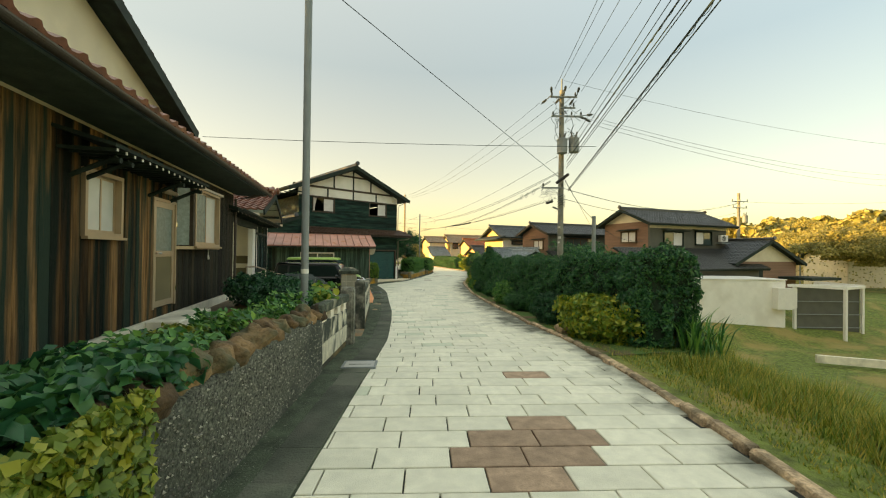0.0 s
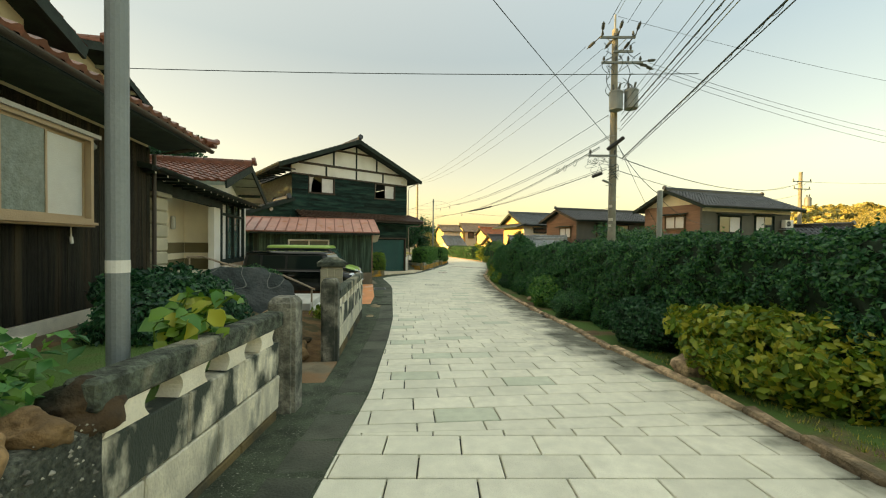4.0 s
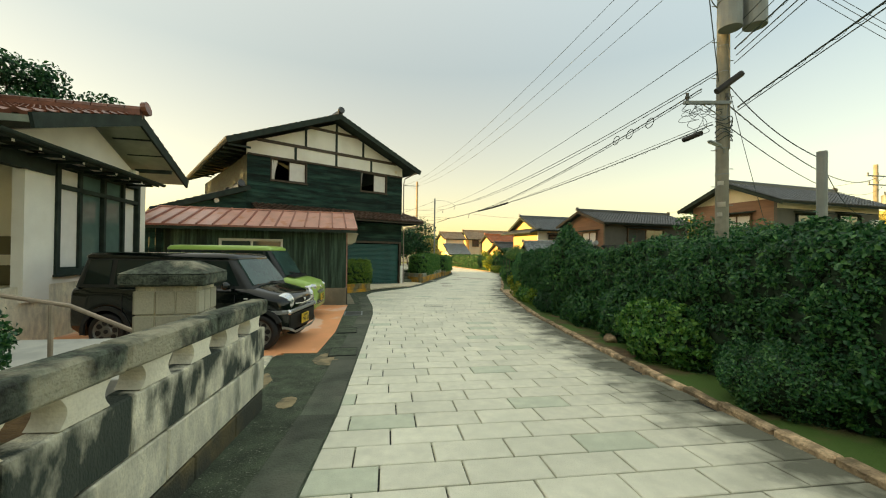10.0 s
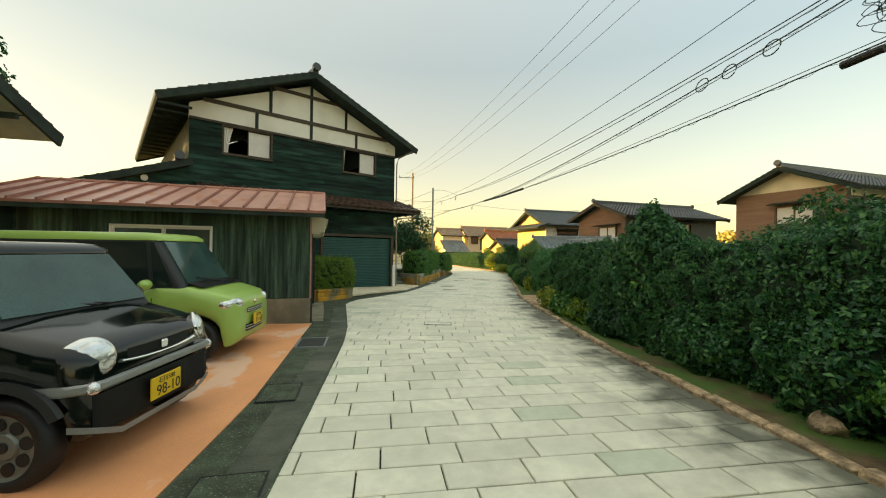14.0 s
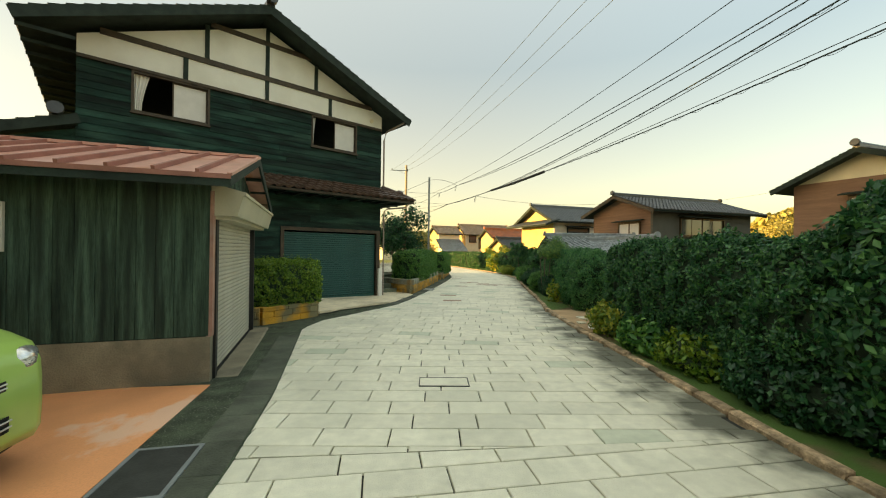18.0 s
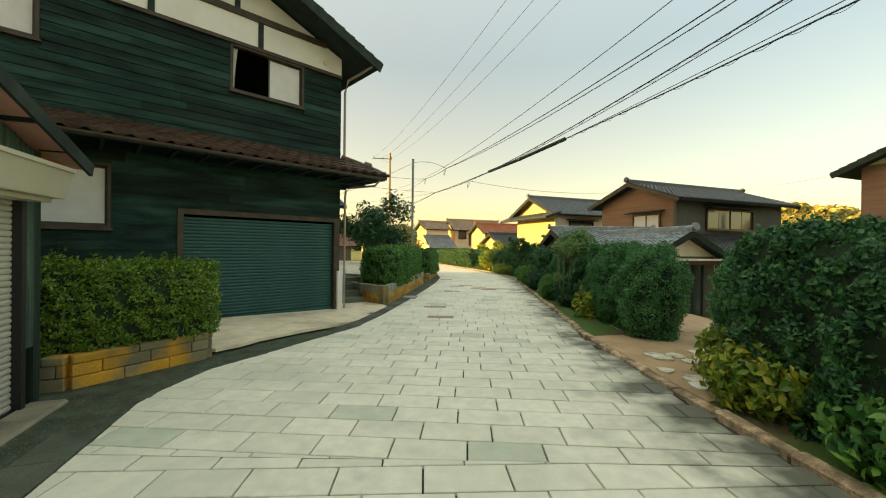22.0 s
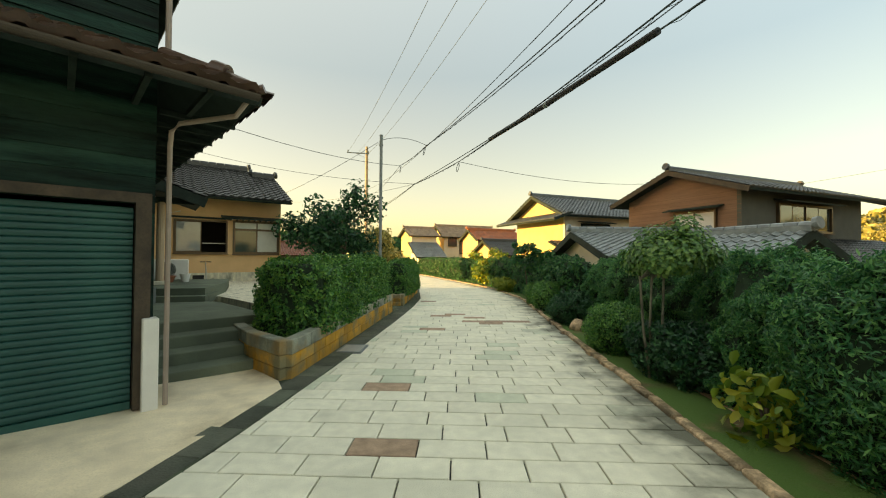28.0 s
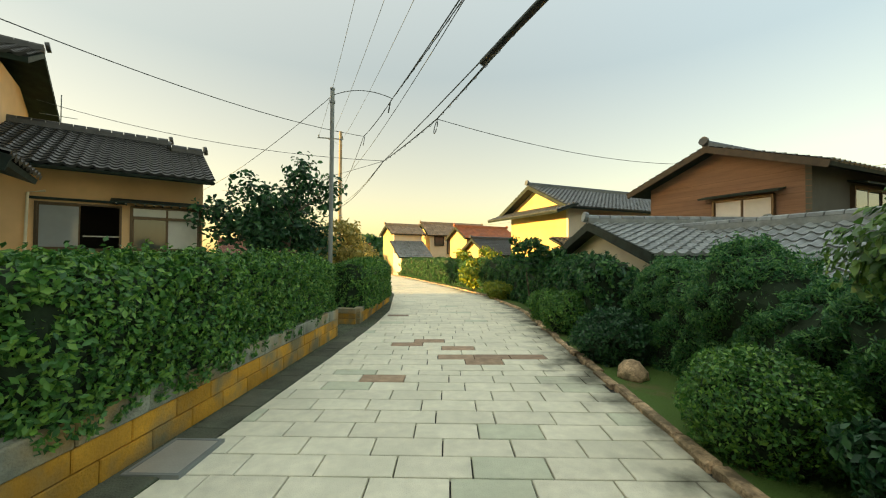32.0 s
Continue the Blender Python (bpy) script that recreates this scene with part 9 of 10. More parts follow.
for i in range(11):
    x, z, w, h = rs.uniform(-0.85, -0.2), rs.uniform(4.25, 4.6), rs.uniform(0.05, 0.22), rs.uniform(0.12, 0.42)
    part("jumper", tubes(([(x + w * math.sin(t) * (1 if i % 2 else -1), -0.14 + 0.1 * math.sin(t * 2), z - h * math.sin(t * 0.5)) for t in [k * 0.35 for k in range(18)]], 0.006), n=5), M_CABLE, pole1)
for i in range(6):
    z = 3.75 + 0.09 * i
    part("jumper", tubes(([(0.19 * math.cos(a), 0.19 * math.sin(a), z + 0.05 * math.sin(3 * a + i)) for a in [3.3 + 0.28 * k for k in range(12)]], 0.011), n=5), M_CABLE, pole1)
part("cable_loop", tubes(([(-0.1 - 0.25 * math.sin(t), -0.15, 7.9 - 0.35 * t) for t in [i * 0.4 for i in range(10)]], 0.012), ([(0.3 + 0.2 * math.sin(t), -0.15, 8.0 - 0.3 * t) for t in [i * 0.4 for i in range(9)]], 0.012)), M_CABLE, pole1)
big_pole(9.55, 15.55, -1.4, 3.15, 0, "short grey steel pole beside the utility pole", (), r0=0.085, r1=0.085, steps=False, material=M_STEEL)
big_pole(34.0, 31.0, -3.8, 7.4, 0, "far concrete utility pole with crossarms", ((6.6, -0.9, 0.9, 3), (6.0, -0.8, 0.8, 3)), ((0.35, 4.6),), r0=0.17, r1=0.12)
# pole concrete with warm sunlight put into its colour
M_SUNLIT_POLE = mat("sunlit_pole", (0.42, 0.33, 0.22), 0.85, vary=0.15, scale=5)
big_pole(4.66, 58.0, -1.2, 10.0, 0, "far concrete utility pole with one crossarm", ((9.4, -1.6, 0.2, 2),), r0=0.15, r1=0.11, material=M_SUNLIT_POLE)
steel3 = empty("steel_pole", at(4.7, 39.25, 0), "slim grey steel pole carrying cables", "pole")
part("shaft", tubes((((0, 0, -0.9), (0, 0, 5.25)), 0.055), n=12), M_STEEL, steel3)
part("pole_cap", tubes((((0, 0, 5.25), (0, 0, 5.29)), 0.065), n=12), M_STEEL, steel3)
part("guy_ring", tubes((((0, 0, 4.9), (0, 0, 4.96)), 0.075), n=12), M_STEEL, steel3)
lp = empty("steel_pole", at(-1.0, 6.1, 0), "tall slim grey-blue steel pole in the garden", "pole")
part("shaft", tubes((((0, 0, 0.3), (0, 0, 9.5)), 0.055), n=16), M_STEEL, lp)
part("pole_sticker", tubes((((0, 0, 1.15), (0, 0, 1.22)), 0.057), n=16), M_WHITE, lp)


def wire(a, b, sag, r=0.012, n=26, name="cable", twist=0.0, group="overhead cables", label="thin dark overhead cable"):
    a, b = Vector(a), Vector(b)
    c = empty(name, Matrix(), label, "cable", group)
    pts = [a.lerp(b, i / n) - Vector((0, 0, sag * 4 * (i / n) * (1 - i / n))) for i in range(n + 1)]
    bm = bmesh.new()
    tube(bm, pts, r * 0.8, 5)
    part("strand", bm, M_CABLE, c)
    if twist:
        m = n * 18
        bm = bmesh.new()
        tp = []
        for i in range(m + 1):
            t = i / m
            q = a.lerp(b, t) - Vector((0, 0, sag * 4 * t * (1 - t)))
            ph = t * (b - a).length / 0.45 * 2 * math.pi
            tp.append(q + Vector((math.cos(ph) * twist, math.cos(ph) * twist * 0.3, math.sin(ph) * twist - twist)) * 0.7)
        tube(bm, tp, r * 0.26, 4)
        part("lashing", bm, M_CABLE, c)
    return c


P1 = Vector((8.72, 17.0, 0))
# along the lane, from behind the camera over the pole
B1 = Vector((-2.2, -22.0, 0))
for dx, z, zb in ((-0.75, 8.9, 9.2), (-0.05, 9.0, 9.2), (0.55, 8.9, 9.2), (0.05, 9.75, 9.9)):
    wire(P1 + Vector((dx, -0.8 if z < 9.5 else 0, z)), B1 + Vector((dx, 0, zb)), 0.4, 0.011)
for dx, z, zb, r in ((0.18, 6.3, 6.2, 0.011), (0.24, 6.1, 6.0, 0.011), (0.22, 5.85, 5.8, 0.02), (0.26, 5.7, 5.7, 0.014), (0.2, 5.5, 5.6, 0.012)):
    wire(P1 + Vector((dx, -0.1, z)), B1 + Vector((dx - 2.8, 0, zb)), 0.12, r, twist=0.025 if r > 0.018 else 0)
wire(P1 + Vector((0.3, -0.1, 4.5)), (-4.0, -16, 4.6), 0.08, 0.02, twist=0.035, label="thick lashed telephone cable")
wire(P1 + Vector((0.3, -0.1, 4.42)), (-4.0, -16, 4.5), 0.1, 0.012)
# ahead to the far pole
for dx, fx in ((-0.85, -1.6), (-0.15, -0.75), (0.55, 0.1)):
    wire(P1 + Vector((dx, 0.55, 8.78)), (4.6 + fx, 59.0, 9.6), 1.1, 0.010)
wire(P1 + Vector((-0.19, 0, 6.09)), (4.66, 59.0, 6.6), 1.25, 0.011)
E3 = Vector((4.7, 39.25, 0))
J5B, J5, J6 = Vector((6.11, 37.92, 4.64)), Vector((5.59, 41.15, 4.67)), Vector((6.24, 41.32, 3.98))
SN, SF, DROP = Vector((7.5, 29.36, 3.80)), Vector((7.05, 34.3, 3.86)), Vector((7.01, 37.13, 3.97))
wire(P1 + Vector((-0.14, 0, 5.34)), J5B, 0.42, 0.014)
wire(P1 + Vector((-0.14, 0, 5.28)), J5B, 0.50, 0.011, twist=0.012)
wire(J5B, J5, 0.06, 0.014, n=8)
wire(J5, (4.66, 59.0, 6.0), 0.3, 0.012)
wire(P1 + Vector((-0.54, 0, 4.9)), DROP, 0.36, 0.016, twist=0.03, label="thick lashed telephone cable")
wire(P1 + Vector((-0.54, 0, 4.84)), DROP, 0.40, 0.010)
wire(DROP, J6, 0.03, 0.018, n=8, twist=0.03)
wire(P1 + Vector((-0.25, 0, 4.1)), SN, 0.10, 0.016, n=14, twist=0.03, label="thick lashed telephone cable")
wire(P1 + Vector((-0.25, 0, 4.16)), SN, 0.05, 0.009, n=14)
wire(SN, J6, 0.05, 0.014, n=12)
wire(J6, (4.66, 59.0, 4.6), 0.25, 0.016, twist=0.025)
wire(J6 + Vector((0, 0, 0.02)), (4.66, 59.0, 4.9), 0.3, 0.011)
wire(E3 + Vector((0, 0, 5.1)), J5B, -0.16, 0.012, n=14)
closure = empty("cable_closure", Matrix(), "black cable closure hanging beside the utility pole", "closure")
part("closure_body", tubes((((8.43, 17.28, 3.98), (8.42, 17.34, 3.98), (8.39, 17.72, 3.955), (8.385, 17.78, 3.955)), 0.062), n=10), M_BLACK, closure)
for i, (cx, cy, cz) in enumerate(((8.05, 18.6, 4.78), (8.0, 19.4, 4.72), (7.95, 20.0, 4.70), (5.6, 41.1, 4.66), (6.05, 38.0, 4.62), (7.0, 37.2, 3.95))):
    lo = empty("cable_loop", Matrix(), "slack loop of dark cable under the line", "cable", "slack cable loops")
    part("strand", tubes(([(cx + 0.02 * math.cos(t), cy + 0.16 * math.sin(t), cz - 0.02 - 0.13 * (1 - math.cos(t))) for t in [k * 0.45 for k in range(15)]], 0.011)), M_CABLE, lo)
duct = empty("cable_duct", Matrix(), "black rubber sleeve round the telephone cable over the lane", "cable sleeve")
part("sleeve", tubes(((SN, SN.lerp(SF, 0.5) - Vector((0, 0, 0.03)), SF), 0.05), n=10), M_BLACK, duct)
part("sleeve_clip", tubes(((SN.lerp(SF, 0.49) - Vector((0, 0, 0.03)), SN.lerp(SF, 0.51) - Vector((0, 0, 0.03))), 0.058), n=10), M_STEEL, duct)
# service drops and cross cables
wire((6.55, 10.6, 4.72), (-5.0, 12.55, 4.83), 0.06, 0.010)
wire(P1 + Vector((-0.1, 0, 5.1)), (-14.0, -4.8, 8.8), 0.05, 0.012)
wire(P1 + Vector((0.15, 0, 4.58)), (34, 31, 6.5), 0.9, 0.016, twist=0.02)
wire(P1 + Vector((0.15, 0, 4.08)), (34, 31, 5.6), 0.8, 0.014)
for z, ze in ((8.1, 9.4), (7.95, 8.9), (7.75, 8.3)):
    wire(P1 + Vector((1.4, 0, z)), (53, 28, ze), 0.9, 0.010)
wire(P1 + Vector((0.1, 0, 9.7)), (53, 20, 9.6), 1.2, 0.008)
wire(P1 + Vector((0.15, 0, 5.05)), (9.55, 15.55, 3.0), 0.2, 0.013, n=14)
wire(P1 + Vector((0.1, 0, 5.2)), (12.8, 19.5, 1.6), 0.1, 0.009, n=10)
wire((9.55, 15.55, 2.9), (13.6, 17.6, 2.2), 0.3, 0.010, n=14)
wire((34, 31, 6.6), (60, 25, 7.8), 0.6, 0.012)
wire((34, 31, 6.4), (14.5, 90, 5.0), 1.0, 0.012)
wire(J5, (-0.25, 35.1, 4.3), 0.25, 0.011)
wire((-0.25, 35.1, 4.3), (-1.0, 34.55, 4.5), 0.02, 0.010, n=6)
wire(J6, (-4.3, 43.5, 5.7), 0.35, 0.010)
wire(J6, (-1.5, 52.0, 4.4), 0.3, 0.009)
wire(DROP, (16.49, 39.7, 4.18), 0.25, 0.010)
wire(E3 + Vector((0, 0, 5.1)), (-3.0, 52.0, 4.0), 0.3, 0.011)

# ---- the two parked cars ----
def paint(name, base, rough=0.18):
    m = mat(name, base, rough, vary=0.04, scale=2, fine=200, bump=0.0, spec=0.4)
    b = m.node_tree.nodes["Principled BSDF"]
    b.inputs["Coat Weight"].default_value, b.inputs["Coat Roughness"].default_value = 0.35, 0.04
    return m


M_CARBLACK = paint("black_green_car_paint", (0.003, 0.006, 0.005), 0.12)
M_CARGREEN = paint("lime_car_paint", (0.36, 0.55, 0.13), 0.3)
M_CARGLASS = mat("tinted_car_glass", (0.012, 0.022, 0.019), 0.04, vary=0.02, bump=0.0, spec=0.4)
# teal base and its mottling imitate reflections in the opaque glass
M_WINDSCREEN = mat("windscreen_glass", (0.040, 0.085, 0.076), 0.05, vary=0.35, scale=1.6, bump=0.0, spec=0.5)
M_PLASTIC = mat("black_car_plastic", (0.018, 0.02, 0.02), 0.5, vary=0.1)
M_SILVER = mat("silver_car_trim", (0.55, 0.56, 0.54), 0.35, metal=0.5, vary=0.05)
M_RIM = mat("grey_steel_wheel", (0.20, 0.21, 0.19), 0.4, metal=0.4, vary=0.1)
M_LENS = mat("headlight_lens", (0.78, 0.79, 0.75), 0.14, metal=0.75, vary=0.35, scale=9, fine=40, bump=0.25, spec=1.0)
M_PLATE_Y = mat("yellow_plate", (0.80, 0.52, 0.02), 0.4, vary=0.03, bump=0.0)
M_INK = mat("plate_ink", (0.015, 0.015, 0.012), 0.5, vary=0.0, bump=0.0)


def text_mesh(name, text, size, material, parent, m, extrude=0.001):
    cu = bpy.data.curves.new(name, "FONT")
    cu.body, cu.size, cu.extrude, cu.align_x, cu.align_y = text, size, extrude, "CENTER", "CENTER"
    tmp = new(name, cu)
    bpy.context.view_layer.update()
    me = bpy.data.meshes.new_from_object(tmp.evaluated_get(bpy.context.evaluated_depsgraph_get()))
    bpy.data.objects.remove(tmp)
    me.name = name
    me.materials.clear()
    me.materials.append(material)
    ob = new(name, me)
    ob.parent, ob.matrix_basis = parent, m
    return ob


def car(m, label, spec, body_mat, roof_mat, plate, small):
    c = empty("car", m, label, "car", "cars on the drive")
    L, W, wr = 3.39, 0.7375, 0.285
    xf, xr = spec["wheels"]
    # body below the windows, with open wheel arches
    top, width, low, nose = spec["top"], spec["width"], spec["low"], spec["nose"]
    bm = bmesh.new()
    xs = sorted({0.0, -0.015, -0.04, -0.08, -0.12, *[-0.05 * i for i in range(3, 68)], -3.37, -L}, reverse=True)
    rings = []
    for x in xs:
        w, zt, zb = interp(width, -x), interp(top, -x), interp(low, -x)
        for xw in (xf, xr):
            d = (wr + 0.055) ** 2 - (x - xw) ** 2
            if d > 0:
                zb = max(zb, wr + math.sqrt(d))
        zb = min(zb, zt - 0.1)
        crown = 0.03
        half = [(0.0, zb), (w * 0.55, zb), (w * 0.93, zb), (w * 0.985, zb + 0.04), (w, zb + 0.35 * (zt - zb)), (w * 0.995, zb + 0.65 * (zt - zb)), (w * 0.975, zt - 0.07), (w * 0.93, zt - 0.018), (w * 0.84, zt), (w * 0.45, zt + crown * 0.8), (0.0, zt + crown)]
        pts = [(x, y, z) for y, z in half] + [(x, -y, z) for y, z in half[-2:0:-1]]
        rings.append(pts)
    loft(bm, rings, True, True, True)
    bmesh.ops.recalc_face_normals(bm, faces=bm.faces)
    part("body", bm, body_mat, c, smooth=True)
    # cabin
    x0, x1, x2, x3, zb, zr, zt = spec["cabin"]          # rear foot, front foot, rear top, front top, belt, cant rail, roof
    bm = bmesh.new()
    loft(bm, [ring(x0, x1, 0.69, zb - 0.03, 0.10), ring(x0 + (x2 - x0) * 0.5, x1 + (x3 - x1) * 0.5, 0.643, (zb + zr) / 2, 0.11), ring(x2, x3, 0.60, zr, 0.12)], True, False, True)
    bmesh.ops.recalc_face_normals(bm, faces=bm.faces)
    part("cabin", bm, M_PLASTIC, c, smooth=False)
    bm = bmesh.new()
    loft(bm, [ring(x2 - 0.02, x3 + 0.03, 0.612, zr - 0.02, 0.12), ring(x2 - 0.02, x3 + 0.03, 0.612, zr + 0.02, 0.12), ring(x2 + 0.03, x3 - 0.05, 0.57, zt - 0.015, 0.12), ring(x2 + 0.12, x3 - 0.2, 0.42, zt, 0.1)], True, False, True)
    bmesh.ops.recalc_face_normals(bm, faces=bm.faces)
    part("roof", bm, roof_mat, c, smooth=True)

    def pane(name, quad, material, t=0.012):
        b = bmesh.new()
        q = [Vector(p) for p in quad]
        nrm = (q[1] - q[0]).cross(q[3] - q[0]).normalized()
        mid = sum(q, Vector()) / 4
        if nrm.dot(mid - Vector((-1.9, 0, 1.1))) < 0:
            nrm = -nrm
        a = [b.verts.new(p + nrm * t) for p in q]
        e = [b.verts.new(p - nrm * 0.02) for p in q]
        b.faces.new(a)
        b.faces.new(e[::-1])
        for i in range(4):
            b.faces.new((e[i], e[(i + 1) % 4], a[(i + 1) % 4], a[i]))
        bmesh.ops.recalc_face_normals(b, faces=b.faces)
        return part(name, b, material, c)

    def side(x, z, s):
        t = (z - zb + 0.03) / (zr - zb + 0.03)
        return (x, s * (0.69 - 0.09 * t + (0.0 if t < 0.5 else 0.0)), z)

    fz = lambda t: (x1 + (x3 - x1) * t, zb - 0.03 + (zr - zb + 0.03) * t)
    (xa, za), (xb, zz) = fz(0.10), fz(0.93)
    pane("windscreen", [(xa, -0.60, za), (xa, 0.60, za), (xb, 0.53, zz), (xb, -0.53, zz)], M_WINDSCREEN, 0.022)
    (xa, za), (xb, zz) = (x0 + (x2 - x0) * 0.2, zb + 0.08), (x0 + (x2 - x0) * 0.9, zr - 0.05)
    pane("rear_window", [(xa, -0.55, za), (xa, 0.55, za), (xb, 0.5, zz), (xb, -0.5, zz)], M_CARGLASS, 0.006)
    for s in (1, -1):
        zl, zh = zb + 0.02, zr - 0.045
        for a, b, a2, b2 in spec["glass"]:
            pane("side_window", [side(a, zl, s), side(b, zl, s), side(b2, zh, s), side(a2, zh, s)], M_CARGLASS, 0.008)
        # mirror, door seams, handle
        bm = bmesh.new()
        mx, mz = spec["mirror"]
        box(bm, mx - 0.09, mx + 0.03, s * 0.85 - 0.1, s * 0.85 + 0.1, mz - 0.06, mz + 0.07, bevel=0.045)
        bmesh.ops.bevel(bm, geom=list(bm.edges), offset=0.01, segments=1, affect="EDGES")
        mi = part("mirror", bm, spec["mirror_mat"], c, smooth=True)
        part("mirror_arm", boxes((mx - 0.05, mx + 0.0, min(s * 0.68, s * 0.78), max(s * 0.68, s * 0.78), mz - 0.05, mz - 0.01)), M_PLASTIC, mi)
        for dx in spec["doors"]:
            part("door_seam", boxes((dx - 0.004, dx + 0.004, s * W - 0.006, s * W + 0.0015, 0.36, zb - 0.12)), M_BLACK, c)
        part("door_handle", boxes((spec["doors"][1] + 0.1, spec["doors"][1] + 0.28, s * W - 0.015, s * W + 0.02, 0.80, 0.83), bevel=0.008), body_mat, c)
        # wheels
        for xw in (xf, xr):
            wh = empty("wheel", pose(xw, s * 0.655, wr), "black tyre on a grey steel wheel", "")
            wh.parent = c
            bm = bmesh.new()
            pr = [(wr - 0.085, -0.08), (wr - 0.02, -0.083), (wr - 0.004, -0.06), (wr, -0.03), (wr, 0.03), (wr - 0.004, 0.06), (wr - 0.02, 0.083), (wr - 0.085, 0.08)]
            loft(bm, [[(r * math.cos(2 * math.pi * i / 36), y, r * math.sin(2 * math.pi * i / 36)) for r, y in pr] for i in range(37)], True)
            bmesh.ops.remove_doubles(bm, verts=bm.verts, dist=1e-5)
            bmesh.ops.recalc_face_normals(bm, faces=bm.faces)
            part("tyre", bm, M_BLACK, wh, smooth=True)
            bm = bmesh.new()
            y0 = s * 0.062
            r0 = wr - 0.083
            out, mid, hub = [], [], []
            for i in range(40):
                a = 2 * math.pi * i / 40
                out.append((r0 * math.cos(a), y0 + s * 0.018, r0 * math.sin(a)))
                mid.append((r0 * 0.9 * math.cos(a), y0, r0 * 0.9 * math.sin(a)))
            loft(bm, [[(r0 * 1.02 * math.cos(2 * math.pi * i / 40), y0 - s * 0.03, r0 * 1.02 * math.sin(2 * math.pi * i / 40)) for i in range(40)], out, mid, [(0.42 * r0 * math.cos(2 * math.pi * i / 40), y0 - s * 0.012, 0.42 * r0 * math.sin(2 * math.pi * i / 40)) for i in range(40)],
                      [(0.36 * r0 * math.cos(2 * math.pi * i / 40), y0 + s * 0.004, 0.36 * r0 * math.sin(2 * math.pi * i / 40)) for i in range(40)]], True, False, True)
            bmesh.ops.recalc_face_normals(bm, faces=bm.faces)
            part("rim", bm, spec["rim"], wh, smooth=False)
            # solid black discs stand in for shade inside the rim's openings
            for i in range(8):
                a = 2 * math.pi * i / 8 + 0.2
                bm = bmesh.new()
                tube(bm, ((0.68 * r0 * math.cos(a), y0 - s * 0.02, 0.68 * r0 * math.sin(a)), (0.68 * r0 * math.cos(a), y0 + s * 0.0035, 0.68 * r0 * math.sin(a))), 0.041, 12)
                part("rim_hole", bm, M_BLACK, wh)
            bm = bmesh.new()
            tube(bm, ((0, y0 - s * 0.01, 0), (0, y0 + s * 0.016, 0)), 0.033, 14)
            part("hub_cap", bm, M_PLASTIC, wh)
            if spec["flares"]:
                a0 = 28 if xw == xf else -8
                bm = bmesh.new()
                loft(bm, [[((wr + r) * math.cos(a), s * y, (wr + r) * math.sin(a)) for r, y in ((0.05, 0.06), (0.05, 0.098), (0.11, 0.094), (0.115, 0.06))] for a in [radians(a0 + (188 - a0) * i / 24) for i in range(25)]], True, True, True)
                bmesh.ops.recalc_face_normals(bm, faces=bm.faces)
                ob = part("arch_flare", bm, M_PLASTIC, c, smooth=False)
                ob.location = (xw, s * 0.655, wr)
    # under floor
    part("underbody", boxes((-3.1, -0.3, -0.5, 0.5, 0.2, 0.34)), M_BLACK, c)
    # plate
    pz, px = spec["plate"]
    pl = part("number_plate", boxes((px - 0.005, px + 0.008, -0.165, 0.165, pz - 0.0825, pz + 0.0825), bevel=0.004), M_PLATE_Y, c, "yellow number plate with black figures")
    face = Matrix.Translation((px + 0.0095, 0, pz)) @ Matrix(((0, 0, 1, 0), (1, 0, 0, 0), (0, 1, 0, 0), (0, 0, 0, 1)))
    text_mesh("plate_number", plate, 0.115, M_INK, pl, face @ Matrix.Translation((0.02, -0.028, 0)))
    text_mesh("plate_region", small, 0.052, M_INK, pl, face @ Matrix.Translation((0.0, 0.048, 0)))
    return c


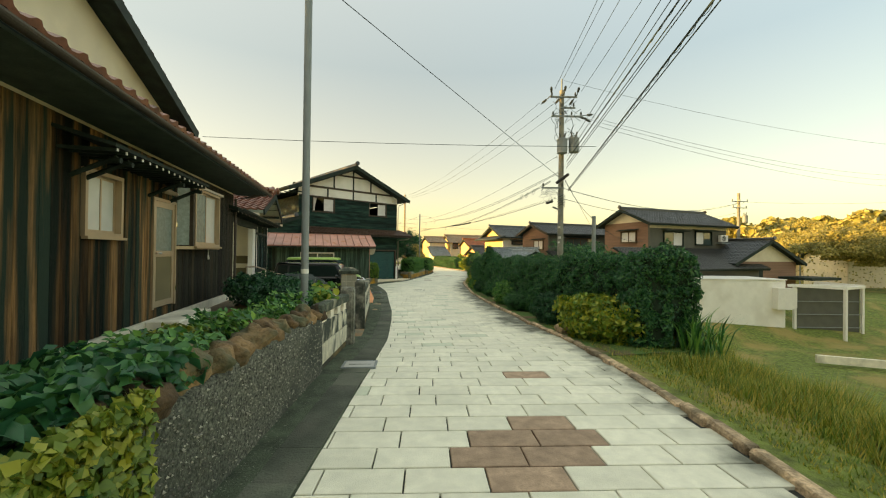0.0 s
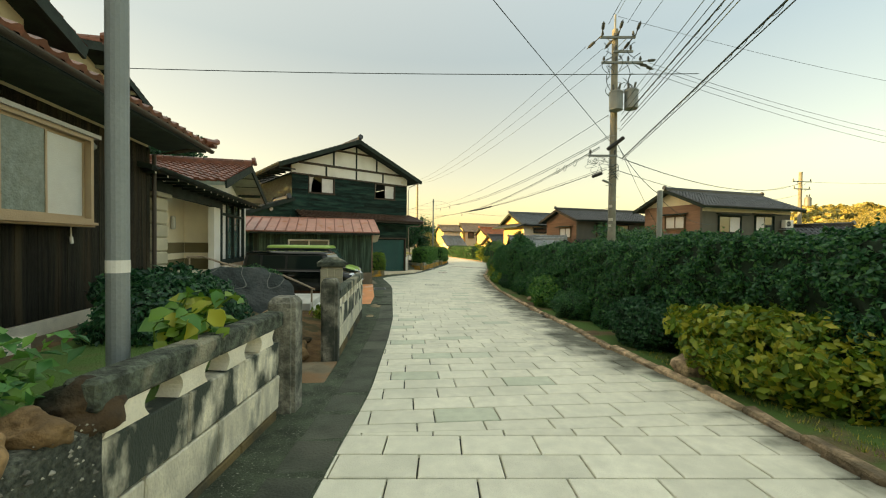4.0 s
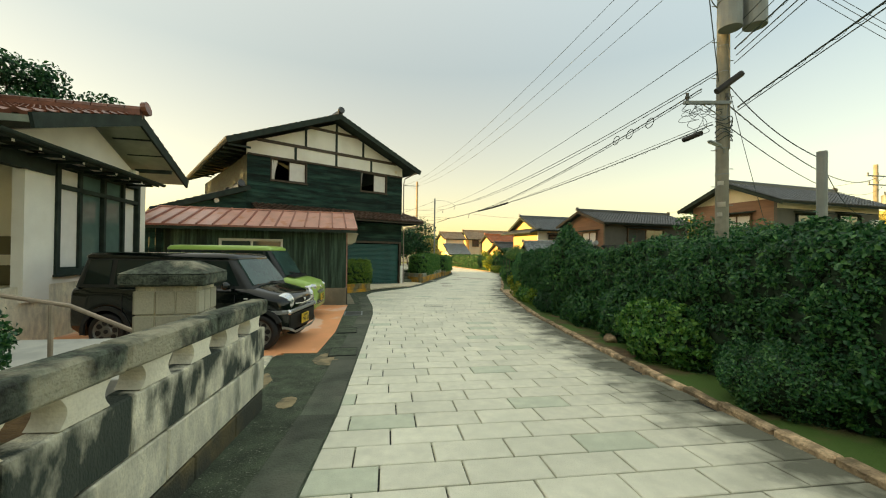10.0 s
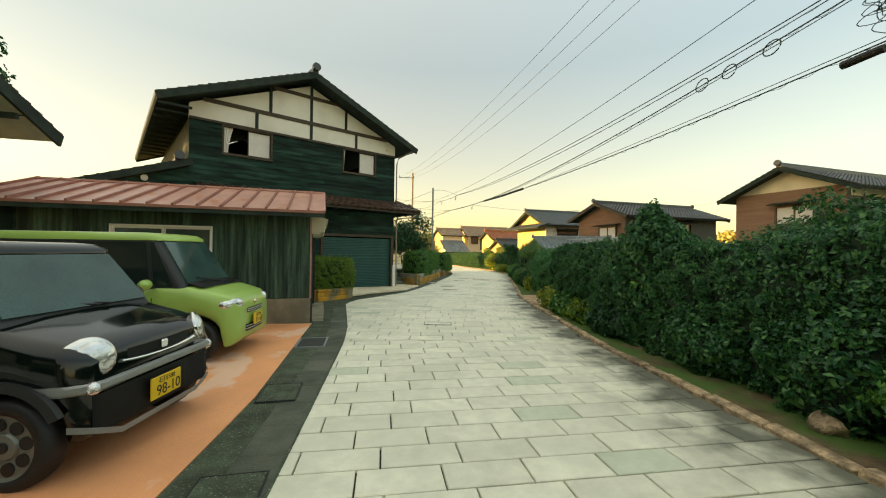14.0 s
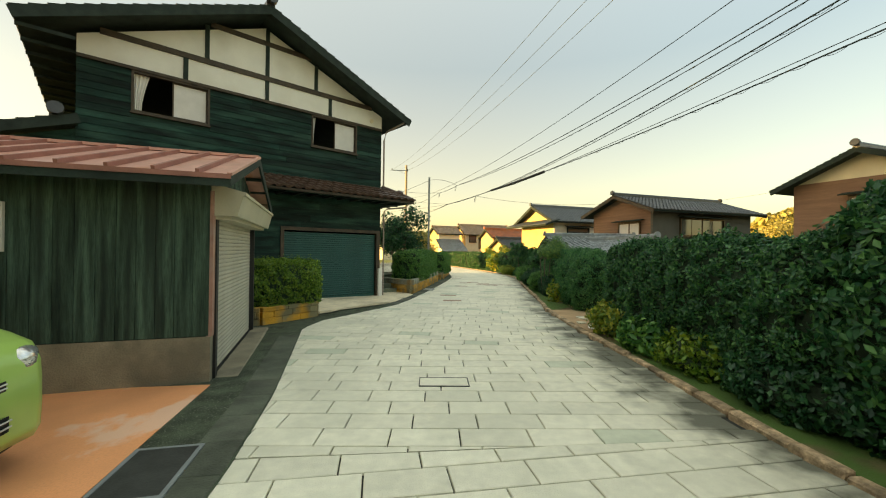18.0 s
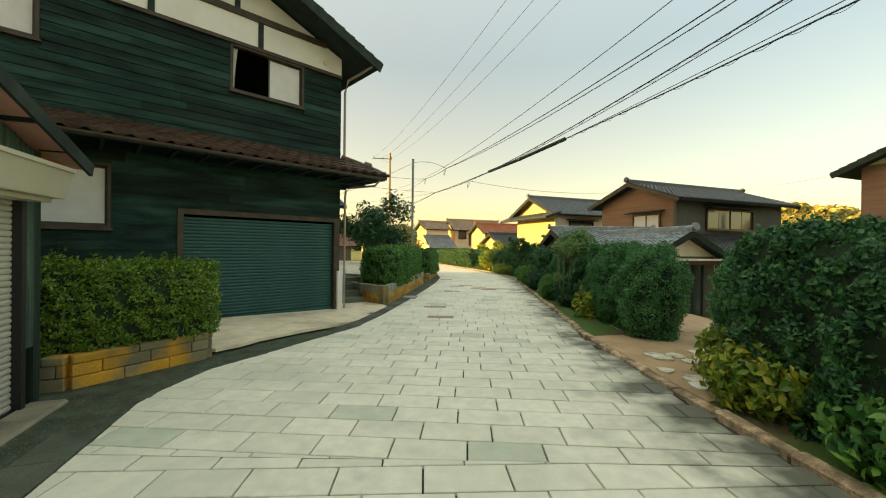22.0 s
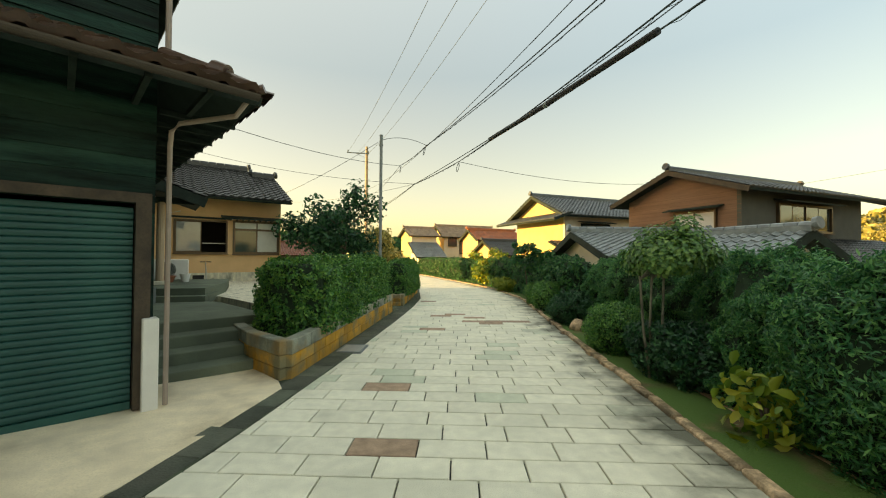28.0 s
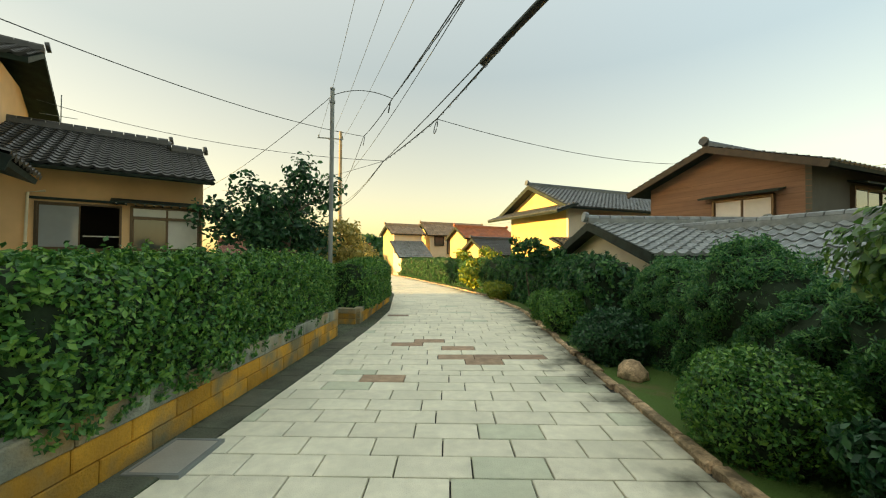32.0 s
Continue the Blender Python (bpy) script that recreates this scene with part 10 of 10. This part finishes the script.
def black_car():
    spec = dict(wheels=(-0.42, -2.80), top=((0, 0.78), (0.04, 0.83), (0.12, 0.87), (0.4, 0.935), (0.6, 0.985), (0.75, 1.0), (3.2, 1.0), (3.39, 0.96)),
                width=((0, 0.60), (0.04, 0.65), (0.12, 0.70), (0.3, 0.735), (0.6, 0.7375), (3.1, 0.7375), (3.39, 0.69)), low=((0, 0.33), (0.08, 0.25), (0.3, 0.21), (3.2, 0.21), (3.39, 0.3)), nose=0,
                cabin=(-3.37, -0.55, -3.27, -0.90, 1.0, 1.45, 1.53), glass=((-0.76, -1.98, -0.98, -1.98), (-2.05, -2.72, -2.05, -2.72), (-2.80, -3.2, -2.80, -3.15)), mirror=(-0.84, 1.03), mirror_mat=M_CARBLACK,
                doors=(-0.80, -2.02, -2.55), rim=M_RIM, flares=True, plate=(0.43, 0.045))
    c = car(BLACK_AT, "black boxy small car parked nose to the lane", spec, M_CARBLACK, M_CARBLACK, "98-10", "石川580")
    # bumper, skid plate, grille, all bent round the nose
    bend = lambda y: 0.022 - interp(((0, 0), (0.56, 0), (0.60, 0.012), (0.65, 0.045), (0.70, 0.125), (0.735, 0.30)), abs(y))
    bm = bmesh.new()
    loft(bm, [[(bend(y) + k, y, z0) for y in [i / 24 * 0.73 for i in range(-24, 25)]] for z0, k in ((0.575, 0.0), (0.59, 0.02), (0.625, 0.02), (0.64, 0.0))] , False)
    bmesh.ops.solidify(bm, geom=list(bm.faces), thickness=0.05)
    part("bumper_bar", bm, M_SILVER, c, "silver bumper bar", smooth=False)
    bm = bmesh.new()
    loft(bm, [[(bend(y) + 0.01, y, z0 + 0.10 * max(0, abs(y) - 0.40) / 0.25) for y in [i / 24 * 0.69 for i in range(-24, 25)]] for z0 in (0.235, 0.275)], False)
    bmesh.ops.solidify(bm, geom=list(bm.faces), thickness=0.05)
    part("skid_plate", bm, M_SILVER, c, "silver lower lip")
    bm = bmesh.new()
    loft(bm, [[(bend(y) - 0.008, y, z0) for y in [i / 12 * 0.60 for i in range(-12, 13)]] for z0 in (0.30, 0.555)], False)
    bmesh.ops.solidify(bm, geom=list(bm.faces), thickness=0.04)
    part("lower_grille", bm, M_PLASTIC, c)
    for i in range(9):
        y = 0.22 + i * 0.035
        part("grille_bar", boxes((-0.03, 0.022 - 0.42 * y ** 3.2, y, y + 0.008, 0.33, 0.53)), M_PLASTIC, c)
    bm = bmesh.new()
    loft(bm, [[(0.012 - 0.42 * abs(y) ** 3.2, y, z0) for y in [i / 12 * 0.40 for i in range(-12, 13)]] for z0 in (0.70, 0.785)], False)
    bmesh.ops.solidify(bm, geom=list(bm.faces), thickness=0.04)
    part("grille", bm, M_PLASTIC, c)
    part("grille_chrome", tubes(([(0.03 - 0.42 * abs(y) ** 3.2, y, 0.695 + 0.02 * (abs(y) / 0.38) ** 2) for y in [i / 12 * 0.39 for i in range(-12, 13)]], 0.012)), M_CHROME, c)
    bm = bmesh.new()
    box(bm, 0.02, 0.04, -0.035, 0.035, 0.72, 0.78, bevel=0.012)
    part("emblem", bm, M_CHROME, c)
    for s in (1, -1):
        # a chrome ring with a lobe towards the grille, and the clear lamp in it
        for nm, r, x, mt in (("headlight_ring", 0.146, -0.078, M_CHROME), ("headlight", 0.122, -0.052, M_LENS)):
            bm = bmesh.new()
            bmesh.ops.create_uvsphere(bm, u_segments=20, v_segments=10, radius=1)
            for v in bm.verts:
                lobe = 1.0 + (0.35 * max(0, v.co.y * s) ** 2 if nm == "headlight_ring" else 0)
                v.co = Vector((v.co.x * 0.052, v.co.y * r * lobe, v.co.z * r))
            ob = part(nm, bm, mt, c, smooth=True)
            ob.matrix_basis = pose(x, s * 0.54, 0.765, 0, -6, s * 34)
        bm = bmesh.new()
        bmesh.ops.create_uvsphere(bm, u_segments=14, v_segments=8, radius=0.045)
        ob = part("fog_lamp", bm, M_LENS, c, smooth=True)
        ob.location = (0.0, s * 0.60, 0.60)
        part("indicator", boxes((-0.66, -0.59, s * 0.737 - 0.006, s * 0.733 + 0.006, 0.81, 0.835), bevel=0.004), M_LENS, c)
        part("wiper", tubes((((-0.56, s * 0.05 + 0.15, 1.03), (-0.66, s * 0.05 - 0.32, 1.09)), 0.009)), M_BLACK, c)
    return c


def green_car():
    spec = dict(wheels=(-0.50, -2.99), top=((0, 0.74), (0.04, 0.80), (0.12, 0.86), (0.35, 0.93), (0.6, 0.99), (0.9, 1.0), (3.2, 1.0), (3.39, 0.95)),
                width=((0, 0.52), (0.04, 0.60), (0.12, 0.66), (0.3, 0.71), (0.6, 0.7375), (3.1, 0.7375), (3.39, 0.68)), low=((0, 0.28), (0.08, 0.20), (0.3, 0.17), (3.2, 0.17), (3.39, 0.3)), nose=0,
                cabin=(-3.37, -0.60, -3.25, -1.02, 0.98, 1.62, 1.71), glass=((-0.78, -1.0, -1.06, -1.10), (-1.06, -2.0, -1.16, -2.0), (-2.06, -2.85, -2.06, -2.85), (-2.92, -3.2, -2.92, -3.15)), mirror=(-0.98, 1.03), mirror_mat=M_CARGREEN,
                doors=(-1.0, -2.02, -2.9), rim=M_SILVER, flares=False, plate=(0.49, 0.05))
    c = car(GREEN_AT, "lime green tall small car parked nose to the lane", spec, M_CARGREEN, M_CARGREEN, "11-68", "石川583")
    curve = lambda y: 0.018 - 0.52 * abs(y) ** 3
    for z0, z1, hw in ((0.60, 0.665, 0.30), (0.34, 0.44, 0.34)):
        bm = bmesh.new()
        loft(bm, [[(curve(y), y, z) for y in [i / 10 * hw for i in range(-10, 11)]] for z in (z0, z1)], False)
        bmesh.ops.solidify(bm, geom=list(bm.faces), thickness=0.04)
        part("grille", bm, M_PLASTIC, c)
        for zz in (z0 + 0.33 * (z1 - z0), z0 + 0.72 * (z1 - z0)):
            part("grille_bar", tubes(([(curve(y) + 0.008, y, zz) for y in [i / 10 * hw * 0.98 for i in range(-10, 11)]], 0.006)), M_SILVER, c)
    bm = bmesh.new()
    bmesh.ops.create_uvsphere(bm, u_segments=16, v_segments=8, radius=1)
    for v in bm.verts:
        v.co = Vector((v.co.x * 0.02, v.co.y * 0.05, v.co.z * 0.035))
    ob = part("emblem", bm, M_CHROME, c, smooth=True)
    ob.location = (0.01, 0, 0.735)
    for s in (1, -1):
        bm = bmesh.new()
        bmesh.ops.create_uvsphere(bm, u_segments=20, v_segments=10, radius=1)
        for v in bm.verts:
            k = 1 - 0.25 * max(0, v.co.y * s)
            v.co = Vector((v.co.x * 0.08, math.copysign(abs(v.co.y) ** 0.7, v.co.y) * 0.17, math.copysign(abs(v.co.z) ** 0.7, v.co.z) * 0.085 * k))
        ob = part("headlight", bm, M_LENS, c, smooth=True)
        ob.matrix_basis = pose(-0.115, s * 0.535, 0.75, 0, 0, s * 36)
        part("wiper", tubes((((-0.50, s * 0.05 + 0.2, 1.01), (-0.66, s * 0.05 - 0.3, 1.10)), 0.009)), M_BLACK, c)
    bm = bmesh.new()
    loft(bm, [[(-0.40 - 0.12 * abs(y) ** 2, y, 0.985) for y in [i / 8 * 0.6 for i in range(-8, 9)]], [(-0.62 - 0.12 * abs(y) ** 2, y, 1.045) for y in [i / 8 * 0.6 for i in range(-8, 9)]]], False)
    bmesh.ops.solidify(bm, geom=list(bm.faces), thickness=0.02)
    part("cowl", bm, M_PLASTIC, c)
    part("sticker", boxes((-0.74, -0.735, -0.42, -0.32, 1.13, 1.18)), M_WHITE, c)
    return c


BLACK_AT = pose(-0.38, 16.11, gz(16) + 0.005, 0, 0, -7.9)
GREEN_AT = pose(-0.55, 18.92, gz(18.7) + 0.015, 0, 0, -3)
black_car()
green_car()

build_tiles()
